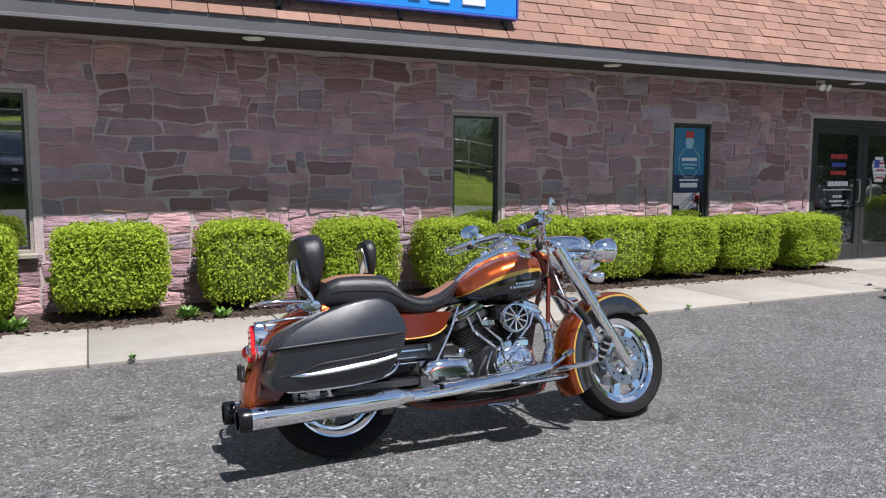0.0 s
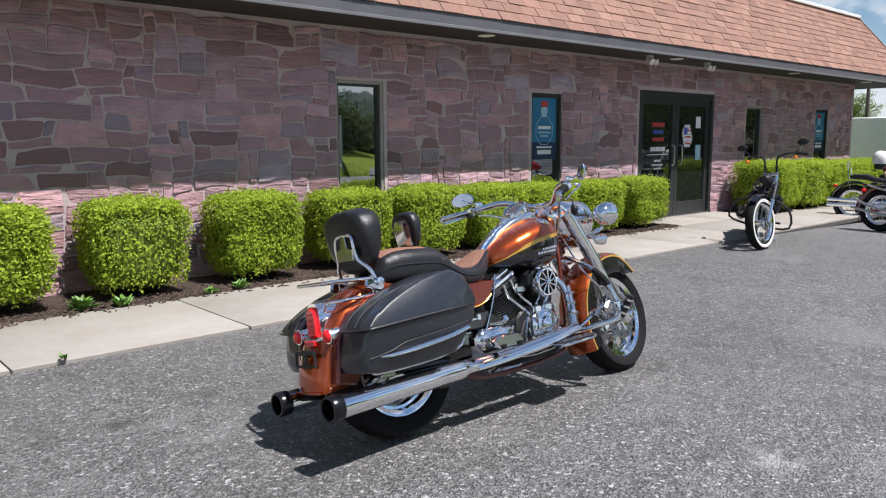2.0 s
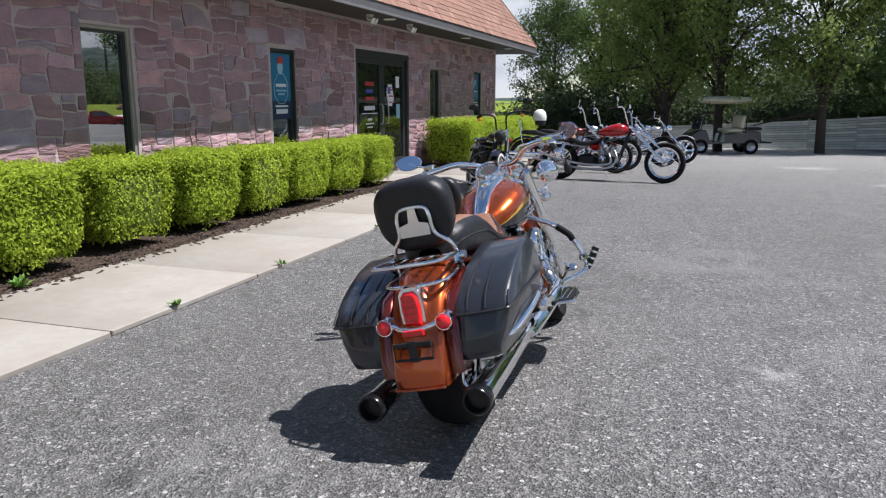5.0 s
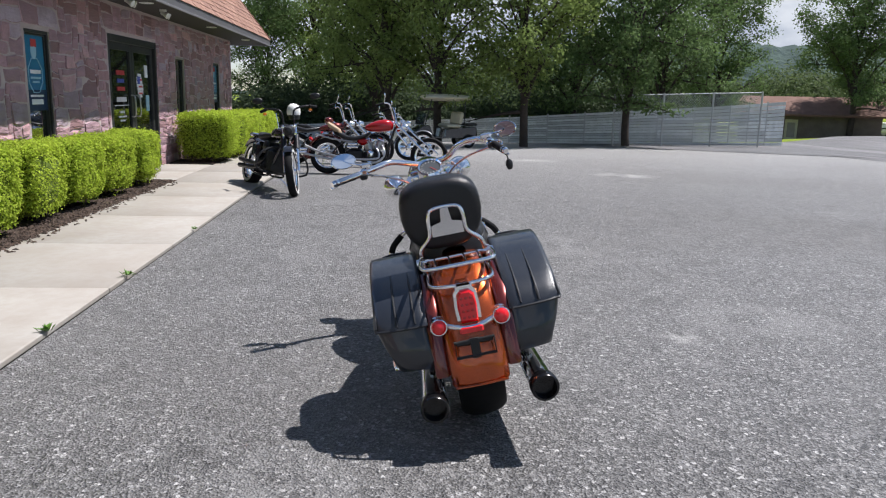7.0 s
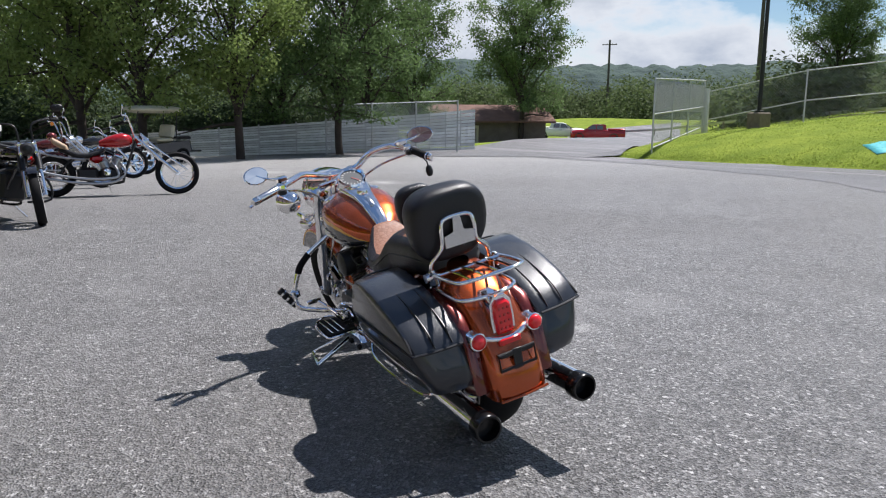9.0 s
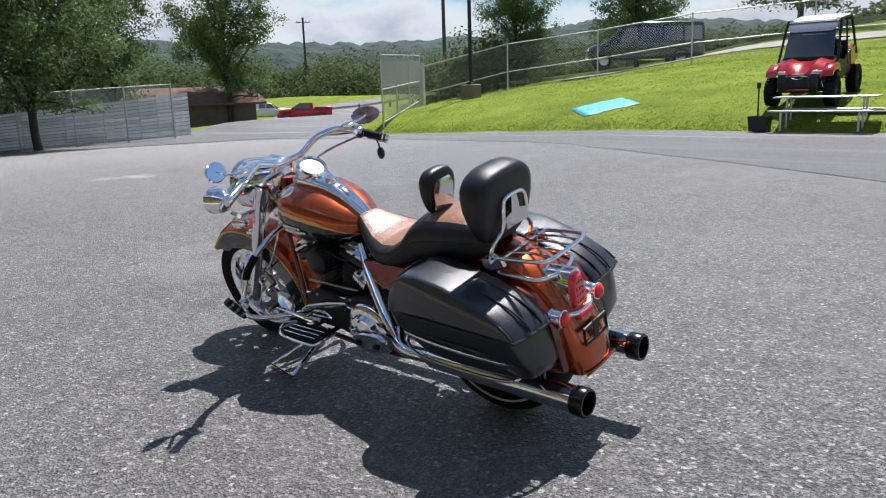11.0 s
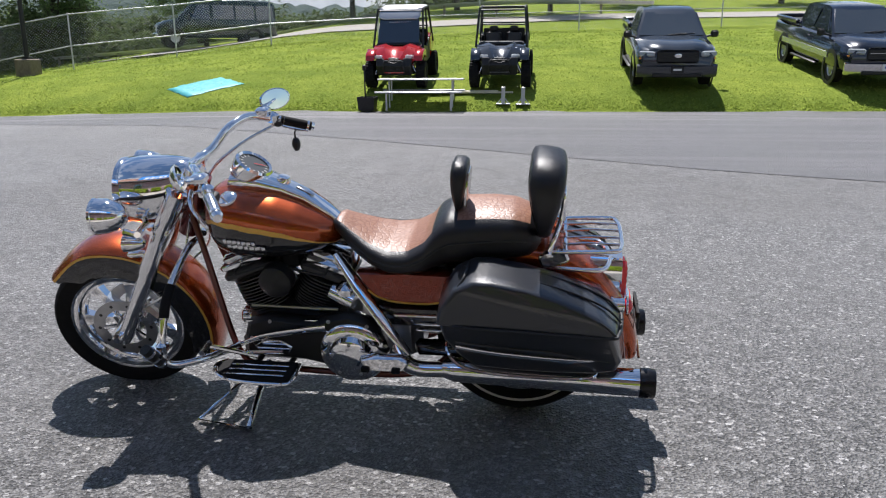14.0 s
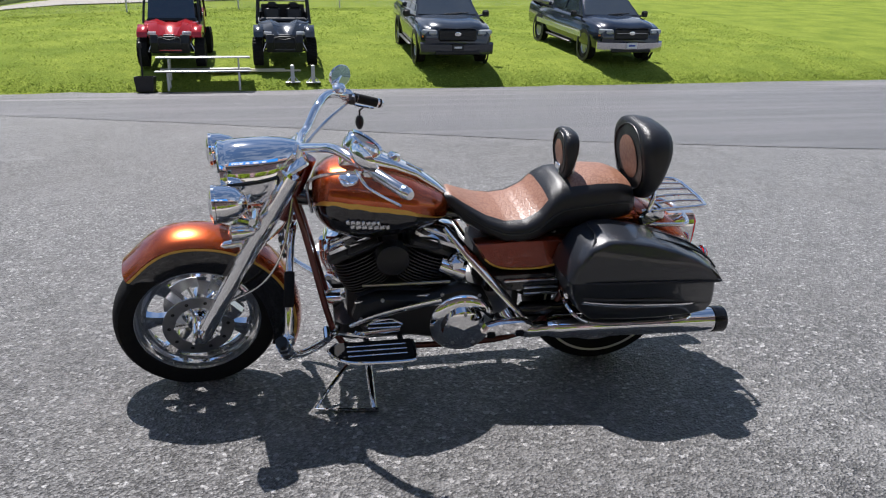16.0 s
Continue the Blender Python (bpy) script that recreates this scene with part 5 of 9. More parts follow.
        mp_ = Vector((1.01, 0.455, 1.095)) if s > 0 else Vector((1.018, -0.432, 1.1))
        st = part("mirror_stem", Mb().tube([hous + Vector((0.03, 0.0, 0.04)), hous.lerp(mp_, 0.6) + Vector((0.02, 0, 0.01)), mp_], 0.006, 8, 4), M["chrome"], hb)
        mr = look(mp_, mp_ + (Vector((-0.85, -0.4, 0.3)) if s > 0 else Vector((-0.78, 0.6, 0.2))))
        shell = [(0.001, 0.03), (0.035, 0.024), (0.057, 0.01), (0.063, 0.0), (0.058, -0.003)]
        part("mirror_shell", Mb().lathe(shell, 28, mr @ Matrix.Diagonal((1.15, 0.68, 1, 1))), M["chrome"], st)
        part("mirror_glass", Mb().lathe([(0.001, -0.004), (0.057, -0.0035), (0.057, -0.001)], 28, mr @ Matrix.Diagonal((1.15, 0.68, 1, 1))), M["mirror"], st)
    for s in (-1, 1):
        part("riser", Mb().tube([(1.2, s * 0.05, 0.93), (1.185, s * 0.05, 0.995)], 0.018, 12), M["chrome"], hb)
    part("cable", Mb().tube([(0.99, 0.32, 0.99), (1.08, 0.24, 0.96), (1.17, 0.12, 0.88), (1.16, 0.06, 0.74)], 0.006, 6, 6), M["chrome_dull"], hb)
    part("cable", Mb().tube([(1.0, -0.33, 1.02), (1.1, -0.2, 0.98), (1.19, -0.1, 0.9), (1.2, -0.05, 0.78)], 0.006, 6, 6), M["chrome_dull"], hb)
    fob = part("key_fob", Mb().ball((0.945, -0.415, 0.915), (0.018, 0.02, 0.032), 12), M["leather"], hb, "black fob hanging from the grip")
    part("fob_strap", Mb().tube([(0.93, -0.39, 0.985), (0.945, -0.41, 0.965), (0.945, -0.414, 0.935)], 0.004, 6), M["leather"], fob)
    # seat: profile rows of x, top z, half width, bottom z
    srow = [(0.675, 0.785, 0.05, 0.740), (0.65, 0.79, 0.07, 0.725), (0.6, 0.765, 0.105, 0.674), (0.53, 0.733, 0.15, 0.639), (0.46, 0.716, 0.178, 0.619), (0.39, 0.722, 0.185, 0.616), (0.33, 0.757, 0.18, 0.624), (0.29, 0.81, 0.168, 0.634), (0.25, 0.838, 0.158, 0.644),
            (0.2, 0.845, 0.155, 0.649), (0.1, 0.85, 0.15, 0.659), (0.02, 0.845, 0.142, 0.669), (-0.035, 0.825, 0.125, 0.674), (-0.065, 0.785, 0.09, 0.679), (-0.075, 0.75, 0.05, 0.684)]
    fine = []
    for k in range(61):
        x = lerp(0.675, -0.075, k / 60)
        t, hw, bo = table(sorted(srow), x)
        mid = bo + (t - bo) * 0.5
        fine.append(super_ring(x, mid, hw, (t - bo) / 2, 44, 3.0))

    def seat_pick(i, j):
        a = 360 * (j + 0.5) / 44
        u = i / 60
        inl = 52 < a < 128 and (0.0 < u < 0.5 or 0.6 < u < 0.95)
        return "inlay" if inl else "side"
    bits = split_loft(fine, seat_pick)
    seat = part("seat", weld(bits["side"]), M["leather"], b, "black leather two-up seat", 60)
    part("seat_inlay", weld(bits["inlay"]), M["croc"], seat, "brown embossed seat inlay", 60)
    for s in (-1, 1):
        pts = []
        for k in range(0, 61, 3):
            x = lerp(0.6, -0.05, k / 60)
            t, hw, bo = table(sorted(srow), x)
            pts.append((x, s * (hw + 0.001), bo + (t - bo) * 0.55))
        part("piping", Mb().tube(pts, 0.0035, 6), M["seam"], seat)

    def pad(name, c, w, h, th, tilt, label, inlay, plate):
        mtx = pose(*c, 0, tilt, 0)
        n = 30
        rings = []
        for y, k in ((0.5, 0.82), (0.44, 0.95), (0.25, 1.0), (0.0, 1.0), (-0.25, 0.99), (-0.42, 0.94), (-0.5, 0.8)):
            ring = []
            for q in range(n):
                a = 2 * math.pi * q / n
                cc, ss = math.cos(a), math.sin(a)
                yy = math.copysign(abs(cc) ** 0.64, cc) * w / 2 * (1 - 0.16 * max(0, -ss))
                zz = math.copysign(abs(ss) ** 0.68, ss) * h / 2
                thin = lerp(0.42, 1.0, ease(-0.5, 0.35, zz / h))
                ring.append(mtx @ Vector((y * th * thin - th * 0.22 * (1 - thin), yy * k, zz * k)))
            rings.append(ring)
        o = part(name, Mb().loft(rings), M["leather"], b, label, 60)
        if inlay:
            ring2 = []
            for y, k in ((0.515, 0.5), (0.53, 0.42), (0.535, 0.2)):
                row = []
                for q in range(n):
                    zz = math.sin(2 * math.pi * q / n) * h / 2 * k * 1.1
                    thin = lerp(0.42, 1.0, ease(-0.5, 0.35, zz / h))
                    row.append(mtx @ Vector((y * th * thin - th * 0.22 * (1 - thin), math.cos(2 * math.pi * q / n) * w / 2 * k, zz)))
                ring2.append(row)
            part("pad_inlay", Mb().loft(ring2), M["croc"], o, "brown embossed inlay", 60)
        ringp = []
        for q in range(n):
            zz = math.sin(2 * math.pi * q / n) * h * 0.42
            thin = lerp(0.42, 1.0, ease(-0.5, 0.35, zz / h))
            ringp.append(mtx @ Vector((th * 0.502 * thin - th * 0.22 * (1 - thin), math.cos(2 * math.pi * q / n) * w * 0.4, zz)))
        part("piping", Mb().tube(ringp, 0.003, 6, loop=True), M["seam"], o)
        if plate:
            out = [(-0.3, -0.36), (0.3, -0.36), (0.34, 0.1), (0.22, 0.3), (-0.22, 0.3), (-0.34, 0.1)]
            part("back_plate", Mb().loft([[mtx @ Vector((-th * 0.5 - d, y * w * k, z * h * k)) for y, z in out] for d, k in ((0.0, 1), (0.006, 1), (0.009, 0.9))]), M["chrome_dull"], o, "chrome back plate")
        return o
    pad("rider_backrest", (0.215, 0.008, 0.92), 0.175, 0.185, 0.055, -6, "black leather rider backrest pad", True, True)
    part("rider_backrest_post", Mb().box((0.225, 0, 0.845), (0.018, 0.05, 0.07), 0.004), M["chrome"], b)
    pad("passenger_backrest", (-0.082, 0.022, 0.9), 0.33, 0.29, 0.122, -7, "thick black leather passenger backrest", True, False)
    sis = part("backrest_upright", Mb().tube([(-0.1, 0.135, 0.71), (-0.12, 0.126, 0.77), (-0.14, 0.085, 0.82), (-0.15, 0.08, 0.885), (-0.148, 0.066, 0.922), (-0.147, 0.01, 0.93), (-0.148, -0.046, 0.922), (-0.15, -0.06, 0.885), (-0.14, -0.065, 0.82), (-0.12, -0.114, 0.77), (-0.1, -0.13, 0.71)], 0.009, 10, 4), M["chrome"], b, "chrome backrest upright")
    part("upright_plate", Mb().prism([(-0.054, 0.815), (0.074, 0.815), (0.072, 0.862), (0.034, 0.872), (0.026, 0.926), (-0.006, 0.926), (-0.014, 0.872), (-0.052, 0.862)], -0.156, -0.148, 0.002, axis="x"), M["chrome_dull"], sis)
    for s in (-1, 1):
        part("docking_bracket", Mb().box((-0.12, s * 0.137, 0.7), (0.1, 0.018, 0.05), 0.008, pose(0, 0, 0, 0, 20, 0)).lathe([(0.001, 0.02), (0.018, 0.018), (0.02, 0.0), (0.001, 0)], 14, pose(-0.1, s * 0.14, 0.71, -90 * s)), M["chrome"], sis, "chrome docking bracket")
    # luggage rack
    rk = part("luggage_rack", Mb().tube([(-0.09, 0.115, 0.712), (-0.15, 0.14, 0.728), (-0.31, 0.14, 0.735), (-0.345, 0.11, 0.735), (-0.352, 0, 0.735), (-0.345, -0.11, 0.735), (-0.31, -0.14, 0.735), (-0.15, -0.14, 0.728), (-0.09, -0.115, 0.712)], 0.008, 10, 5), M["chrome"], b, "chrome luggage rack")
    part("rack_bar", Mb().tube([(-0.16, 0.14, 0.728), (-0.16, -0.14, 0.728)], 0.007, 8), M["chrome"], rk)
    for y in (-0.085, -0.03, 0.03, 0.085):
        part("rack_bar", Mb().tube([(-0.15, y, 0.731), (-0.25, y, 0.738), (-0.349, y, 0.735)], 0.005, 8), M["chrome"], rk)
    part("rack_rail", Mb().tube([(-0.1, 0.12, 0.66), (-0.2, 0.125, 0.655), (-0.29, 0.11, 0.65), (-0.32, 0, 0.648), (-0.29, -0.11, 0.65), (-0.2, -0.125, 0.655), (-0.1, -0.12, 0.66)], 0.0085, 10, 4), M["chrome"], b, "chrome fender rail")
    for s in (-1, 1):
        part("rack_stay", Mb().tube([(-0.12, s * 0.125, 0.66), (-0.13, s * 0.135, 0.74)], 0.008, 8), M["chrome"], rk)
    # rear fender
    rf = [(0.33, 0.112), (0.375, 0.112), (0.397, 0.104), (0.41, 0.085), (0.416, 0.05), (0.418, 0), (0.416, -0.05), (0.41, -0.085), (0.397, -0.104), (0.375, -0.112), (0.33, -0.112)]

    def rear_r(u, pr):
        k = 1.0 - 0.05 * ease(0.35, 0.0, u) + 0.045 * ease(0.7, 1.0, u)
        return [(r * k if r > 0.36 else lerp(0.36, 0.31, u), y) for r, y in pr]
    rfo = arc_fender(b, "rear_fender", 0, RZ, 62, 184, rf, M["copper"], "copper rear fender", 40, rear_r)
    part("fender_tip_trim", Mb().tube([(-0.437, 0.1, 0.29), (-0.44, 0, 0.288), (-0.437, -0.1, 0.29)], 0.005, 6, 3), M["copper"], rfo)
    for s in (-1, 1):
        part("fender_filler", Mb().prism([(-0.08, 0.66), (-0.28, 0.6), (-0.36, 0.5), (-0.385, 0.32), (-0.3, 0.3), (-0.05, 0.55)], s * 0.112, s * 0.165, 0.008), M["maroon"], rfo, "dark maroon fender filler")
    # tail lamp
    tl = part("tail_lamp", Mb().loft([[(x, y * k, z) for y, z in ((0.047, 0.5), (0.05, 0.57), (0.046, 0.63), (0.025, 0.655), (-0.025, 0.655), (-0.046, 0.63), (-0.05, 0.57), (-0.047, 0.5))] for x, k in ((-0.25, 0.9), (-0.345, 1.0), (-0.362, 0.96))]), M["chrome"], b, "chrome tail lamp housing")
    part("tail_lens", Mb().loft([[(x, y * k, 0.575 + (z - 0.575) * k) for y, z in ((0.034, 0.512), (0.038, 0.575), (0.034, 0.625), (0.018, 0.642), (-0.018, 0.642), (-0.034, 0.625), (-0.038, 0.575), (-0.034, 0.512))] for x, k in ((-0.355, 1.0), (-0.372, 0.97), (-0.38, 0.82))]), M["red_lens"], tl, "red tail lens")
    mb = Mb()
    for y in (-0.018, 0, 0.018):
        for z in (0.535, 0.56, 0.585, 0.61):
            mb.ball((-0.38, y, z), (0.004, 0.006, 0.006), 8)
    part("lens_dot", mb, M["dark_red"], tl)
    sb = part("signal_bar", Mb().tube([(-0.345, 0.115, 0.517), (-0.37, 0.075, 0.51), (-0.385, 0.03, 0.5), (-0.385, -0.03, 0.5), (-0.37, -0.075, 0.51), (-0.345, -0.115, 0.517)], 0.011, 10, 4), M["chrome"], b, "chrome rear signal bar")
    part("plate_lamp", Mb().box((-0.385, 0, 0.49), (0.03, 0.09, 0.03), 0.006), M["red_lens"], sb)
    for s in (-1, 1):
        ts = bullet(b, "turn_signal", (-0.352, s * 0.12, 0.517), (1, 0, 0), 0.03, 0.075, "chrome", "dark_red", "chrome rear turn signal")
        part("signal_ring", Mb().tube([(-0.378, s * 0.12 + 0.03 * math.cos(q * 0.5236), 0.517 + 0.03 * math.sin(q * 0.5236)) for q in range(12)], 0.004, 8, 2, loop=True), M["chrome"], ts)
        part("signal_lens", Mb().ball((-0.38, s * 0.12, 0.517), (0.02, 0.0285, 0.0285), 18), M["red_lens"], ts, "red domed lens")
    part("plate_bracket", Mb().tube([(-0.425, 0.075, 0.46), (-0.428, 0.075, 0.4), (-0.428, -0.075, 0.4), (-0.425, -0.075, 0.46)], 0.006, 8, loop=True).box((-0.428, 0, 0.43), (0.006, 0.035, 0.08), 0.002).box((-0.425, 0, 0.455), (0.008, 0.14, 0.02), 0.003), M["plastic"], b, "empty black plate bracket")
    # saddlebags
    low = [(0.266, 0.548), (0.252, 0.485), (0.205, 0.4), (0.15, 0.352), (0.0, 0.342), (-0.15, 0.34), (-0.3, 0.345), (-0.36, 0.358), (-0.374, 0.395), (-0.357, 0.455), (-0.336, 0.522)]
    lid = [(0.27, 0.552), (-0.349, 0.526), (-0.34, 0.546), (-0.295, 0.588), (-0.24, 0.62), (-0.14, 0.66), (-0.03, 0.693), (0.08, 0.713), (0.145, 0.713), (0.21, 0.68), (0.255, 0.61)]
    for s in (-1, 1):
        def bag(outline, grow):
            rings = []
            for y, k, dz in ((0.155, 0.965, 0), (0.163, 0.99, 0), (0.19, 1.0, 0), (0.3, 1.0, 0), (0.338, 0.997, 0), (0.351, 0.982, 0), (0.357, 0.945, 0)):
                cx, cz = -0.07, 0.53
                back = 0.022 * ((y - 0.155) / 0.2) ** 2
                rings.append([(cx + (x - cx) * k * grow + (back * ease(0.0, -0.3, x) - 0.6 * back * ease(0.05, 0.25, x)), s * (y + (0.004 if grow > 1 else 0) - (0.055 * ease(0.53, 0.35, z) if y > 0.25 else 0.0)), cz + (z - cz) * (k if z > 0.56 or z < 0.5 else 1.0) * grow) for x, z in outline])
            return Mb().loft(rings)
        bg_ = part("saddlebag", bag(low, 1.0), M["bag_leather"], b, "grey-black leather saddlebag", 50)
        part("bag_lid", bag(lid, 1.012), M["bag_leather"], bg_, "domed leather lid", 50)
        part("lid_seam", Mb().tube([(-0.355, s * 0.17, 0.528), (-0.352, s * 0.25, 0.528), (-0.336, s * 0.335, 0.529), (-0.3, s * 0.362, 0.531), (-0.05, s * 0.366, 0.543), (0.2, s * 0.36, 0.552), (0.262, s * 0.3, 0.556)], 0.0055, 6, 5), M["seam"], bg_)
        part("piping", Mb().tube([(-0.325, s * 0.358, 0.54), (-0.27, s * 0.353, 0.585), (-0.15, s * 0.352, 0.635), (0.0, s * 0.352, 0.666), (0.14, s * 0.352, 0.675), (0.205, s * 0.354, 0.655)], 0.004, 6, 5), M["seam"], bg_)
        for off in (0.205, 0.275):
            part("piping", Mb().tube([(-0.347, s * off, 0.54), (-0.31, s * off, 0.582), (-0.25, s * off, 0.618), (-0.15, s * off, 0.657), (-0.03, s * off, 0.688), (0.08, s * off, 0.704), (0.18, s * off, 0.7)], 0.004, 6, 4), M["seam"], bg_)
        part("lid_ridge", Mb().tube([(0.232, s * 0.34, 0.6), (0.2, s * 0.345, 0.668), (0.17, s * 0.3, 0.71), (0.165, s * 0.2, 0.715)], 0.004, 6, 4), M["seam"], bg_)
        part("trim_spear", Mb().tube([(0.2, s * 0.338, 0.458), (0.08, s * 0.334, 0.436), (-0.1, s * 0.327, 0.418), (-0.22, s * 0.322, 0.412), (-0.275, s * 0.316, 0.413)], [0.013, 0.016, 0.016, 0.013, 0.003], 10, 4, flat=0.5), M["chrome"], bg_, "chrome bag trim")
        part("piping", Mb().tube([(0.2, s * 0.345, 0.482), (0.02, s * 0.342, 0.462), (-0.14, s * 0.336, 0.45), (-0.22, s * 0.326, 0.425), (-0.32, s * 0.315, 0.41)], 0.0035, 6, 4), M["seam"], bg_)
        k = 1.0 if s > 0 else 0.86
        part("bag_guard", Mb().tube([(0.235, s * 0.2, 0.43), (0.235, s * 0.3 * k, 0.415), (0.17, s * 0.335 * k, 0.37), (0.0, s * 0.33 * k, 0.345), (-0.25, s * 0.315 * k, 0.34), (-0.27, s * 0.24, 0.35)], 0.007, 8, 5), M["chrome"], b, "chrome bag guard rail")
    # exhaust
    for s in (-1, 1):
        y1 = 0.205 if s < 0 else 0.185
        y2 = 0.222 if s < 0 else 0.192
        head = [(0.36, s * y1, 0.262), (0.26, s * y1, 0.27)]
        if s < 0:
            head = [(1.085, -0.175, 0.37), (1.05, -0.2, 0.325), (0.98, -0.218, 0.3), (0.78, -0.226, 0.28), (0.5, -0.215, 0.262), (0.26, -0.208, 0.257)]
        else:
            head = [(0.44, 0.16, 0.33), (0.41, 0.2, 0.29), (0.36, 0.2, 0.262), (0.26, 0.19, 0.256)]
        ex = part("exhaust_pipe", Mb().tube(head, 0.03, 14, 5), M["chrome"], b, "chrome exhaust pipe")
        part("muffler", Mb().tube([(0.27, s * y1, 0.258), (0.225, s * (y1 + 0.003), 0.257), (-0.435, s * y2, 0.244)], [0.034, 0.046, 0.05], 26), M["chrome"], ex, "long chrome muffler")
        part("muffler_tip", Mb().lathe([(0.05, 0.0), (0.053, 0.003), (0.054, 0.02), (0.054, 0.05), (0.05, 0.056), (0.043, 0.055), (0.041, 0.01), (0.001, 0.005)], 30, look((-0.433, s * y2, 0.244), (0.4, s * (y1 - 0.008), 0.26))), M["cap"], ex, "black muffler tip")
        part("hanger", Mb().box((-0.16, s * (y2 - 0.04), 0.325), (0.09, 0.03, 0.05), 0.006).box((-0.2, s * (y2 - 0.02), 0.318), (0.03, 0.05, 0.02), 0.004), M["chrome_dull"], b)
    part("heat_shield", Mb().tube([(1.04, -0.252, 0.325), (0.9, -0.256, 0.308), (0.78, -0.256, 0.295), (0.5, -0.246, 0.272), (0.3, -0.24, 0.264)], [0.024, 0.032, 0.034, 0.034, 0.034], 12, 5, flat=0.45), M["chrome"], b, "chrome heat shield")
    part("front_pipe", Mb().tube([(1.04, -0.07, 0.59), (1.08, -0.11, 0.57), (1.1, -0.14, 0.52), (1.1, -0.158, 0.43), (1.08, -0.178, 0.36)], 0.018, 14, 5), M["chrome"], b, "chrome front header")
    part("header_shield", Mb().tube([(1.118, -0.15, 0.53), (1.113, -0.165, 0.44), (1.09, -0.185, 0.37), (1.05, -0.208, 0.322)], [0.02, 0.025, 0.025, 0.023], 14, 5, flat=0.7), M["chrome"], b, "chrome header shield")
    for k in range(3):
        part("shield_clamp", Mb().tube([(1.114 - 0.012 * k, -0.158 - 0.012 * k, 0.49 - 0.05 * k), (1.112 - 0.013 * k, -0.16 - 0.012 * k, 0.482 - 0.05 * k)], 0.0325, 14), M["chrome_dull"], b)
    part("frame_brace", Mb().tube([(0.63, -0.11, 0.65), (0.55, -0.15, 0.52), (0.42, -0.17, 0.33)], [0.012, 0.01, 0.008], 10, 4, flat=0.5), M["chrome"], b, "thin chrome frame brace")
    part("oil_cap", Mb().lathe([(0.001, 0.02), (0.016, 0.018), (0.02, 0.0)], 14, pose(0.6, -0.16, 0.43, 60)), M["chrome"], b)
    for k in range(4):
        part("hose", Mb().tube([(0.72 + 0.05 * k, -0.13, 0.26 + 0.015 * k), (0.68 + 0.05 * k, -0.17, 0.31 + 0.03 * k), (0.74 + 0.03 * k, -0.16, 0.4 + 0.02 * k)], 0.0055, 6, 4), M["chrome_dull" if k % 2 else "plastic"], b)
    for x in (0.74, 0.8, 1.0):
        part("case_bolt", Mb().lathe([(0.001, 0.014), (0.01, 0.012), (0.012, 0.0)], 10, pose(x, -0.125, 0.27, 90)), M["chrome"], b)
    part("fuel_rail", Mb().box((0.79, -0.1, 0.56), (0.07, 0.09, 0.06), 0.018), M["chrome_dull"], b)
    part("right_case", Mb().prism([(1.04, 0.3), (1.03, 0.42), (0.96, 0.47), (0.8, 0.47), (0.73, 0.42), (0.72, 0.27), (0.8, 0.235), (1.0, 0.24)], -0.1, -0.125, 0.012), M["engine_black"], b, "black right crankcase")
    for x in (0.865, 0.965):
        part("tappet_block", Mb().box((x, -0.135, 0.445), (0.06, 0.04, 0.05), 0.012), M["chrome"], b, "chrome tappet block")
    part("oil_line", Mb().tube([(1.0, -0.13, 0.3), (1.04, -0.15, 0.25), (0.8, -0.16, 0.225), (0.6, -0.15, 0.24)], 0.007, 8, 4), M["chrome_dull"], b)

    # engine
    part("crankcase", Mb().box((0.86, 0, 0.345), (0.36, 0.22, 0.22), 0.05).box((0.86, 0, 0.24), (0.46, 0.18, 0.12), 0.03), M["engine_black"], b, "black crankcase")
    part("gearbox", Mb().box((0.52, 0, 0.34), (0.32, 0.22, 0.24), 0.04), M["alloy"], b)
    for tilt, x0 in ((22, 0.955), (-22, 0.775)):
        ax = Vector((math.sin(radians(tilt)), 0, math.cos(radians(tilt))))
        mt = Matrix.Translation((x0, 0, 0.43)) @ pose(0, 0, 0, 0, tilt, 0)
        cyl = part("cylinder", Mb().lathe([(0.001, -0.02), (0.07, -0.02), (0.07, 0.17), (0.001, 0.17)], 28, mt), M["engine_black"], b, "black finned cylinder")
        for k in range(11):
            h0 = 0.0 + k * 0.0128
            rr = 0.098 + 0.006 * math.sin(k / 10 * math.pi)
            part("fin", Mb().loft([[mt @ Vector((cx_ * rr, cy_ * rr * 1.02, h)) for cx_, cy_ in [(math.copysign(abs(math.cos(a)) ** 0.8, math.cos(a)), math.copysign(abs(math.sin(a)) ** 0.8, math.sin(a))) for a in (2 * math.pi * q / 24 for q in range(24))]] for h in (h0, h0 + 0.0045)]), M["fin"], cyl)
        hd = part("cylinder_head", Mb().box(mt @ Vector((0, 0, 0.165)), (0.2, 0.2, 0.045), 0.014, pose(0, 0, 0, 0, tilt, 0)), M["fin"], cyl, "finned head")
        part("rocker_cover", Mb().box(mt @ Vector((0, 0, 0.205)), (0.19, 0.21, 0.045), 0.016, pose(0, 0, 0, 0, tilt, 0)).box(mt @ Vector((0, 0, 0.232)), (0.15, 0.18, 0.03), 0.012, pose(0, 0, 0, 0, tilt, 0)), M["chrome"], hd, "chrome rocker cover")
        for o in (-0.03, 0.03):
            part("pushrod_tube", Mb().tube([(0.86 + o * 1.2, -0.125, 0.42), mt @ Vector((o, -0.112, 0.12)), mt @ Vector((o, -0.112, 0.19))], [0.011, 0.0075, 0.0085], 10), M["chrome"], b, "chrome pushrod tube")
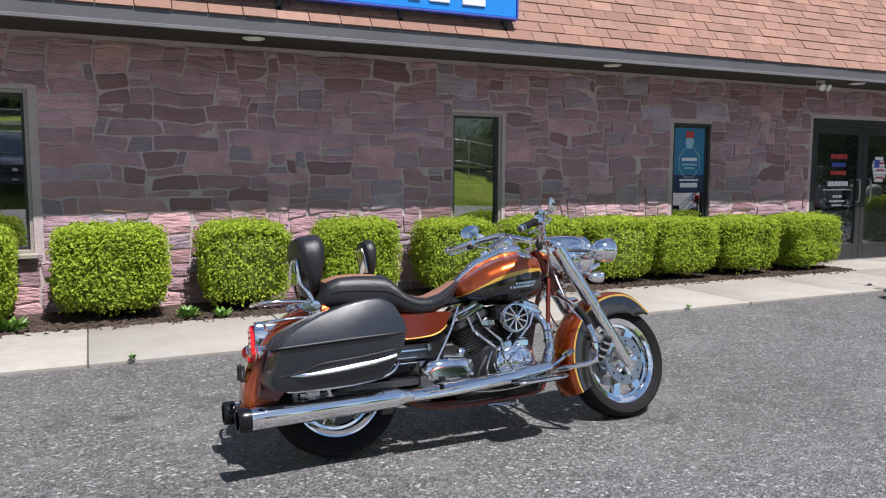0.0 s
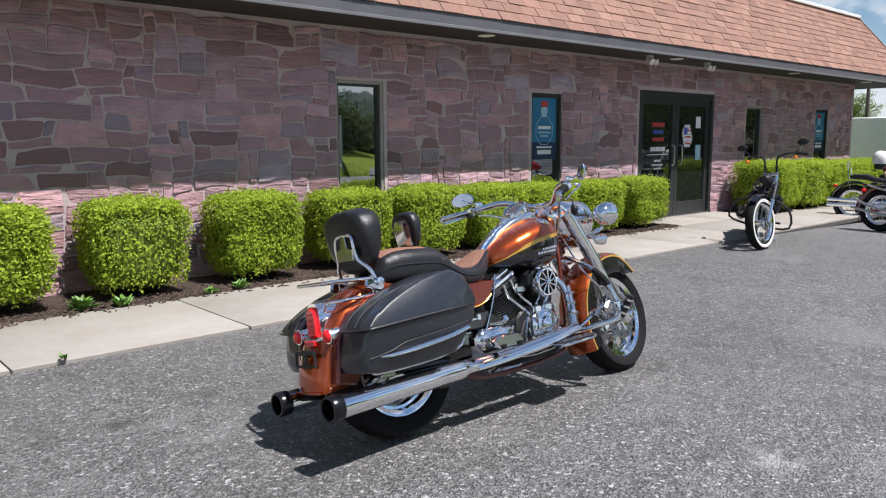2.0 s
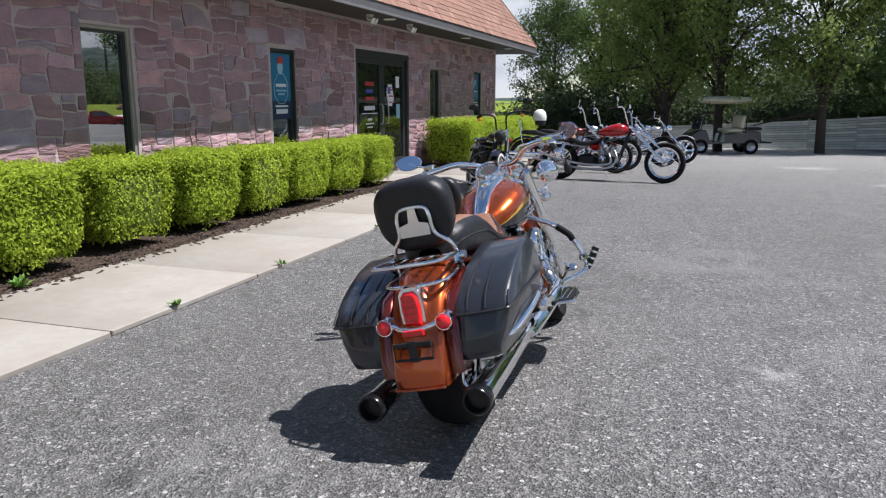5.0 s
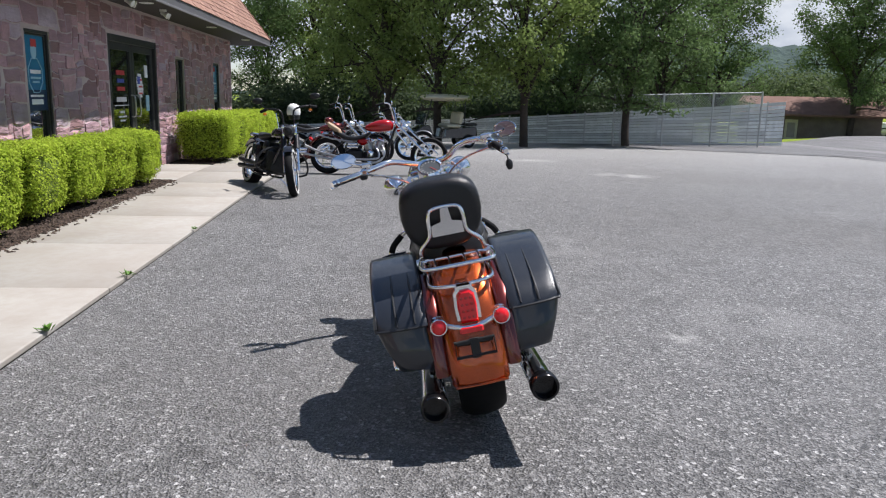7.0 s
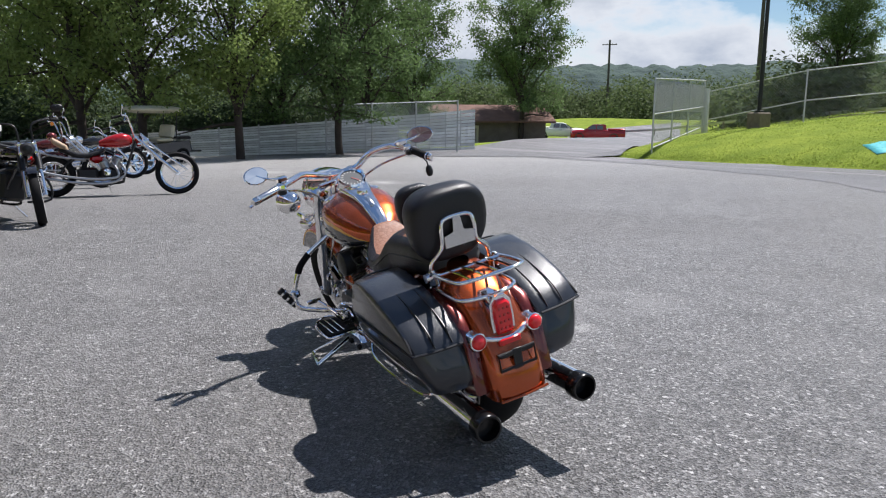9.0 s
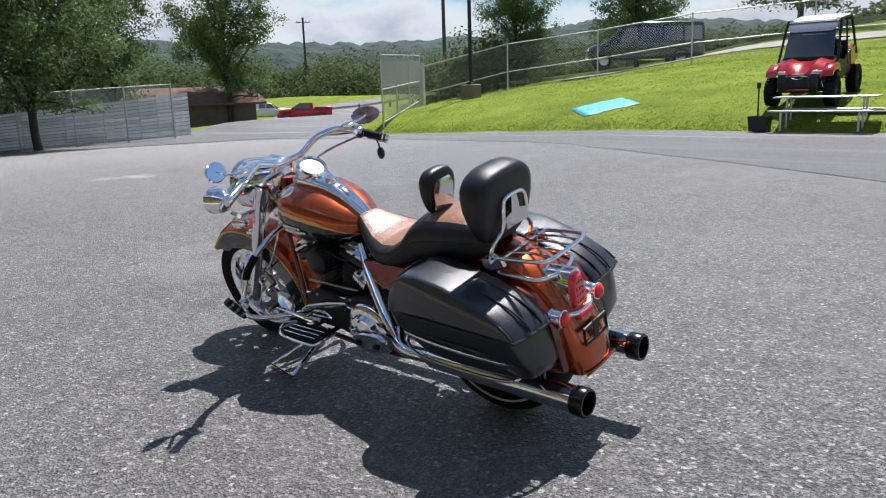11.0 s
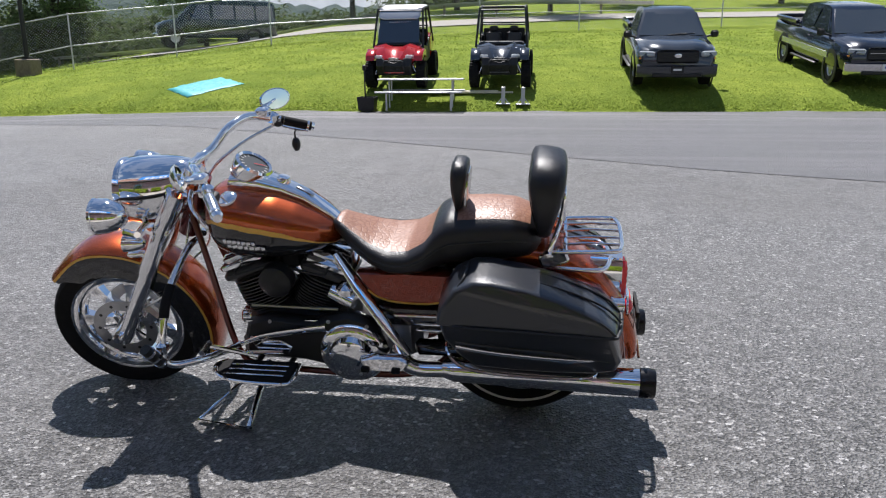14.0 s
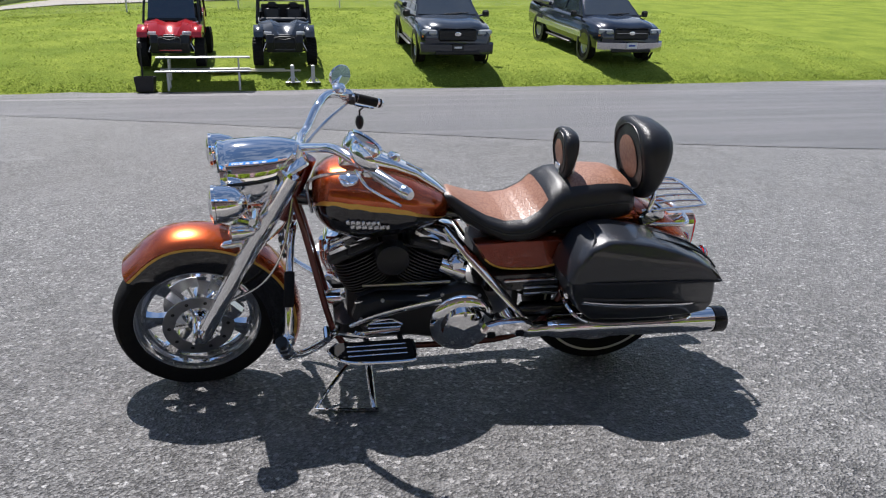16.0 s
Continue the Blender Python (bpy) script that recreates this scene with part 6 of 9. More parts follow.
        part("spark_plug_lead", Mb().tube([mt @ Vector((0, 0.1, 0.2)), mt @ Vector((0.01, 0.15, 0.19)), (0.9, 0.12, 0.64)], 0.005, 6, 4), M["plastic"], b)
    # right side covers
    part("cam_cover", Mb().dome([(1.025, 0.34), (1.005, 0.4), (0.95, 0.44), (0.88, 0.44), (0.81, 0.405), (0.782, 0.35), (0.8, 0.295), (0.89, 0.272), (0.98, 0.283)], -0.11, -0.168, 0.6), M["chrome"], b, "domed chrome cam cover")
    for a in range(6):
        part("cover_bolt", Mb().lathe([(0.001, 0.01), (0.007, 0.009), (0.009, 0.0)], 10, pose(0.905 + 0.093 * math.cos(a * 1.05 + 0.4), -0.15, 0.355 + 0.07 * math.sin(a * 1.05 + 0.4), 90)), M["chrome"], b)
    part("timer_cover", Mb().lathe([(0.001, 0.022), (0.03, 0.02), (0.045, 0.012), (0.05, 0.0)], 26, pose(0.905, -0.165, 0.355, 90)), M["chrome"], b, "round chrome timer cover")
    part("gearbox_cover", Mb().dome([(0.67, 0.33), (0.665, 0.375), (0.63, 0.402), (0.53, 0.414), (0.43, 0.405), (0.395, 0.375), (0.395, 0.335), (0.43, 0.305), (0.53, 0.292), (0.63, 0.3)], -0.11, -0.192, 0.5), M["chrome"], b, "domed chrome gearbox side cover")
    for x, z in ((0.64, 0.385), (0.645, 0.32), (0.53, 0.4), (0.53, 0.305), (0.42, 0.385), (0.42, 0.325)):
        part("cover_bolt", Mb().lathe([(0.001, 0.01), (0.008, 0.009), (0.01, 0.0)], 10, pose(x, -0.165, z, 90)), M["chrome"], b)
    part("gearbox_rib", Mb().box((0.53, -0.193, 0.355), (0.15, 0.008, 0.026), 0.004), M["bright_metal"], b)
    part("oil_filter", Mb().lathe([(0.001, 0.07), (0.03, 0.068), (0.037, 0.06), (0.037, 0.0)], 22, look((1.06, -0.06, 0.3), (0.5, -0.06, 0.3))), M["chrome"], b, "chrome oil filter")
    ac = part("air_cleaner", Mb().lathe([(0.05, 0.0), (0.072, 0.004), (0.076, 0.02), (0.074, 0.038), (0.068, 0.046), (0.063, 0.046), (0.06, 0.038)], 36, pose(0.893, -0.172, 0.576, 90)), M["chrome"], b, "round chrome spoked air cleaner")
    part("filter_element", Mb().lathe([(0.001, 0.026), (0.062, 0.026), (0.062, 0.0)], 30, pose(0.893, -0.172, 0.576, 90)), M["engine_black"], ac)
    for k in range(10):
        a = 2 * math.pi * k / 10
        part("air_cleaner_spoke", Mb().tube([(0.893 + 0.012 * math.cos(a), -0.219, 0.576 + 0.012 * math.sin(a)), (0.893 + 0.065 * math.cos(a + 0.2), -0.218, 0.576 + 0.065 * math.sin(a + 0.2))], [0.0035, 0.0065], 6), M["chrome"], ac)
    part("centre_bolt", Mb().lathe([(0.001, 0.06), (0.014, 0.058), (0.017, 0.045), (0.017, 0.03)], 16, pose(0.893, -0.172, 0.576, 90)), M["chrome"], ac)
    part("intake", Mb().box((0.87, -0.08, 0.6), (0.1, 0.18, 0.09), 0.02), M["engine_black"], b)
    # left side covers
    prim = [(1.03, 0.35), (1.01, 0.41), (0.94, 0.435), (0.75, 0.425), (0.69, 0.445), (0.6, 0.46), (0.53, 0.43), (0.49, 0.36), (0.5, 0.27), (0.57, 0.225), (0.68, 0.225), (0.8, 0.25), (0.98, 0.27)]
    pc = part("primary_cover", Mb().prism(prim, 0.11, 0.18, 0.018), M["engine_black"], b, "black primary chain cover")
    part("clutch_bulge", Mb().lathe([(0.001, 0.05), (0.09, 0.05), (0.118, 0.04), (0.134, 0.015), (0.138, -0.03)], 48, pose(0.612, 0.15, 0.302, -90)), M["chrome"], pc, "chrome clutch housing")
    part("derby_cover", Mb().lathe([(0.001, 0.034), (0.055, 0.032), (0.078, 0.022), (0.088, 0.0)], 44, pose(0.612, 0.2, 0.298, -90)), M["chrome"], pc, "round chrome derby cover")
    for x, z in prim[::2]:
        part("cover_bolt", Mb().lathe([(0.001, 0.006), (0.007, 0.005), (0.008, 0.0)], 8, pose(lerp(x, 0.72, 0.1), 0.178, lerp(z, 0.34, 0.12), -90)), M["alloy"], pc)
    for k in range(5):
        a = radians(72 * k + 20)
        part("cover_bolt", Mb().lathe([(0.001, 0.006), (0.006, 0.005), (0.007, 0.0)], 8, pose(0.612 + 0.068 * math.cos(a), 0.226, 0.298 + 0.068 * math.sin(a), -90)), M["alloy"], pc)
    part("primary_arm", Mb().tube([(1.04, 0.19, 0.325), (0.95, 0.195, 0.365), (0.82, 0.195, 0.395), (0.7, 0.185, 0.41)], [0.012, 0.018, 0.022, 0.026], 12, 4, flat=0.55), M["chrome"], pc, "chrome upper arm of the cover")
    part("inspection_cover", Mb().prism([(0.86, 0.285), (0.95, 0.29), (0.99, 0.32), (0.95, 0.35), (0.88, 0.35), (0.84, 0.32)], 0.178, 0.194, 0.006), M["chrome"], pc)
    part("starter_cover", Mb().tube([(0.69, 0.1, 0.52), (0.6, 0.12, 0.49)], [0.034, 0.04], 18).box((0.63, 0.11, 0.53), (0.08, 0.07, 0.07), 0.02), M["chrome"], b, "chrome starter cover")
    part("cross_rod", Mb().tube([(0.99, 0.15, 0.475), (0.66, 0.15, 0.47)], 0.006, 8), M["alloy"], b)
    part("horn_cover", Mb().lathe([(0.001, 0.022), (0.045, 0.02), (0.06, 0.01), (0.063, -0.04)], 28, pose(0.88, 0.165, 0.585, -90)), M["engine_black"], b, "round black horn cover")
    for s in (1,):
        part("frame_strut", Mb().tube([(0.67, s * 0.07, 0.66), (0.58, s * 0.13, 0.56), (0.46, s * 0.205, 0.43), (0.385, s * 0.235, 0.345)], [0.014, 0.026, 0.02, 0.014], 12, 4, flat=0.45), M["chrome"], b, "chrome frame strut")

    part("shift_linkage", Mb().tube([(1.02, 0.2, 0.3), (0.98, 0.23, 0.315), (0.86, 0.235, 0.33)], 0.008, 8, 4), M["chrome"], b, "chrome heel-toe shifter")
    part("shift_rod", Mb().tube([(1.02, 0.16, 0.41), (0.6, 0.16, 0.43)], 0.006, 6), M["chrome"], b)
    # side covers under the seat
    for s in (-1, 1):
        sc = part("side_cover", Mb().prism([(0.575, 0.63), (0.53, 0.548), (0.46, 0.512), (0.32, 0.505), (0.22, 0.525), (0.2, 0.63), (0.4, 0.645)], s * 0.1, s * 0.165, 0.012), M["shaded_copper"], b, "copper side cover with shade in its colour")
        part("pinstripe", Mb().tube([(0.535, s * 0.1665, 0.568), (0.5, s * 0.1665, 0.54), (0.44, s * 0.1665, 0.522), (0.32, s * 0.1665, 0.518), (0.23, s * 0.1665, 0.536)], 0.0035, 6, 3), M["gold"], sc)
        if s > 0:
            part("battery_box", Mb().box((0.42, 0, 0.48), (0.28, 0.19, 0.24), 0.02).box((0.27, 0, 0.42), (0.2, 0.2, 0.16), 0.02), M["engine_black"], b, "black battery box")
        part("battery_cover", Mb().box((0.37, s * 0.125, 0.452), (0.3, 0.06, 0.09), 0.012), M["gloss_black"], b, "gloss black cover")
        part("trim_rail", Mb().box((0.33, s * 0.158, 0.462), (0.24, 0.012, 0.014), 0.004), M["chrome"], b)
        pb = part("passenger_board", Mb().prism([(0.565, 0.335), (0.55, 0.365), (0.5, 0.378), (0.4, 0.378), (0.368, 0.36), (0.385, 0.33), (0.41, 0.322), (0.54, 0.32)], s * 0.275, s * 0.315, 0.01), M["chrome"], b, "chrome passenger board folded up")
        for x in (0.42, 0.53):
            part("board_pad", Mb().box((x, s * 0.318, 0.328), (0.03, 0.012, 0.02), 0.003), M["rubber"], pb)
        part("board_hinge", Mb().tube([(0.46, s * 0.14, 0.3), (0.46, s * 0.28, 0.33)], 0.012, 8), M["engine_black"], pb)
        for z in (0.405, 0.43):
            part("trim_rail", Mb().box((0.3, s * 0.162, z), (0.14, 0.012, 0.009), 0.003), M["chrome"], b)
    part("lock_emblem", Mb().box((0.43, -0.17, 0.47), (0.02, 0.01, 0.032), 0.006), M["chrome"], b)
    # boards, guard, stand
    for s in (-1, 1):
        fb = part("floorboard", Mb().prism([(1.09, s * 0.215), (1.12, s * 0.25), (1.1, s * 0.3), (1.03, s * 0.335), (0.85, s * 0.34), (0.815, s * 0.32), (0.815, s * 0.215)], 0.252, 0.272, 0.004, axis="z"), M["rubber"], b, "black rubber floorboard")
        part("board_rim", Mb().tube([(1.09, s * 0.215, 0.265), (1.124, s * 0.252, 0.268), (1.102, s * 0.304, 0.266), (1.03, s * 0.34, 0.265), (0.85, s * 0.345, 0.262), (0.81, s * 0.322, 0.262), (0.81, s * 0.215, 0.262)], 0.007, 8, 3), M["chrome"], fb)
        mb = Mb()
        for q in range(3):
            mb.box((0.95, s * (0.25 + 0.03 * q), 0.275), (0.22, 0.008, 0.005), 0.002)
        part("board_strip", mb, M["chrome"], fb)
        for x in (0.98, 0.85):
            part("board_bracket", Mb().tube([(x, s * 0.12, 0.25), (x, s * 0.25, 0.26)], 0.011, 8), M["engine_black"], fb)
        eg = part("engine_guard", Mb().tube([(1.225, s * 0.03, 0.68), (1.235, s * 0.09, 0.672), (1.248, s * 0.22, 0.605), (1.252, s * 0.29, 0.545), (1.258, s * 0.335, 0.46), (1.262, s * 0.36, 0.37), (1.235, s * 0.345, 0.325), (1.16, s * 0.27, 0.305), (1.1, s * 0.17, 0.285), (1.085, s * 0.11, 0.27)], 0.0135, 12, 5), M["chrome"], b, "chrome engine guard")
        part("guard_sleeve", Mb().tube([(1.249, s * 0.235, 0.594), (1.253, s * 0.292, 0.543), (1.256, s * 0.312, 0.505)], 0.018, 12, 3), M["rubber"], eg, "black guard sleeve")
        pg = part("highway_peg", Mb().tube([(1.265, s * 0.36, 0.335), (1.275, s * 0.392, 0.385), (1.285, s * 0.425, 0.44)], [0.018, 0.022, 0.02], 12, 3), M["engine_black"], eg, "black and chrome highway peg")
        for u in (0.15, 0.45, 0.75):
            q = Vector((1.265, s * 0.36, 0.335)).lerp(Vector((1.285, s * 0.425, 0.44)), u)
            part("peg_ring", Mb().tube([q, q + Vector((0.002, s * 0.006, 0.01))], 0.024, 12), M["chrome"], pg)
        part("peg_clamp", Mb().box((1.262, s * 0.352, 0.4), (0.04, 0.045, 0.05), 0.01), M["chrome"], eg)
    part("brake_pedal", Mb().tube([(0.98, -0.2, 0.26), (1.06, -0.25, 0.32), (1.12, -0.29, 0.37)], 0.009, 8, 3).box((1.125, -0.3, 0.378), (0.05, 0.06, 0.02), 0.006, pose(0, 0, 0, 0, -30, 0)), M["chrome"], b, "chrome brake pedal")
    part("shift_pedal", Mb().tube([(0.98, 0.2, 0.28), (1.08, 0.24, 0.33), (1.13, 0.28, 0.37)], 0.009, 8, 3).tube([(1.13, 0.26, 0.37), (1.13, 0.33, 0.37)], 0.012, 8), M["chrome"], b, "chrome shift pedal")
    ks = part("kickstand", Mb().tube([(0.97, 0.12, 0.2), (0.975, 0.2, 0.168), (0.972, 0.385, 0.09)], [0.015, 0.013, 0.012], 10), M["chrome"], b, "chrome kickstand")
    part("stand_foot", Mb().tube([(0.955, 0.39, 0.086), (1.06, 0.372, 0.083), (1.185, 0.35, 0.082)], [0.012, 0.014, 0.009], 8, flat=0.5).tube([(1.18, 0.35, 0.084), (1.09, 0.24, 0.14), (1.0, 0.16, 0.19)], 0.007, 8, 3), M["chrome"], ks, "flat chrome foot")
    return b


LEAN = -12.2
touring_bike(pose(1.98, 3.518, 0.006, 0, 0, -0.5) @ pose(0, 0, 0, LEAN, 0, 0))


# ---- other parked motorcycles ----
def parked_bike(m, label, tank, fender, fork=0.0, bars="low", white=False, lean=-9, seat="leather", extra=None, spokes="wire", group="parked motorcycles", r_front=0.32, wb=1.65, sissy=False, silver_engine=True, pipes="chrome", trim="chrome", frame_mat=None, bob=False, steer=0, chop=False, fork_mat=None):
    """A cruiser standing on its side stand; x forward, rear tyre at the origin. fork: how far the front wheel is raked out."""
    b = thing("motorcycle", label, "motorcycle", m @ pose(0, 0, 0, lean, 0, 0), group)
    fx = wb + fork
    hx, hz = 1.2, 0.86
    fw = wheel(b, fx, r_front, r_front, 0.1, r_front - 0.075, 18 if spokes == "wire" else 6, spokes, white, "front_wheel")
    wheel(b, 0, 0.315, 0.315, 0.15, 0.225, 18 if spokes == "wire" else 6, spokes, white, "rear_wheel")
    for s in (-1, 1):
        part("fork_leg", Mb().tube([(fx, s * 0.085, r_front), (lerp(fx, hx, 0.45), s * 0.085, lerp(r_front, hz, 0.45)), (hx - 0.02, s * 0.08, hz + 0.06)], [0.026, 0.026, 0.02], 10), M[fork_mat or trim], b, "chrome fork leg" if (fork_mat or trim) == "chrome" else "fork leg")
        part("frame_tube", Mb().tube([(hx - 0.02, s * 0.02, hz - 0.02), (1.0, s * 0.09, 0.32), (0.92, s * 0.11, 0.2), (0.35, s * 0.11, 0.2), (0.1, s * 0.11, 0.33), (0.3, s * 0.09, 0.6)], 0.016, 8, 3), M[frame_mat or tank], b)
        if chop:
            part("exhaust_pipe", Mb().tube([(0.9 - 0.06 * s, -0.1, 0.5), (0.97 - 0.05 * s, -0.16, 0.36), (0.88, -0.19, 0.24 + 0.03 * s), (0.5, -0.2, 0.22 + 0.035 * s), (-0.02, -0.22, 0.3 + 0.04 * s), (-0.36, -0.22, 0.4 + 0.07 * s)], 0.02, 10, 4), M[pipes], b, "swept exhaust pipe")
            continue
        part("exhaust_pipe", Mb().tube([(0.85, -0.1, 0.5 + 0.05 * s), (0.86, -0.17, 0.36 + 0.04 * s), (0.6, -0.2, 0.3 + 0.03 * s), (0.05 if bob else -0.35, -0.22, 0.3 + 0.045 * s)], [0.02, 0.022, 0.03, 0.034], 10, 4), M[pipes], b, "exhaust pipe")
    part("fork_clamp", Mb().box((hx, 0, hz + 0.04), (0.07, 0.2, 0.03), 0.008).box((hx + 0.05, 0, hz - 0.06), (0.07, 0.2, 0.03), 0.008), M["chrome"], b)
    part("steering_head", Mb().tube([(hx - 0.01, 0, hz + 0.06), (hx + 0.04, 0, hz - 0.1)], 0.03, 10), M[tank], b)
    part("headlight", Mb().lathe([(0.001, 0.07), (0.05, 0.055), (0.072, 0.0), (0.078, -0.03), (0.07, -0.04)], 22, look((hx + 0.13, 0, hz - 0.02), (0, 0, hz - 0.02))), M[trim], b, "headlight shell")
    part("headlight_lens", Mb().lathe([(0.07, -0.035), (0.045, -0.05), (0.001, -0.055)], 22, look((hx + 0.13, 0, hz - 0.02), (0, 0, hz - 0.02))), M["clear"], b)
    if bars == "ape":
        pts = [(0.9, 0.4, 1.16), (1.02, 0.36, 1.2), (1.1, 0.26, 1.19), (1.16, 0.17, 0.98), (1.18, 0.05, 0.9)]
    elif bars == "low":
        pts = [(0.88, 0.4, 0.98), (1.0, 0.36, 1.02), (1.08, 0.25, 1.03), (1.15, 0.12, 0.96), (1.18, 0.05, 0.91)]
    else:
        pts = [(1.0, 0.36, 1.13), (1.1, 0.28, 1.15), (1.15, 0.16, 1.14), (1.17, 0.08, 1.09), (1.18, 0.06, 0.9)]
    pts = pts + [(x, -y, z) for x, y, z in reversed(pts)]
    hb = part("handlebar", Mb().tube(pts, 0.013, 8, 4), M["chrome"] if bars != "drag" else M["engine_black"], b, "handlebar")
    for s in (-1, 1):
        e, i = Vector(pts[0]), Vector(pts[1])
        e.y, i.y = s * abs(e.y), s * abs(i.y)
        part("grip", Mb().tube([e + (e - i) * 0.15, i], 0.02, 10), M["rubber"], hb, "black grip")
        mp_ = i + Vector((0.02, s * 0.1, 0.12))
        part("mirror", Mb().tube([i, mp_], 0.005, 6).lathe([(0.001, 0.02), (0.045, 0.012), (0.055, 0.0), (0.001, -0.003)], 16, look(mp_, mp_ + Vector((-1, 0, 0))) @ Matrix.Diagonal((1.3, 0.75, 1, 1))), M["chrome"] if bars != "drag" else M["engine_black"], hb)
        if bars == "drag":
            part("turn_signal", Mb().lathe([(0.001, 0.05), (0.02, 0.045), (0.024, 0.0), (0.001, -0.005)], 12, look(i + Vector((0.05, s * 0.02, -0.06)), i + Vector((-1, 0, -0.06)))), M["amber"], hb, "orange turn signal")
    # tank
    rows = [(1.16, 0.78, 0.04, 0.04), (1.12, 0.785, 0.09, 0.07), (1.02, 0.785, 0.13, 0.09), (0.9, 0.77, 0.13, 0.085), (0.78, 0.75, 0.1, 0.065), (0.68, 0.735, 0.05, 0.035)]
    if chop:
        rows = [(x - 0.02, z + 0.075, w * 1.05, h * 1.25) for x, z, w, h in rows]
    tk = part("fuel_tank", Mb().loft([super_ring(x, z, w, h, 24, 2.3) for x, z, w, h in rows]), M[tank], b, "teardrop tank")
    part("fuel_cap", Mb().lathe([(0.001, 0.02), (0.03, 0.018), (0.034, 0.0)], 16, pose(0.98, 0, 0.96 if chop else 0.868)), M["chrome"], tk)
    # seat
    rows = [(0.7, 0.75, 0.06, 0.03), (0.6, 0.725, 0.13, 0.05), (0.45, 0.7, 0.15, 0.05), (0.3, 0.73, 0.1, 0.05), (0.22, 0.75, 0.04, 0.03)] if bob else [(0.7, 0.75, 0.06, 0.03), (0.6, 0.725, 0.12, 0.04), (0.45, 0.7, 0.15, 0.04), (0.32, 0.72, 0.14, 0.05), (0.2, 0.76, 0.11, 0.05), (0.0, 0.765, 0.09, 0.045), (-0.08, 0.76, 0.04, 0.03)]
    if chop:
        rows = [(0.74, 0.72, 0.05, 0.03), (0.64, 0.66, 0.11, 0.04), (0.5, 0.615, 0.15, 0.045), (0.36, 0.62, 0.15, 0.05), (0.26, 0.66, 0.13, 0.05), (0.16, 0.7, 0.1, 0.04), (0.1, 0.72, 0.05, 0.03)]
        part("fender_strut", Mb().tube([(0.45, -0.12, 0.56), (0.1, -0.13, 0.6), (-0.2, -0.13, 0.68)], 0.014, 8, 3).tube([(0.45, 0.12, 0.56), (0.1, 0.13, 0.6), (-0.2, 0.13, 0.68)], 0.014, 8, 3), M["alloy"], b, "pale fender strut")
        part("seat_post_cover", Mb().box((0.62, 0, 0.57), (0.2, 0.2, 0.13), 0.04), M[tank], b, "red oil tank")
    part("seat", Mb().loft([super_ring(x, z, w, h, 20, 2.4) for x, z, w, h in rows]), M[seat], b, "leather seat")
    rf = [(0.345, 0.085), (0.365, 0.075), (0.378, 0.04), (0.38, 0), (0.378, -0.04), (0.365, -0.075), (0.345, -0.085)]
    arc_fender(b, "rear_fender", 0, 0.315, 55, 145 if bob else 190, rf, M[fender], "rear fender", 22)
    if not fork:
        ff = [(0.335, 0.06), (0.35, 0.05), (0.358, 0), (0.35, -0.05), (0.335, -0.06)]
        arc_fender(b, "front_fender", fx, r_front, 50, 165, [(r + r_front - 0.32, y) for r, y in ff], M[fender], "front fender", 18)
    # engine
    part("crankcase", Mb().box((0.8, 0, 0.34), (0.32, 0.22, 0.2), 0.05).box((0.48, 0, 0.34), (0.3, 0.22, 0.2), 0.04), M["engine_black"], b)
    for tilt, x0 in ((22, 0.86), (-22, 0.75)):
        mt = Matrix.Translation((x0, 0, 0.42)) @ pose(0, 0, 0, 0, tilt, 0)
        mb = Mb()
        for k in range(9):
            mb.lathe([(0.001, k * 0.019), (0.085, k * 0.019), (0.085, k * 0.019 + 0.007), (0.06, k * 0.019 + 0.008), (0.06, k * 0.019 + 0.019)], 18, mt)
        cyl = part("cylinder", mb, M["alloy"] if silver_engine else M["fin"], b, "finned cylinder")
        part("rocker_cover", Mb().box(mt @ Vector((0, 0, 0.2)), (0.15, 0.15, 0.06), 0.02, pose(0, 0, 0, 0, tilt, 0)), M[trim], cyl)
    part("air_cleaner", Mb().lathe([(0.001, 0.05), (0.06, 0.045), (0.085, 0.03), (0.088, 0.0)] if not chop else [(0.001, 0.05), (0.03, 0.045), (0.042, 0.03), (0.045, 0.0)], 24, pose(0.8, -0.12, 0.58, 90)), M[trim], b, "round air cleaner")
    part("primary_cover", Mb().prism([(0.92, 0.34), (0.88, 0.4), (0.6, 0.42), (0.46, 0.4), (0.42, 0.32), (0.48, 0.26), (0.85, 0.27)], 0.11, 0.17, 0.015), M[trim], b, "primary cover")
    part("cam_cover", Mb().lathe([(0.001, 0.04), (0.05, 0.035), (0.07, 0.0)], 22, pose(0.76, -0.11, 0.36, 90)), M[trim], b)
    part("tail_lamp", Mb().ball((-0.31, 0, 0.6), (0.035, 0.04, 0.035), 12), M["red_lens"], b, "red tail lamp")
    part("kickstand", Mb().tube([(0.75, 0.12, 0.2), (0.78, 0.3, 0.055)], 0.012, 8), M["chrome"], b)
    for s in (-1, 1):
        part("foot_peg", Mb().tube([(0.95, s * 0.1, 0.3), (1.0, s * 0.26, 0.32)], 0.014, 8), M["rubber"], b)
    if sissy:
        part("sissy_bar", Mb().tube([(-0.05, 0.1, 0.55), (-0.12, 0.1, 0.95), (-0.13, 0, 1.02), (-0.12, -0.1, 0.95), (-0.05, -0.1, 0.55)], 0.01, 8, 3), M["chrome"], b, "chrome sissy bar")
    if extra:
        extra(b)
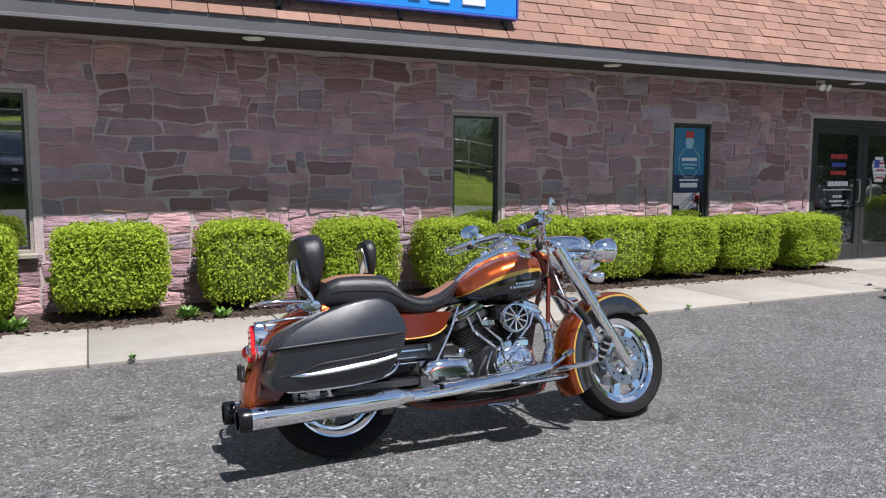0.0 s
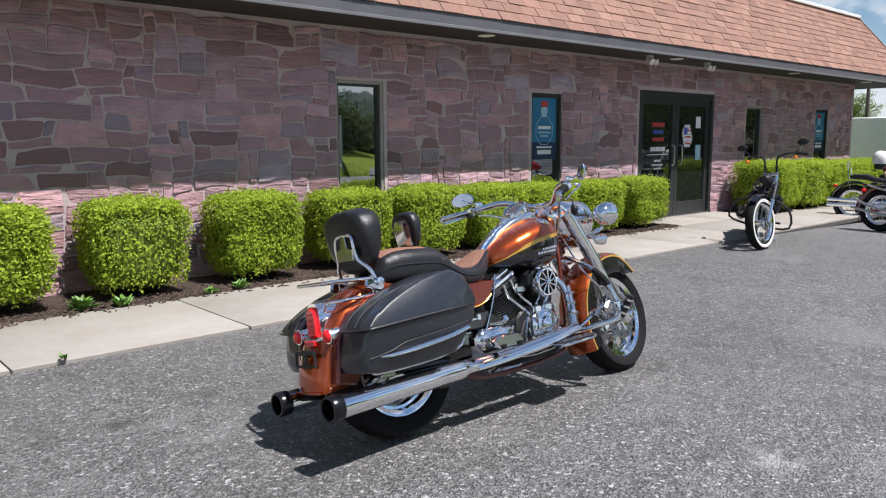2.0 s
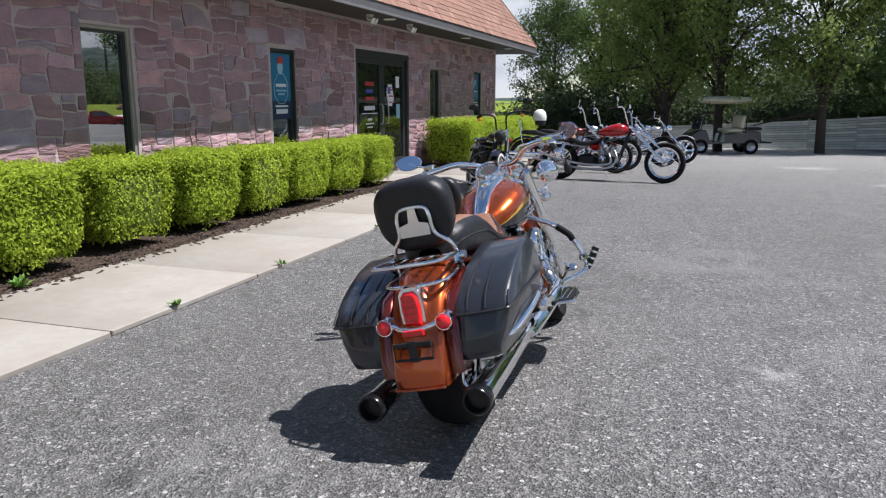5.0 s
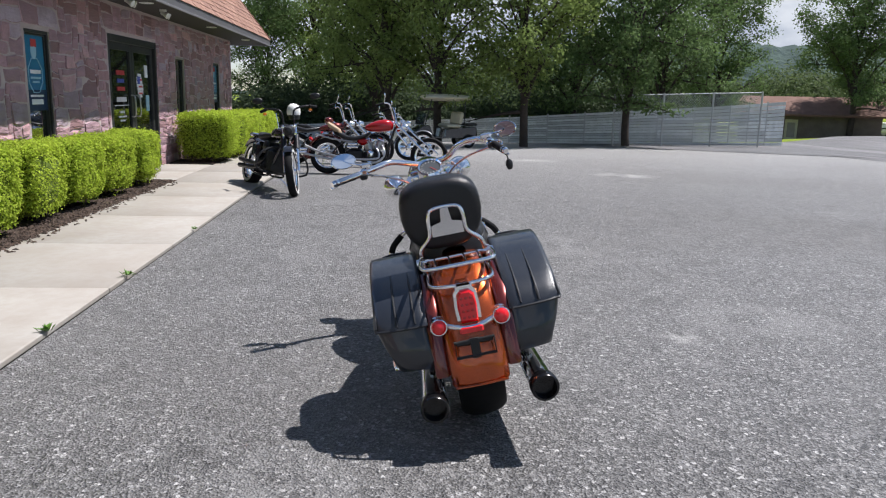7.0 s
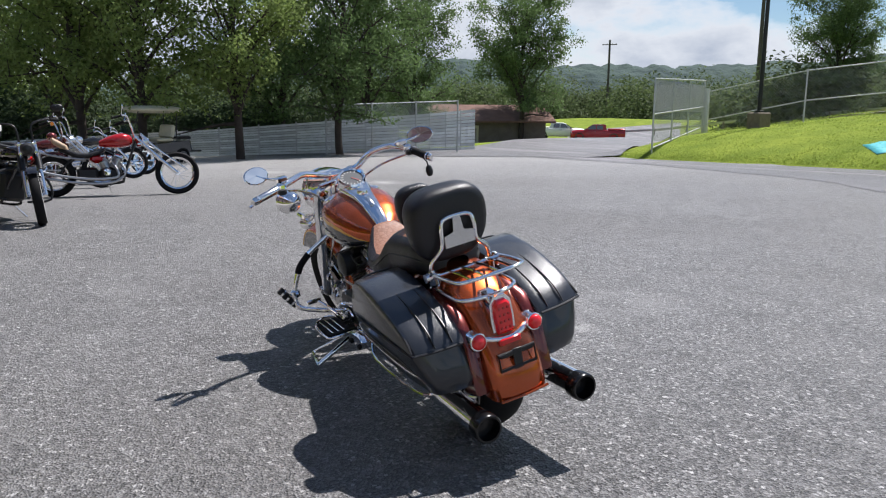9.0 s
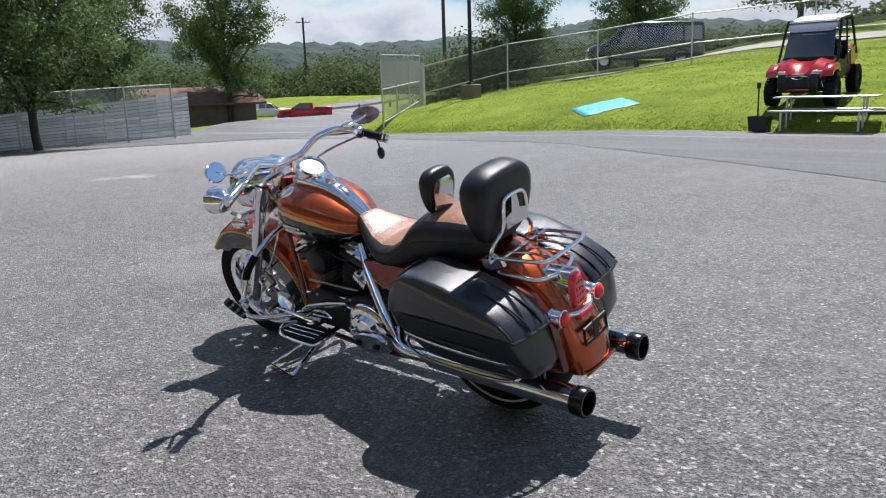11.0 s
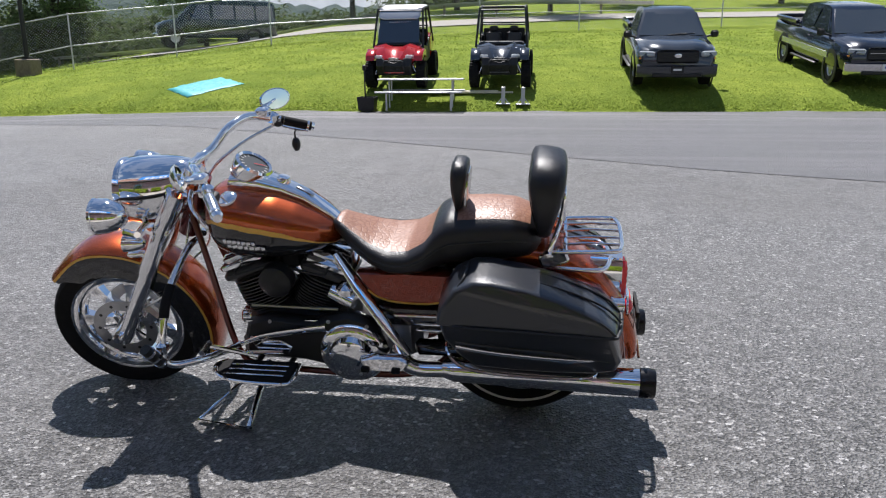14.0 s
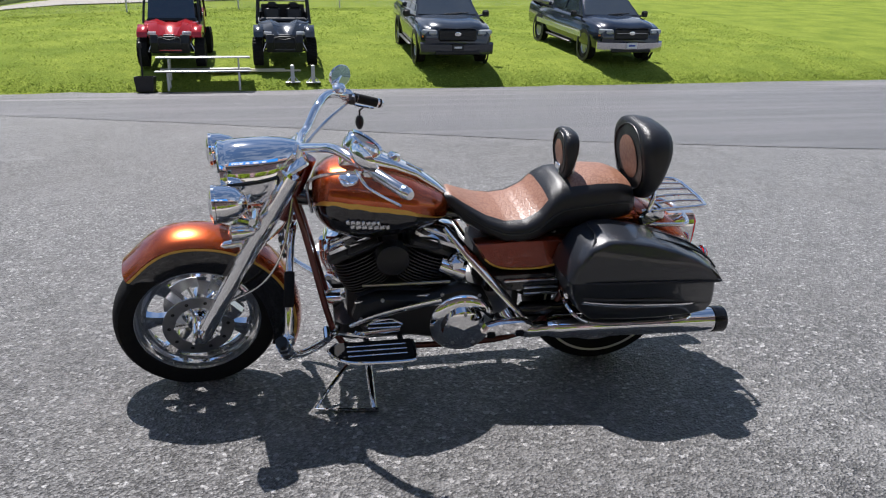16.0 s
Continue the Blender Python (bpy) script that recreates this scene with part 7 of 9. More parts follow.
    if steer:
        low, top = Vector((fx, 0, r_front)), Vector((hx, 0, hz))
        turn = Matrix.Translation(top) @ Matrix.Rotation(radians(steer), 4, top - low) @ Matrix.Translation(-top)
        for o in b.children:
            if o.name.split(".")[0] in ("front_wheel", "fork_leg", "fork_clamp", "fork_cover", "headlight", "headlight_lens", "handlebar", "front_fender"):
                o.matrix_basis = turn @ o.matrix_basis
    return b


def heading(rear, front):
    d = Vector(front) - Vector(rear)
    return math.degrees(math.atan2(d.y, d.x))


def put_bike(rear, front, **kw):
    z = height(*rear) + 0.004
    return parked_bike(pose(rear[0], rear[1], z, 0, math.degrees(-math.atan2(height(*front) - height(*rear), 1.7)), heading((*rear, 0), (*front, 0))), wb=math.hypot(front[0] - rear[0], front[1] - rear[1]) - kw.get("fork", 0), **kw)


def bobber_guard(b):
    for s in (-1, 1):
        part("engine_guard", Mb().tube([(1.12, s * 0.05, 0.62), (1.15, s * 0.3, 0.52), (1.16, s * 0.36, 0.3), (1.1, s * 0.12, 0.24)], 0.014, 8, 3), M["engine_black"], b, "black engine guard")
    part("oil_tank", Mb().box((0.42, 0, 0.52), (0.28, 0.34, 0.24), 0.05), M["gloss_black"], b, "black oil tank")
    part("battery_box", Mb().box((0.95, 0, 0.4), (0.16, 0.3, 0.34), 0.04), M["engine_black"], b)
    part("solo_bag", Mb().box((0.15, 0.22, 0.5), (0.34, 0.12, 0.26), 0.04), M["leather"], b, "black leather side bag")
    part("licence_holder", Mb().box((-0.02, 0, 0.72), (0.16, 0.2, 0.06), 0.02), M["chrome_dull"], b, "small chrome luggage rest")
    for s in (-1, 1):
        part("fork_cover", Mb().tube([(1.24, s * 0.085, 0.78), (1.36, s * 0.085, 0.6)], 0.036, 12), M["engine_black"], b, "black fork cover")


def springer(b):
    """Second pair of fork tubes, seat pack and sissy bar of the chopper."""
    plush(b)
    for s in (-1, 1):
        part("spring_rod", Mb().tube([(1.93, s * 0.05, 0.39), (1.55, s * 0.055, 0.68), (1.27, s * 0.055, 0.93)], 0.013, 10), M["chrome"], b, "chrome springer rod")
        part("fork_spring", Mb().tube([(1.36, s * 0.03, 0.86), (1.26, s * 0.03, 0.96)], 0.022, 10), M["chrome_dull"], b)
    part("fishtail_rail", Mb().tube([(-0.1, 0.12, 0.42), (0.3, 0.13, 0.4), (0.5, 0.12, 0.36)], 0.012, 8, 3), M["alloy"], b)


def plush(b):
    part("pillion_pad", Mb().loft([super_ring(x, z, w, h, 20, 3.0) for x, z, w, h in ((0.22, 0.72, 0.09, 0.02), (0.2, 0.745, 0.13, 0.045), (0.1, 0.8, 0.14, 0.055), (0.02, 0.85, 0.13, 0.05), (-0.01, 0.87, 0.08, 0.02))]), M["tan_leather"], b, "worn tan pillion pad")
    part("pack", Mb().ball((0.0, 0.02, 0.92), (0.08, 0.09, 0.07), 14), M["maroon"], b, "small brown pack")


put_bike((10.25, 5.98), (8.9, 5.26), label="black bobber motorcycle with whitewall tyres, orange signals and engine guard", tank="gloss_black", fender="gloss_black", bars="drag", white=True, extra=bobber_guard, silver_engine=False, lean=-11, trim="engine_black", pipes="engine_black", bob=True, steer=-32, fork_mat="chrome")
put_bike((12.38, 5.02), (12.15, 3.25), label="red chopper motorcycle with a long raked chrome fork", tank="red_paint", fender="maroon", chop=True, fork=0.33, bars="ape", extra=springer, r_front=0.335, lean=-8, pipes="alloy", frame_mat="engine_black")
put_bike((13.95, 6.0), (14.15, 4.25), label="black motorcycle with dark red tank and tall handlebar", tank="maroon", fender="gloss_black", bars="ape", sissy=True, lean=-8, silver_engine=False, trim="chrome_dull")
put_bike((14.88, 5.85), (15.1, 4.15), label="black motorcycle with high chrome handlebar", tank="gloss_black", fender="gloss_black", bars="ape", lean=-9)
put_bike((16.8, 5.2), (16.75, 3.5), label="black cruiser motorcycle with chrome engine", tank="gloss_black", fender="gloss_black", bars="low", spokes="cast", lean=-9)
put_bike((18.4, 4.8), (18.26, 3.1), label="silver cruiser motorcycle with chrome trim", tank="silver_paint", fender="silver_paint", bars="low", spokes="cast", lean=-9)
hel = thing("helmet", "white open-face helmet resting on a motorcycle seat", "helmet", pose(14.87, 5.9, 0, 0, 0, -85))
part("shell", Mb().lathe([(0.001, 0.15), (0.06, 0.14), (0.11, 0.1), (0.135, 0.04), (0.14, -0.03), (0.132, -0.08), (0.12, -0.08), (0.126, -0.03)], 26, pose(0, 0, 0.96)), M["white"], hel, "white shell")
part("face_opening", Mb().lathe([(0.001, 0.02), (0.09, 0.0), (0.112, -0.06), (0.11, -0.15), (0.09, -0.17), (0.001, -0.17)], 22, pose(0.012, 0, 0.95)), M["plastic"], hel, "dark lining and chin strap")

# ---- golf cart ----
def golf_cart(x, y, rot):
    g = thing("golf_cart", "dark blue golf cart with a cream canopy", "golf cart", pose(x, y, height(x, y), 0, 0, rot))
    part("body", Mb().prism([(1.15, 0.3), (1.15, 0.55), (0.95, 0.72), (0.7, 0.75), (0.55, 0.35), (0.1, 0.33), (0.05, 0.62), (-0.55, 0.66), (-1.0, 0.7), (-1.05, 0.35)], -0.55, 0.55, 0.04), M["slate_paint"], g, "dark blue body")
    part("canopy", Mb().loft([super_ring(xx, 1.66, w, h, 20, 2.3) for xx, w, h in ((-0.86, 0.3, 0.03), (-0.78, 0.5, 0.08), (-0.5, 0.62, 0.12), (0.45, 0.62, 0.12), (0.7, 0.5, 0.08), (0.78, 0.3, 0.03))]), M["cream"], g, "cream canopy")
    for sx, xx in ((0.85, 0.6), (-0.55, -0.6)):
        for s in (-1, 1):
            part("canopy_post", Mb().tube([(sx, s * 0.5, 0.65), (xx, s * 0.5, 1.6)], 0.016, 8), M["plastic"], g)
    part("seat", Mb().box((-0.2, 0, 0.72), (0.5, 1.0, 0.12), 0.04).box((-0.47, 0, 0.98), (0.12, 1.0, 0.42), 0.04, pose(0, 0, 0, 0, -10, 0)), M["cream"], g)
    part("rear_seat", Mb().box((-0.85, 0, 0.78), (0.4, 1.0, 0.1), 0.03), M["leather"], g)
    part("steering_wheel", Mb().lathe([(0.16, 0.01), (0.175, 0.0), (0.16, -0.01)], 20, look((0.42, 0.25, 0.95), (0.9, 0.25, 0.5))), M["plastic"], g)
    part("windscreen", Mb().box((0.82, 0, 0.95), (0.02, 0.98, 0.4), 0, pose(0, 0, 0, 0, -14, 0)), M["glass_dark"], g)
    part("step", Mb().box((-1.2, 0, 0.35), (0.4, 0.9, 0.04), 0.01), M["plastic"], g)
    for xx in (0.82, -0.72):
        for s in (-1, 1):
            w = part("wheel", Mb().lathe([(0.13, -0.07), (0.2, -0.085), (0.23, -0.06), (0.23, 0.06), (0.2, 0.085), (0.13, 0.07)], 26, axle_m(xx, s * 0.5, 0.23)), M["rubber"], g)
            part("rim", Mb().lathe([(0.001, 0.06), (0.05, 0.075), (0.06, 0.05), (0.12, 0.06), (0.135, 0.075)], 24, pose(xx, s * 0.5, 0.23, -90 * s)), M["alloy"], w)


golf_cart(25.2, 2.1, 105)

# ---- trailer behind the corner ----
tr = thing("box_trailer", "plain white box trailer beyond the building", "trailer", pose(43.3, 16.3, height(43.3, 16.3), 0, 0, 20))
part("box", Mb().box((0, 0, 2.15), (4.6, 2.2, 2.4), 0.03), M["white"], tr)
part("chassis", Mb().box((0, 0, 0.75), (4.7, 1.8, 0.6), 0.05), M["plastic"], tr)
for s in (-1, 1):
    part("wheel", Mb().lathe([(0.001, -0.08), (0.24, -0.09), (0.3, -0.06), (0.3, 0.06), (0.24, 0.09), (0.001, 0.08)], 24, axle_m(0, s * 0.95, 0.3)), M["rubber"], tr)


# ---- trucks and side-by-sides on the grass ----
def road_wheel(parent, x, y, r, w, rim="alloy", knob=False):
    s = 1 if y > 0 else -1
    prof = [(r * 0.58, -w / 2 * 0.9), (r * 0.75, -w / 2), (r * 0.95, -w / 2 * 0.92), (r, -w / 2 * 0.6), (r, w / 2 * 0.6), (r * 0.95, w / 2 * 0.92), (r * 0.75, w / 2), (r * 0.58, w / 2 * 0.9)]
    wl_ = part("wheel", Mb().lathe(prof, 36, axle_m(x, y, r)), M["rubber"], parent, "black tyre")
    part("rim", Mb().lathe([(0.001, w * 0.32), (r * 0.16, w * 0.34), (r * 0.2, w * 0.26), (r * 0.5, w * 0.3), (r * 0.56, w * 0.42), (r * 0.6, w * 0.42)], 30, pose(x, y, r, -90 * s)), M[rim], wl_, "wheel rim")
    mb = Mb()
    for k in range(6):
        a = 2 * math.pi * k / 6
        mb.box((x + r * 0.36 * math.cos(a), y + s * w * 0.33, r + r * 0.36 * math.sin(a)), (r * 0.3, 0.02, r * 0.12), 0.006, pose(0, 0, 0, 0, -math.degrees(a), 0))
    part("rim_spoke", mb, M[rim], wl_)
    if knob:
        mb = Mb()
        for k in range(22):
            a = 2 * math.pi * k / 22
            for q in (-1, 1):
                mb.box((x + r * math.cos(a + q * 0.07), y + q * w * 0.25, r + r * math.sin(a + q * 0.07)), (0.03, w * 0.4, 0.05), 0.004, pose(0, 0, 0, 0, -math.degrees(a), 0))
        part("tread_block", mb, M["rubber"], wl_)
    return wl_


def pickup(x, y, rot, paint, label, L=5.4, W=1.9, cab=1.75, grille="black", rim="alloy", stripe=False, sink=0.0, roll=0.0, pitch=0.0, plate=True):
    """A pickup truck: x forward from the middle of its length."""
    t = thing("pickup_truck", label, "truck", pose(x, y, height(x, y) - sink, roll, pitch, rot), group="parked trucks")
    h = L / 2
    # lower body as cross sections from tail to nose: x, half width, sill z, shoulder z
    rows = [(-h, 0.93, 0.5, 1.08), (-h + 0.1, 0.97, 0.42, 1.16), (-0.4, 1.0, 0.36, 1.16), (0.7, 1.0, 0.36, 1.15), (h - 1.25, 1.0, 0.36, 1.12), (h - 0.5, 0.98, 0.36, 1.07), (h - 0.16, 0.93, 0.36, 1.0), (h - 0.04, 0.86, 0.4, 0.92)]
    rings = []
    for xx, hw, z0, z1 in rows:
        hw *= W / 2
        rings.append([(xx, -hw * 0.9, z0), (xx, -hw * 0.985, z0 + 0.1), (xx, -hw, (z0 + z1) / 2), (xx, -hw * 0.97, z1 - 0.07), (xx, -hw * 0.9, z1), (xx, 0, z1 + 0.035), (xx, hw * 0.9, z1), (xx, hw * 0.97, z1 - 0.07), (xx, hw, (z0 + z1) / 2), (xx, hw * 0.985, z0 + 0.1), (xx, hw * 0.9, z0)])
    body = part("body", Mb().loft(rings), M[paint], t, "painted body", 50)
    part("bed_floor", Mb().box((-h + 0.95, 0, 1.17), (1.55, W * 0.78, 0.1), 0.02), M["plastic"], body, "dark open bed")
    for s in (-1, 1):
        part("bed_rail", Mb().box((-h + 0.92, s * W * 0.44, 1.25), (1.78, 0.12, 0.14), 0.03), M[paint], body)
    part("tailgate", Mb().box((-h + 0.05, 0, 1.22), (0.08, W * 0.86, 0.2), 0.02), M[paint], body)
    hood = [(h - 1.3, 0.84, 1.18), (h - 0.8, 0.82, 1.16), (h - 0.35, 0.78, 1.11), (h - 0.12, 0.7, 1.04), (h - 0.04, 0.64, 0.98)]
    part("bonnet", Mb().loft([[(xx, -w * W / 2, z - 0.06), (xx, -w * W / 2 * 0.85, z + 0.01), (xx, -w * W / 4, z + 0.035), (xx, 0, z + 0.02), (xx, w * W / 4, z + 0.035), (xx, w * W / 2 * 0.85, z + 0.01), (xx, w * W / 2, z - 0.06)] for xx, w, z in hood]), M[paint], body, "bonnet", 50)
    # cab
    c0, c1 = -h + 1.85, h - 1.3
    prof = [(c0, 1.08, 0.9), (c0 + 0.12, cab - 0.06, 0.7), (c0 + 0.35, cab, 0.645), (c1 - 1.15, cab - 0.005, 0.645), (c1 - 0.92, cab - 0.06, 0.675), (c1, 1.1, 0.92)]
    cabm = Mb()
    ringL = [(xx, w * W / 2, z) for xx, z, w in prof]
    ringR = [(xx, -w * W / 2, z) for xx, z, w in prof]
    cabm.loft([ringR, [(x_, y_ * 0.5, z_ + (0.02 if z_ > 1.5 else 0)) for x_, y_, z_ in ringR], [(x_, y_ * 0.5, z_ + (0.02 if z_ > 1.5 else 0)) for x_, y_, z_ in ringL], ringL], cap=True)
    cb = part("cab", cabm, M[paint], t, "cab", 45)
    a, b_ = Vector((c1 - 0.13, 0, 1.195)), Vector((c1 - 0.88, 0, cab - 0.085))
    n = Vector((b_.z - a.z, 0, a.x - b_.x)).normalized() * 0.012
    ws = [a + n + Vector((0, 0.82 * W / 2, 0)), a + n - Vector((0, 0.82 * W / 2, 0)), b_ + n - Vector((0, 0.62 * W / 2, 0)), b_ + n + Vector((0, 0.62 * W / 2, 0))]
    part("windscreen", Mb().loft([[p - n for p in ws], ws]), M["glass_dark"], cb, "dark windscreen", 0)
    for s in (-1, 1):
        part("wiper", Mb().tube([a + n * 2 + Vector((0, s * 0.1, 0)), a.lerp(b_, 0.07) + n * 2 + Vector((0, s * 0.1 + 0.5, 0))], 0.008, 6), M["plastic"], cb)
    for s in (-1, 1):
        for u0, u1 in ((0.16, 0.5), (0.54, 0.9)):
            x0, x1 = lerp(c0 + 0.1, c1 - 0.45, u0), lerp(c0 + 0.1, c1 - 0.45, u1)
            q = [(x0, 1.24, 0.87), (x1 + (0.22 if u1 > 0.8 else 0), 1.24, 0.87), (x1 - (0.22 if u1 > 0.8 else 0), cab - 0.1, 0.715), (x0 + 0.03, cab - 0.1, 0.715)]
            part("side_window", Mb().loft([[(xx, s * (w * W / 2 - 0.01), z) for xx, z, w in q], [(xx, s * (w * W / 2 + 0.008), z) for xx, z, w in q]]), M["glass_dark"], cb, smooth=0)
        mi = part("wing_mirror", Mb().box((c1 - 0.25, s * (W / 2 + 0.12), 1.22), (0.1, 0.2, 0.18), 0.04).tube([(c1 - 0.22, s * W * 0.45, 1.15), (c1 - 0.24, s * (W / 2 + 0.05), 1.18)], 0.03, 8), M["plastic"], cb)
        part("headlight", Mb().box((h - 0.1, s * W * 0.37, 0.9), (0.12, W * 0.2, 0.14), 0.03, pose(0, 0, 0, 0, -12, s * 18)), M["clear"], t, "clear headlight")
        part("indicator", Mb().box((h - 0.13, s * W * 0.415, 0.79), (0.08, W * 0.1, 0.05), 0.015, pose(0, 0, 0, 0, 0, s * 20)), M["amber"], t)
        part("running_board", Mb().box((0.0, s * (W / 2 - 0.02), 0.36), (1.9, 0.12, 0.06), 0.02), M["plastic"], t)
        part("door_handle", Mb().box((0.25, s * (W / 2 + 0.005), 1.02), (0.16, 0.025, 0.03), 0.008), M["plastic"], t)
        for xx in (h - 0.98, -h + 1.15):
            part("wheel_arch", Mb().lathe([(0.43, -0.02), (0.47, 0.012), (0.43, 0.02), (0.36, 0.012)], 28, pose(xx, s * (W / 2 - 0.015), 0.4, -90 * s)), M["plastic"], t, "dark wheel arch")
            road_wheel(t, xx, s * (W / 2 - 0.15), 0.39, 0.25, rim)
        if stripe:
            part("side_moulding", Mb().box((-0.1, s * (W / 2 + 0.002), 0.68), (L * 0.62, 0.02, 0.16), 0.006), M["silver_paint"], t, "silver lower stripe")
    gm = "plastic" if grille == "black" else "chrome"
    gr = part("grille", Mb().box((h - 0.05, 0, 0.84), (0.1, W * 0.52, 0.32), 0.05), M["plastic"], t, "dark grille")
    for z in (0.73, 0.8, 0.87, 0.94):
        part("grille_bar", Mb().box((h - 0.005, 0, z), (0.02, W * 0.46, 0.016), 0.004), M[gm if z == 0.87 else "plastic"], gr)
    part("emblem", Mb().ball((h + 0.01, 0, 0.87), (0.012, 0.09, 0.055), 14), M["chrome"], gr)
    bp = part("bumper", Mb().loft([[(h - 0.12, y_, 0.34), (h + 0.02 - 0.14 * abs(y_ / (W / 2)) ** 3, y_, 0.34), (h + 0.06 - 0.14 * abs(y_ / (W / 2)) ** 3, y_, 0.42), (h + 0.06 - 0.14 * abs(y_ / (W / 2)) ** 3, y_, 0.61), (h - 0.12, y_, 0.65)] for y_ in [lerp(-W * 0.49, W * 0.49, k / 12) for k in range(13)]]), M["chrome_dull" if grille != "black" else paint], t, "front bumper")
    part("bumper_intake", Mb().box((h + 0.03, 0, 0.4), (0.08, W * 0.6, 0.1), 0.02), M["plastic"], bp)
    if plate:
        part("number_plate", Mb().box((h + 0.075, 0, 0.54), (0.012, 0.31, 0.16), 0.004), M["plastic" if grille == "black" else "ink_white"], bp, "plain front plate")
        part("plate_bar", Mb().box((h + 0.083, 0, 0.54), (0.006, 0.2, 0.05), 0.001), M["ink_white" if grille == "black" else "ink_blue"], bp, smooth=0)
    return t


def van(x, y, rot):
    """A full-size passenger van: x forward from the middle of its length."""
    t = thing("van", "dark green passenger van on the road behind the fence", "van", pose(x, y, height(x, y), 0, 0, rot), group="parked trucks")
    rows = [(-2.75, 0.86, 0.5, 1.92), (-2.66, 0.95, 0.42, 2.06), (-1.5, 1.0, 0.38, 2.12), (0.6, 1.0, 0.38, 2.12), (1.0, 1.0, 0.38, 2.04), (1.42, 0.99, 0.38, 1.62), (1.72, 0.98, 0.38, 1.24), (2.3, 0.95, 0.38, 1.14), (2.62, 0.9, 0.4, 1.02), (2.72, 0.82, 0.46, 0.86)]
    rings = []
    for xx, w, z0, z1 in rows:
        mid = min(1.15, z1 - 0.1)
        top = w * (0.84 if z1 > 1.7 else 0.93)
        rings.append([(xx, -w * 0.92, z0), (xx, -w, z0 + 0.14), (xx, -w, mid), (xx, -top, z1 - 0.06), (xx, -top * 0.88, z1), (xx, 0, z1 + 0.03), (xx, top * 0.88, z1), (xx, top, z1 - 0.06), (xx, w, mid), (xx, w, z0 + 0.14), (xx, w * 0.92, z0)])
    body = part("body", Mb().loft(rings), M["van_paint"], t, "dark green body", 50)
    ws = [Vector((1.72, 0.84, 1.27)), Vector((1.72, -0.84, 1.27)), Vector((1.06, -0.74, 2.0)), Vector((1.06, 0.74, 2.0))]
    part("windscreen", Mb().loft([ws, [p + Vector((0.03, 0, 0.02)) for p in ws]]), M["glass_dark"], body, "dark windscreen", 0)
    for s in (-1, 1):
        for x0, x1 in ((0.35, 1.2), (-0.75, 0.2), (-1.7, -0.85), (-2.6, -1.8)):
            q = [(x0, 1.22), (x1, 1.22), (x1 - (0.32 if x1 > 1 else 0.0), 1.86), (x0, 1.86)]
            part("side_window", Mb().loft([[(xx, s * (1.0 - (z - 1.15) * 0.165 - 0.02), z) for xx, z in q], [(xx, s * (1.0 - (z - 1.15) * 0.165 + 0.012), z) for xx, z in q]]), M["glass_dark"], body, smooth=0)
        part("wing_mirror", Mb().box((1.3, s * 1.12, 1.3), (0.1, 0.2, 0.24), 0.04), M["plastic"], body)
        part("headlight", Mb().box((2.68, s * 0.66, 0.84), (0.1, 0.3, 0.17), 0.03), M["clear"], t, "clear headlight")
        for xx in (1.95, -1.65):
            part("wheel_arch", Mb().lathe([(0.41, -0.02), (0.45, 0.012), (0.41, 0.02), (0.34, 0.012)], 26, pose(xx, s * 0.985, 0.38, -90 * s)), M["plastic"], t, "dark wheel arch")
            road_wheel(t, xx, s * 0.86, 0.37, 0.24)
    part("grille", Mb().box((2.7, 0, 0.84), (0.08, 0.9, 0.24), 0.03), M["chrome_dull"], t, "chrome grille")
    part("bumper", Mb().box((2.72, 0, 0.52), (0.16, 1.86, 0.2), 0.05), M["chrome_dull"], t, "chrome bumper")
    part("rear_bumper", Mb().box((-2.76, 0, 0.5), (0.14, 1.8, 0.18), 0.05), M["chrome_dull"], t, "chrome bumper")
    return t


def mesh_wires(a, b, h0, h1, pitch, r):
    """Diamond wires between two posts, one object of stuff."""
    a, b = Vector(a), Vector(b)
    L = (b - a).length
    d = (b - a) / L
    H = h1 - h0
    mb = Mb()
    k = -H
    n = Vector((-d.y, d.x, 0)).normalized() * r
    while k < L:
        for s in (1, -1):
            u0, u1 = max(0.0, k), min(L, k + H)
            if u1 - u0 < 0.02:
                continue
            z0, z1 = h0 + (u0 - k), h0 + (u1 - k)
            if s < 0:
                z0, z1 = h0 + h1 - z0, h0 + h1 - z1
            p, q = a + d * u0 + Vector((0, 0, z0)), a + d * u1 + Vector((0, 0, z1))
            w = Vector((0, 0, r))
            mb.add([p + n, p - n * 0.5 + w, p - n * 0.5 - w, q + n, q - n * 0.5 + w, q - n * 0.5 - w], [(0, 1, 4, 3), (1, 2, 5, 4), (2, 0, 3, 5)])
        k += pitch
    return mb


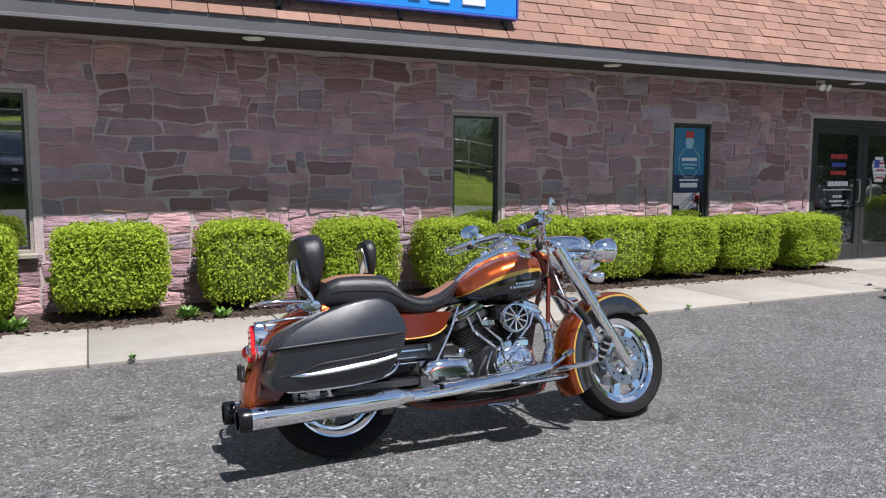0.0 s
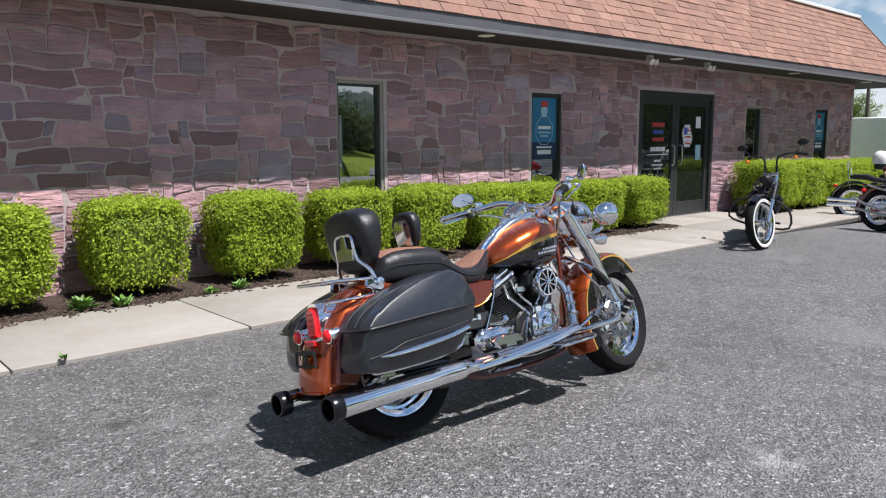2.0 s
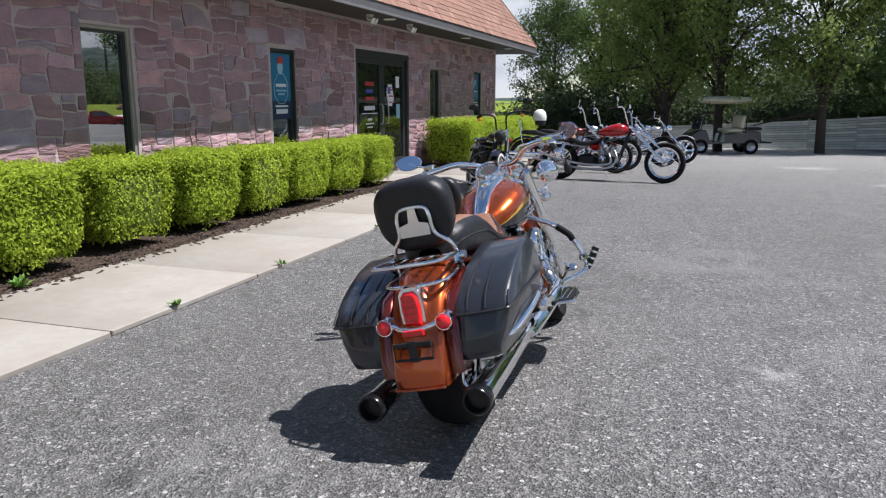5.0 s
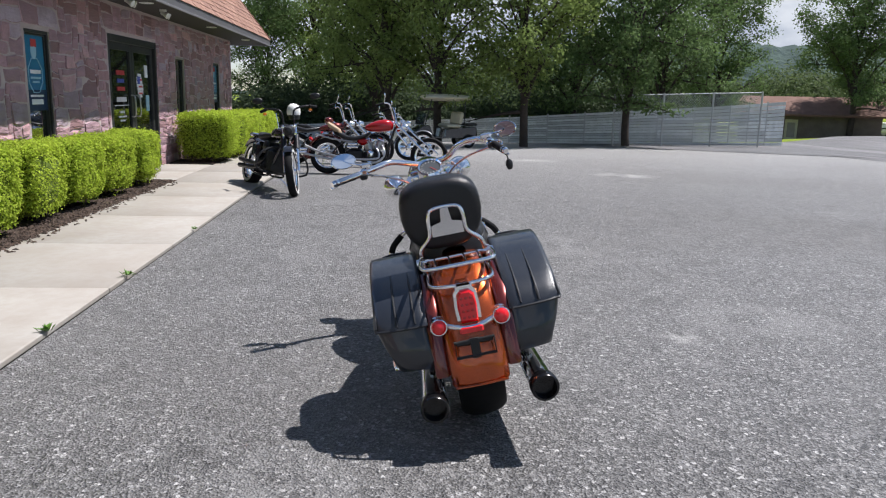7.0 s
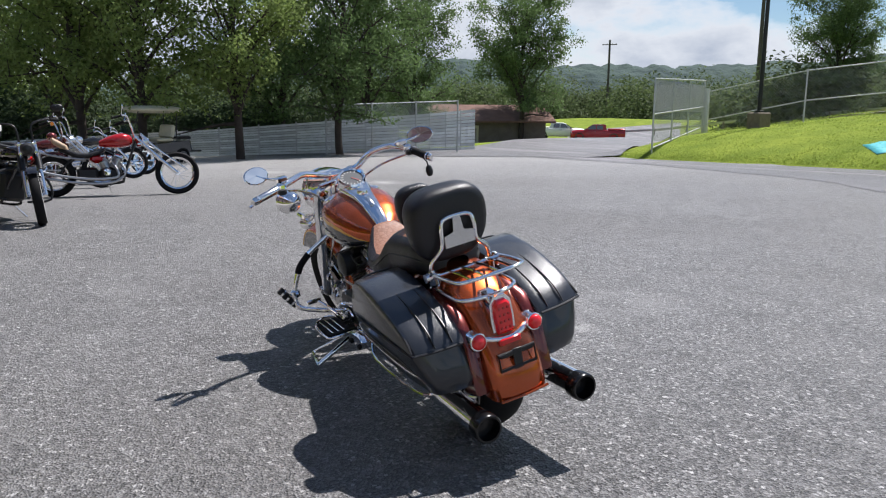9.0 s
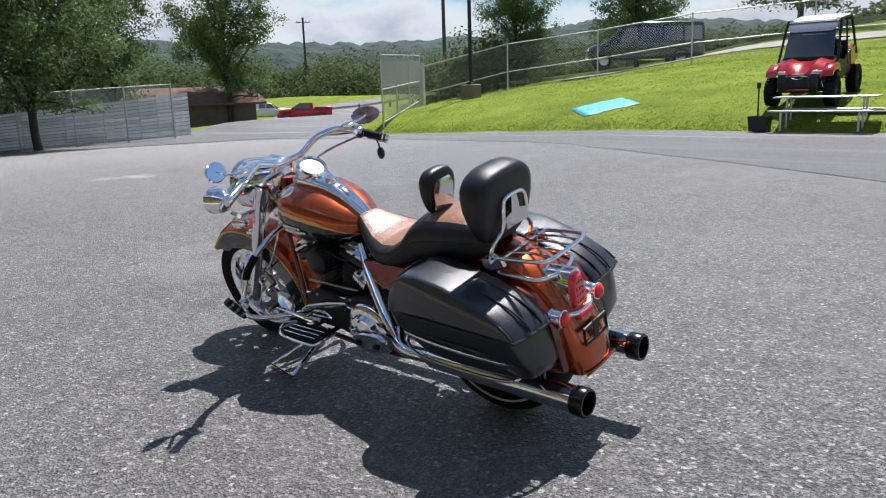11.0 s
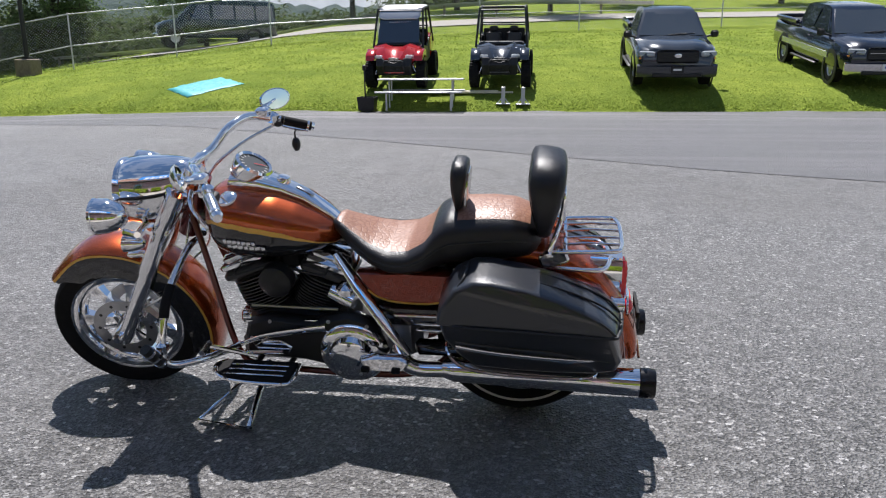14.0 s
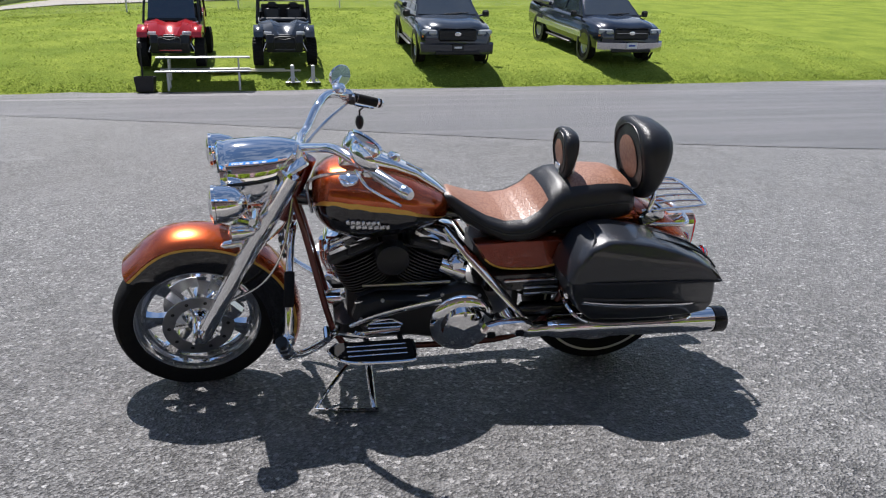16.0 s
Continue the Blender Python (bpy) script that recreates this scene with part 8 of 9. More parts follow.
def utv(x, y, rot, paint, label, roof):
    """A side-by-side buggy: cage, seats, bonnet, long-travel wheels."""
    u = thing("side_by_side", label, "utility vehicle", pose(x, y, height(x, y) + 0.0, 0, 8, rot), group="side-by-sides")
    part("chassis", Mb().box((0, 0, 0.5), (2.2, 0.8, 0.16), 0.04), M["plastic"], u)
    bon = [(0.5, 0.7, 1.08), (0.85, 0.66, 1.06), (1.15, 0.54, 0.95), (1.38, 0.36, 0.78)]
    part("bonnet", Mb().loft([[(xx, -w * 0.8, z - 0.36), (xx, -w, z - 0.2), (xx, -w * 0.95, z - 0.05), (xx, -w * 0.5, z + 0.03), (xx, -w * 0.2, z - 0.04), (xx, w * 0.2, z - 0.04), (xx, w * 0.5, z + 0.03), (xx, w * 0.95, z - 0.05), (xx, w, z - 0.2), (xx, w * 0.8, z - 0.36)] for xx, w, z in bon]), M[paint], u, "sculpted bonnet", 22)
    part("nose", Mb().prism([(1.36, 0.8), (1.46, 0.62), (1.34, 0.36), (1.0, 0.34), (1.0, 0.84)], -0.46, 0.46, 0.03), M["plastic"], u, "dark V-shaped nose")
    for z_, w_ in ((0.72, 0.3), (0.62, 0.24), (0.52, 0.18)):
        part("nose_slat", Mb().tube([(1.37, w_, z_ + 0.05), (1.44, 0, z_ - 0.04), (1.37, -w_, z_ + 0.05)], 0.014, 6, 2), M["engine_black"], u)
    part("cowl", Mb().box((0.5, 0, 1.06), (0.3, 1.2, 0.1), 0.04), M["plastic"], u)
    part("bull_bar", Mb().tube([(1.36, 0.28, 0.42), (1.48, 0.26, 0.6), (1.44, 0.22, 0.74), (1.44, -0.22, 0.74), (1.48, -0.26, 0.6), (1.36, -0.28, 0.42)], 0.02, 8, 3), M["plastic"], u)
    for s in (-1, 1):
        part("fender", Mb().prism([(0.62, 0.72), (0.68, 0.95), (1.0, 1.0), (1.3, 0.86), (1.34, 0.74), (1.1, 0.84), (0.8, 0.82)], s * 0.52, s * 0.76, 0.012), M[paint], u, "front mudguard in body colour")
        part("headlight", Mb().box((1.22, s * 0.4, 0.82), (0.14, 0.26, 0.09), 0.03, pose(0, 0, 0, 0, 25, s * 24)), M["clear"], u, "headlight")
        part("side_panel", Mb().prism([(0.55, 0.5), (0.55, 0.82), (0.1, 0.78), (-0.45, 0.85), (-1.0, 0.98), (-1.25, 0.9), (-1.2, 0.6), (-0.5, 0.5)], s * 0.56, s * 0.64, 0.015), M["plastic"], u)
        part("door", Mb().prism([(0.56, 0.56), (0.58, 1.02), (0.3, 1.0), (-0.1, 0.94), (-0.45, 1.08), (-0.6, 1.12), (-0.62, 0.56)], s * 0.63, s * 0.67, 0.012), M["engine_black"], u, "dark half door")
        part("rear_quarter", Mb().prism([(-0.62, 0.6), (-0.62, 1.14), (-0.95, 1.2), (-1.28, 1.05), (-1.3, 0.8), (-1.0, 0.72)], s * 0.56, s * 0.68, 0.02), M[paint] if roof else M["engine_black"], u, "rear quarter panel")
        part("cage_tube", Mb().tube([(0.62, s * 0.68, 0.98), (0.15, s * 0.62, 1.85), (0.0, s * 0.6, 1.92), (-0.7, s * 0.6, 1.92), (-0.85, s * 0.62, 1.82), (-1.15, s * 0.68, 0.95)], 0.03, 10, 3), M["plastic"], u, "black cage tube")
        part("cage_tube", Mb().tube([(-0.35, s * 0.66, 0.8), (-0.45, s * 0.6, 1.92)], 0.024, 8), M["plastic"], u)
        seat = part("seat", Mb().box((-0.25, s * 0.28, 0.68), (0.5, 0.44, 0.16), 0.05).box((-0.5, s * 0.28, 1.0), (0.16, 0.42, 0.55), 0.06, pose(0, 0, 0, 0, -14, 0)).box((-0.58, s * 0.28, 1.32), (0.12, 0.24, 0.16), 0.04), M["leather"], u, "black bucket seat")
        for xx, fr in ((1.02, 1), (-0.98, 0)):
            road_wheel(u, xx, s * 0.68, 0.34, 0.26, "engine_black", True)
            part("suspension_arm", Mb().tube([(xx, s * 0.25, 0.42), (xx, s * 0.58, 0.34)], 0.022, 8).tube([(xx + 0.18, s * 0.25, 0.42), (xx, s * 0.58, 0.34)], 0.018, 8), M["plastic"], u)
            part("shock", Mb().tube([(xx + 0.12, s * 0.56, 0.36), (xx - 0.02, s * 0.3, 0.86)], 0.045, 10), M["chrome_dull"], u, "coil shock")
    for xx, z in ((0.12, 1.88), (-0.45, 1.92), (-0.8, 1.86)):
        part("cage_crossbar", Mb().tube([(xx, 0.62, z), (xx, -0.62, z)], 0.024, 8), M["plastic"], u)
    for s in (-1, 1):
        part("bonnet_edge", Mb().tube([(0.62, s * 0.5, 1.0), (0.95, s * 0.42, 1.0), (1.25, s * 0.2, 0.86), (1.38, s * 0.1, 0.74)], [0.02, 0.026, 0.022, 0.012], 8, 3, flat=0.5), M["silver_paint" if not roof else paint], u, "raised bonnet edge")
    part("winch_plate", Mb().prism([(1.4, 0.5), (1.44, 0.62), (1.4, 0.72), (1.36, 0.6)], -0.12, 0.12, 0.01), M["plastic"], u)
    part("dash", Mb().box((0.5, 0, 0.94), (0.24, 1.2, 0.3), 0.05), M["plastic"], u)
    part("bulkhead", Mb().box((-0.72, 0, 0.98), (0.05, 1.16, 0.7), 0.02), M["plastic"], u, "dark bulkhead behind the seats")
    for z in (1.42, 1.6):
        part("cage_crossbar", Mb().tube([(-0.7, 0.62, z), (-0.7, -0.62, z)], 0.02, 8), M["plastic"], u)
    part("steering_wheel", Mb().lathe([(0.15, 0.012), (0.165, 0.0), (0.15, -0.012)], 20, look((0.2, 0.28, 0.98), (0.7, 0.28, 0.7))), M["plastic"], u)
    if not roof:
        for yy in (-0.2, 0.2):
            part("cage_tube", Mb().tube([(0.1, yy, 1.84), (-0.8, yy, 1.84)], 0.018, 8), M["plastic"], u)
        part("cage_crossbar", Mb().tube([(-0.5, 0.62, 1.5), (-0.5, -0.62, 1.5)], 0.022, 8), M["plastic"], u)
        part("cargo_box", Mb().box((-1.05, 0, 0.95), (0.5, 1.05, 0.14), 0.03), M["plastic"], u)
    else:
        part("visor", Mb().loft([super_ring(xx, z, w, 0.02, 16, 5) for xx, z, w in ((0.3, 1.7, 0.5), (0.26, 1.75, 0.57), (0.04, 1.94, 0.57))]), M["silver_paint"], u, "pale sloping visor")
        part("roof", Mb().loft([super_ring(xx, z, w, 0.03, 16, 4) for xx, z, w in ((0.1, 1.9, 0.45), (0.04, 1.93, 0.58), (-0.8, 1.95, 0.6), (-0.9, 1.91, 0.5))]), M["white"], u, "pale moulded roof")
        q = [Vector((0.66, 0.58, 0.95)), Vector((0.66, -0.58, 0.95)), Vector((0.2, -0.53, 1.76)), Vector((0.2, 0.53, 1.76))]
        part("windscreen", Mb().loft([q, [p + Vector((0.012, 0, 0.008)) for p in q]]), M["glass_dark"], u, "dark windscreen", 0)
        part("window_net", mesh_wires((0.3, -0.3, 1.42), (0.3, 0.3, 1.42), 0.0, 0.2, 0.05, 0.006), M["white"], u, "white emblem net", 0)["kind"] = "stuff"


pickup(-1.27, -16.5, 90, "slate_paint", "dark slate crew-cab pickup parked on the grass", L=5.35, W=2.0, cab=1.8, pitch=8)
pickup(-6.3, -17.4, 93, "navy_paint", "older black pickup with chrome bumper and silver side stripe", L=5.8, W=2.06, cab=1.82, grille="chrome", stripe=True, pitch=8)
utv(5.93, -15.3, 90, "red_paint", "red side-by-side buggy with a pale roof on the grass", True)
utv(3.17, -15.45, 90, "slate_paint", "black and grey open side-by-side buggy on the grass", False)
van(17.8, -29.85, 33)
pickup(63.5, -46.0, 50, "red_paint", "red pickup parked far down the drive", L=5.6, W=1.95, plate=False)
pickup(67.0, -43.6, 230, "white", "white pickup parked far down the drive", L=5.6, W=1.95, plate=False)

# ---- picnic table, stands, bin, tarp ----
def picnic_table(x, y, rot):
    z = height(x, y)
    p = thing("picnic_table", "weathered aluminium picnic table with two benches on the grass", "table", pose(x, y, z - 0.15, 0, 0, rot))
    for k in range(5):
        part("top_plank", Mb().box((0, -0.3 + 0.15 * k, 0.74), (2.15, 0.14, 0.035), 0.006), M["galv"], p)
    for s in (-1, 1):
        for k in range(2):
            part("bench_plank", Mb().box((0, s * (0.62 + 0.13 * k), 0.44), (2.15, 0.12, 0.035), 0.006), M["galv"], p)
        part("leg", Mb().tube([(s * 0.8, -0.72, 0.0), (s * 0.8, -0.72, 0.41), (s * 0.8, 0.72, 0.41), (s * 0.8, 0.72, 0.0)], 0.024, 8), M["galv"], p)
        part("leg", Mb().tube([(s * 0.8, -0.2, 0.0), (s * 0.8, -0.2, 0.71)], 0.022, 8), M["galv"], p)
        part("leg", Mb().tube([(s * 0.8, 0.2, 0.0), (s * 0.8, 0.2, 0.71)], 0.022, 8), M["galv"], p)


picnic_table(5.1, -13.25, 3)
for x in (2.52, 3.02):
    j = thing("jack_stand", "grey steel stand with a flat foot on the grass", "stand", pose(x, -13.25, height(x, -13.25)), group="steel stands")
    part("post", Mb().box((0, 0, 0.22), (0.09, 0.09, 0.42), 0.008), M["galv"], j)
    part("foot", Mb().box((0, 0, 0.012), (0.36, 0.2, 0.024), 0.004), M["galv"], j)
    part("brace", Mb().tube([(0.15, 0, 0.02), (0.03, 0, 0.16)], 0.012, 6).tube([(-0.15, 0, 0.02), (-0.03, 0, 0.16)], 0.012, 6), M["galv"], j)
bn = thing("bin", "square black bin with a shovel handle standing in it", "bin", pose(6.4, -12.75, height(6.4, -12.75)))
part("tub", Mb().loft([[(s * x, t * x, z) for s, t in ((-1, -1), (1, -1), (1, 1), (-1, 1))] for x, z in ((0.19, 0.0), (0.22, 0.34), (0.2, 0.34), (0.18, 0.06))]), M["plastic"], bn)
part("handle", Mb().tube([(0.05, 0, 0.08), (0.06, 0, 1.0)], 0.02, 8).box((0.06, 0, 1.05), (0.1, 0.04, 0.14), 0.02), M["plastic"], bn)
for k, (x, y, L, a) in enumerate(((3.9, -13.9, 2.2, 8), (4.2, -14.0, 2.0, 4))):
    solid("plank", Mb().box((0, 0, 0.03), (L, 0.1, 0.045), 0.005), M["cream"], "pale timber plank lying on the grass", "plank", "planks", m=pose(x, y, height(x, y) + 0.02, 0, 0, a))
mb = Mb()
rings = []
for i in range(13):
    u = i / 12
    row = []
    for j in range(9):
        v = j / 8
        x = lerp(lerp(12.5, 11.55, u), lerp(11.5, 10.4, u), v)
        y = lerp(lerp(-14.27, -13.5, u), lerp(-15.65, -14.75, u), v)
        row.append((x, y, height(x, y) + 0.02 + 0.03 * noise.noise(Vector((u * 6, v * 6, 2))) - 0.012 * (1 if i in (0, 12) or j in (0, 8) else 0)))
    rings.append(row)
mb.loft(rings, cap=False, closed=False)
o = solid("tarp", mb, M["tarp"], "crumpled teal plastic sheet lying on the grass", "tarp", smooth=60)
sm = o.modifiers.new("thick", "SOLIDIFY")
sm.thickness = 0.003

# ---- fences, poles ----
def chain_fence(pts, H, label, pitch=0.08, r=0.0028, rails=(1.0,), name="chain_link_fence", post_r=0.03):
    f = thing(name, label, "fence")
    gnd = [Vector((x, y, height(x, y))) for x, y in pts]
    tall = H if isinstance(H, tuple) else (H,) * len(pts)
    for p, h in zip(gnd, tall):
        part("post", Mb().tube([p - Vector((0, 0, 0.1)), p + Vector((0, 0, h + 0.05))], post_r, 10), M["galv"], f)
    for p, q, h, g in zip(gnd, gnd[1:], tall, tall[1:]):
        for u in rails:
            part("rail", Mb().tube([p + Vector((0, 0, h * u)), q + Vector((0, 0, g * u))], 0.021, 8), M["galv"], f)
        mb = mesh_wires(p, q, 0.04, min(h, g), pitch, r)
        w = part("mesh_wire", mb, M["galv"], f, "", 0)
        w["kind"] = "stuff"
    return f


chain_fence([(29.45, -5.05), (29.55, -7.1), (29.68, -9.2), (29.8, -11.3)], (2.0, 2.08, 2.17, 2.25), "tall galvanised chain-link fence panel beside the drive", 0.11, 0.0075, (1.0, 0.5, 0.06), post_r=0.04)
chain_fence([(22.78, -19.1), (19.6, -21.0), (16.4, -22.9), (13.2, -24.8), (9.2, -27.0), (5.0, -28.8), (0.6, -30.2), (-6, -32.0), (-14, -34)], 1.95, "long galvanised chain-link fence up the bank", 0.11, 0.0032, (1.0, 0.42))
# open gate leaf
gt = thing("gate", "open galvanised chain-link gate with a grey screen", "gate")
ga, gb = Vector((19.3, -13.15, height(19.3, -13.15))), Vector((22.7, -18.9, height(22.7, -18.9)))
for u in (0.0, 0.33, 0.66, 1.0):
    p = ga.lerp(gb, u)
    part("gate_post", Mb().tube([p, Vector((p.x, p.y, lerp(2.42, 2.6, u)))], 0.03, 10), M["galv"], gt)
for z0, z1 in ((2.42, 2.6), (1.25, 1.55), (0.12, 0.75)):
    part("gate_rail", Mb().tube([(ga.x, ga.y, z0), (gb.x, gb.y, z1)], 0.026, 8), M["galv"], gt)
w = part("mesh_wire", mesh_wires((ga.x, ga.y, 0), (gb.x, gb.y, 0), 0.35, 2.4, 0.09, 0.0035), M["galv"], gt, "", 0)
w["kind"] = "stuff"
w = part("screen", mesh_wires((ga.x, ga.y, 0), (gb.x, gb.y, 0), 1.35, 2.4, 0.035, 0.003), M["galv"], gt, "grey mesh screen", 0)
w["kind"] = "stuff"
gp = Vector((22.78, -19.1, height(22.78, -19.1)))
solid("gate_post", Mb().tube([gp - Vector((0, 0, 0.2)), gp + Vector((0, 0, 2.1))], 0.13, 16), M["galv"], "thick galvanised gate post", "post")
# slatted fence behind the trees
sf = thing("slat_fence", "low grey-green slatted fence below the trees", "fence")
P = [Vector((27.0, 9.0, 0)), Vector((29.2, 4.0, 0)), Vector((30.6, -1.0, 0)), Vector((31.6, -6.0, 0)), Vector((32.0, -11.0, 0)), Vector((33.0, -14.0, 0))]
for k, (p, q) in enumerate(zip(P, P[1:])):
    n = 3
    for e in range(n):
        a, b_ = p.lerp(q, e / n), p.lerp(q, (e + 1) / n)
        ha, hb_ = table([(0, 0.55), (2, 1.05), (4, 1.75), (5, 2.0)], k + e / n)[0], table([(0, 0.55), (2, 1.05), (4, 1.75), (5, 2.0)], k + (e + 1) / n)[0]
        za, zb = height(a.x, a.y), height(b_.x, b_.y)
        part("post", Mb().tube([(a.x, a.y, za - 0.1), (a.x, a.y, za + ha + 0.06)], 0.035, 8), M["galv"], sf)
        m = 12
        for s in range(m):
            u = (s + 0.5) / m
            part("slat", Mb().loft([[(a.x, a.y, za + ha * u - ha / m * 0.44), (a.x - 0.015, a.y, za + ha * u - ha / m * 0.44), (a.x - 0.015, a.y, za + ha * u + ha / m * 0.44), (a.x, a.y, za + ha * u + ha / m * 0.44)],
                                    [(b_.x, b_.y, zb + hb_ * u - hb_ / m * 0.44), (b_.x - 0.015, b_.y, zb + hb_ * u - hb_ / m * 0.44), (b_.x - 0.015, b_.y, zb + hb_ * u + hb_ / m * 0.44), (b_.x, b_.y, zb + hb_ * u + hb_ / m * 0.44)]]), M["slat"], sf, smooth=0)
# lamp post on its concrete foot
lp = thing("lamp_post", "tall black lamp post on a rough concrete foot", "lamp post", pose(20.17, -19.2, height(20.17, -19.2)))
part("foot", Mb().box((0, 0, 0.2), (0.62, 0.62, 0.62), 0.03), M["wood"], lp, "weathered brown concrete foot")
part("pole", Mb().tube([(0, 0, 0.5), (0, 0, 8.0)], [0.085, 0.06], 14), M["engine_black"], lp)
part("collar", Mb().box((0, 0, 0.55), (0.26, 0.26, 0.08), 0.01), M["engine_black"], lp)
# utility poles with cross-arms and wires
def utility_pole(x, y, H, rot, lean=0.0):
    z = height(x, y)
    u = thing("utility_pole", "wooden utility pole with a cross-arm", "pole", pose(x, y, z, 0, lean, rot), group="utility poles")
    part("mast", Mb().tube([(0, 0, -0.3), (0, 0, H)], [H * 0.017, H * 0.012], 12), M["creosote"], u)
    part("crossarm", Mb().box((0, 0, H - 0.7), (2.2, 0.1, 0.12), 0.01), M["creosote"], u)
    for s in (-0.95, -0.4, 0.4, 0.95):
        part("insulator", Mb().lathe([(0.001, 0.14), (0.035, 0.12), (0.04, 0.06), (0.02, 0.0)], 10, pose(s, 0, H - 0.64)), M["galv"], u)


utility_pole(71.4, -78.1, 18.0, 40)
utility_pole(92.5, -70.6, 12.0, 40)
utility_pole(47, 17.5, 7.0, 10)
# guard rail far down the drive
gr = thing("guard_rail", "long grey steel guard rail", "barrier")
pts = [(92, -34), (80, -43), (64, -50), (46, -50), (34, -45), (22, -41), (8, -39.5), (-4, -41)]
gz = [Vector((x, y, height(x, y))) for x, y in pts]
part("rail", Mb().tube([p + Vector((0, 0, 0.62)) for p in gz], 0.17, 8, 4, flat=0.3), M["galv"], gr)
for p, q in zip(gz, gz[1:]):
    for k in range(4):
        c = p.lerp(q, k / 4)
        part("post", Mb().box(c + Vector((0, 0, 0.3)), (0.14, 0.14, 0.75), 0.01), M["wood"], gr)

# ---- the shed down the drive ----
sx, sy = 51.3, -25.4
sh = thing("shed", "low brick shed with a brown hipped roof", "shed", pose(sx, sy, height(sx, sy), 0, 0, 60))
part("wall", Mb().box((0, 0, 0.8), (8.8, 4.6, 2.0), 0.02), M["brick_far"], sh, "dark brick wall")
part("roof", Mb().loft([[(-5.1, -3.0, 1.78), (5.1, -3.0, 1.78), (5.1, 3.0, 1.78), (-5.1, 3.0, 1.78)], [(-5.1, -3.0, 1.92), (5.1, -3.0, 1.92), (5.1, 3.0, 1.92), (-5.1, 3.0, 1.92)], [(-4.4, -0.1, 3.1), (4.4, -0.1, 3.1), (4.4, 0.1, 3.1), (-4.4, 0.1, 3.1)]]), M["shed_roof"], sh, "brown roof", 0)
for k in range(2):
    for s in (-1, 1):
        dr = part("door", Mb().box((1.0 + k * 1.0, s * 2.32, 0.8), (0.8, 0.06, 1.5), 0.01), M["cream"], sh, "pale door")
        part("door_panel", Mb().box((1.0 + k * 1.0, s * 2.36, 0.85), (0.5, 0.02, 1.0), 0.004), M["tan_frame"], dr)


# ---- trees ----
def tree_meshes(seed, H, R, base, leaves, size, leaf_bias=1.0):
    """A trunk that forks into limbs, and clumps of leaves held at their ends."""
    rng = random.Random(seed)
    wood = Mb()
    tips = []
    top = Vector((rng.uniform(-0.3, 0.3), rng.uniform(-0.3, 0.3), H * 0.92))
    stem = [Vector((0, 0, -0.2)), Vector((0.05, 0.03, base)), Vector((rng.uniform(-0.2, 0.2), rng.uniform(-0.2, 0.2), H * 0.5)), top]
    wood.tube(stem, [0.17, 0.135, 0.09, 0.02], 10, 4)
    for k in range(38):
        u = (k + rng.random()) / 38
        z = lerp(base * 0.75, H * 0.8, u ** 1.2)
        a = k * 2.4 + rng.uniform(-0.4, 0.4)
        reach = R * (0.5 + 0.5 * math.sin(math.pi * min(1, (u * 0.75 + 0.2)))) * rng.uniform(0.7, 1.12)
        s = stem[1].lerp(stem[2], u) if u < 0.5 else stem[2].lerp(stem[3], (u - 0.5) * 2)
        s = Vector((s.x, s.y, z))
        rise = rng.uniform(0.75, 1.5) if rng.random() < 0.7 else rng.uniform(-0.25, 0.4)
        e = s + Vector((math.cos(a) * reach, math.sin(a) * reach, reach * rise))
        m = s.lerp(e, 0.5) + Vector((-math.cos(a) * 0.14 * reach, -math.sin(a) * 0.14 * reach, 0.06 * reach))
        wood.tube([s, m, e], [0.075 * (1.15 - u), 0.042 * (1.15 - u), 0.008], 6, 3)
        for q in (0.35, 0.55, 0.75, 0.9, 1.0):
            tips.append((s.lerp(m, q * 2) if q < 0.5 else m.lerp(e, q * 2 - 1), 0.48))
        for q in range(4):
            f = m.lerp(e, rng.uniform(0.0, 0.9))
            g = f + Vector((rng.gauss(0, 0.5), rng.gauss(0, 0.5), rng.uniform(-0.15, 0.9))) * R * 0.4
            wood.tube([f, g], [0.02, 0.006], 5)
            tips.append((g, 0.44))
    tips.append((top, 0.7))
    pts = []
    for k in range(leaves):
        c, r = rng.choice(tips)
        d = Vector((rng.gauss(0, 1), rng.gauss(0, 1), rng.gauss(0, 0.8)))
        d.normalize()
        p = c + d * r * rng.uniform(0.25, 1.0) * (1.0 + 0.5 * rng.random())
        if p.z < base * 0.9:
            continue
        pts.append((p, (d * 0.8 + Vector((0, 0, 0.35))).normalized()))
    return wood, leaf_cloud(rng, pts, size, 0.12)


tree_protos = []
for seed, H, R, base, n, sz in ((1, 10.2, 2.7, 1.6, 22000, 0.135), (2, 10.8, 2.9, 1.5, 23000, 0.135), (3, 9.4, 2.5, 1.6, 19000, 0.13), (6, 8.6, 2.9, 2.0, 30000, 0.13)):
    wd, lv = tree_meshes(seed, H, R, base, n, sz)
    tree_protos.append((wd.mesh("trunk", M["bark"], 50), lv.mesh("crown", M["leaf"], 0), lv.mesh("crown", M["leaf_lightened"], 0)))


def tree(x, y, k, s, pale=False, rot=0.0, z=None, label="leafy green deciduous tree with a dark trunk"):
    t = thing("tree", label, "tree", group="trees")
    t.matrix_basis = pose(x, y, height(x, y) if z is None else z, 0, 0, rot) @ Matrix.Diagonal((s, s, s, 1))
    a, b_, c = tree_protos[k % 4]
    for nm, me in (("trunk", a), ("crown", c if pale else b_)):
        o = new(nm, me)
        o.parent = t


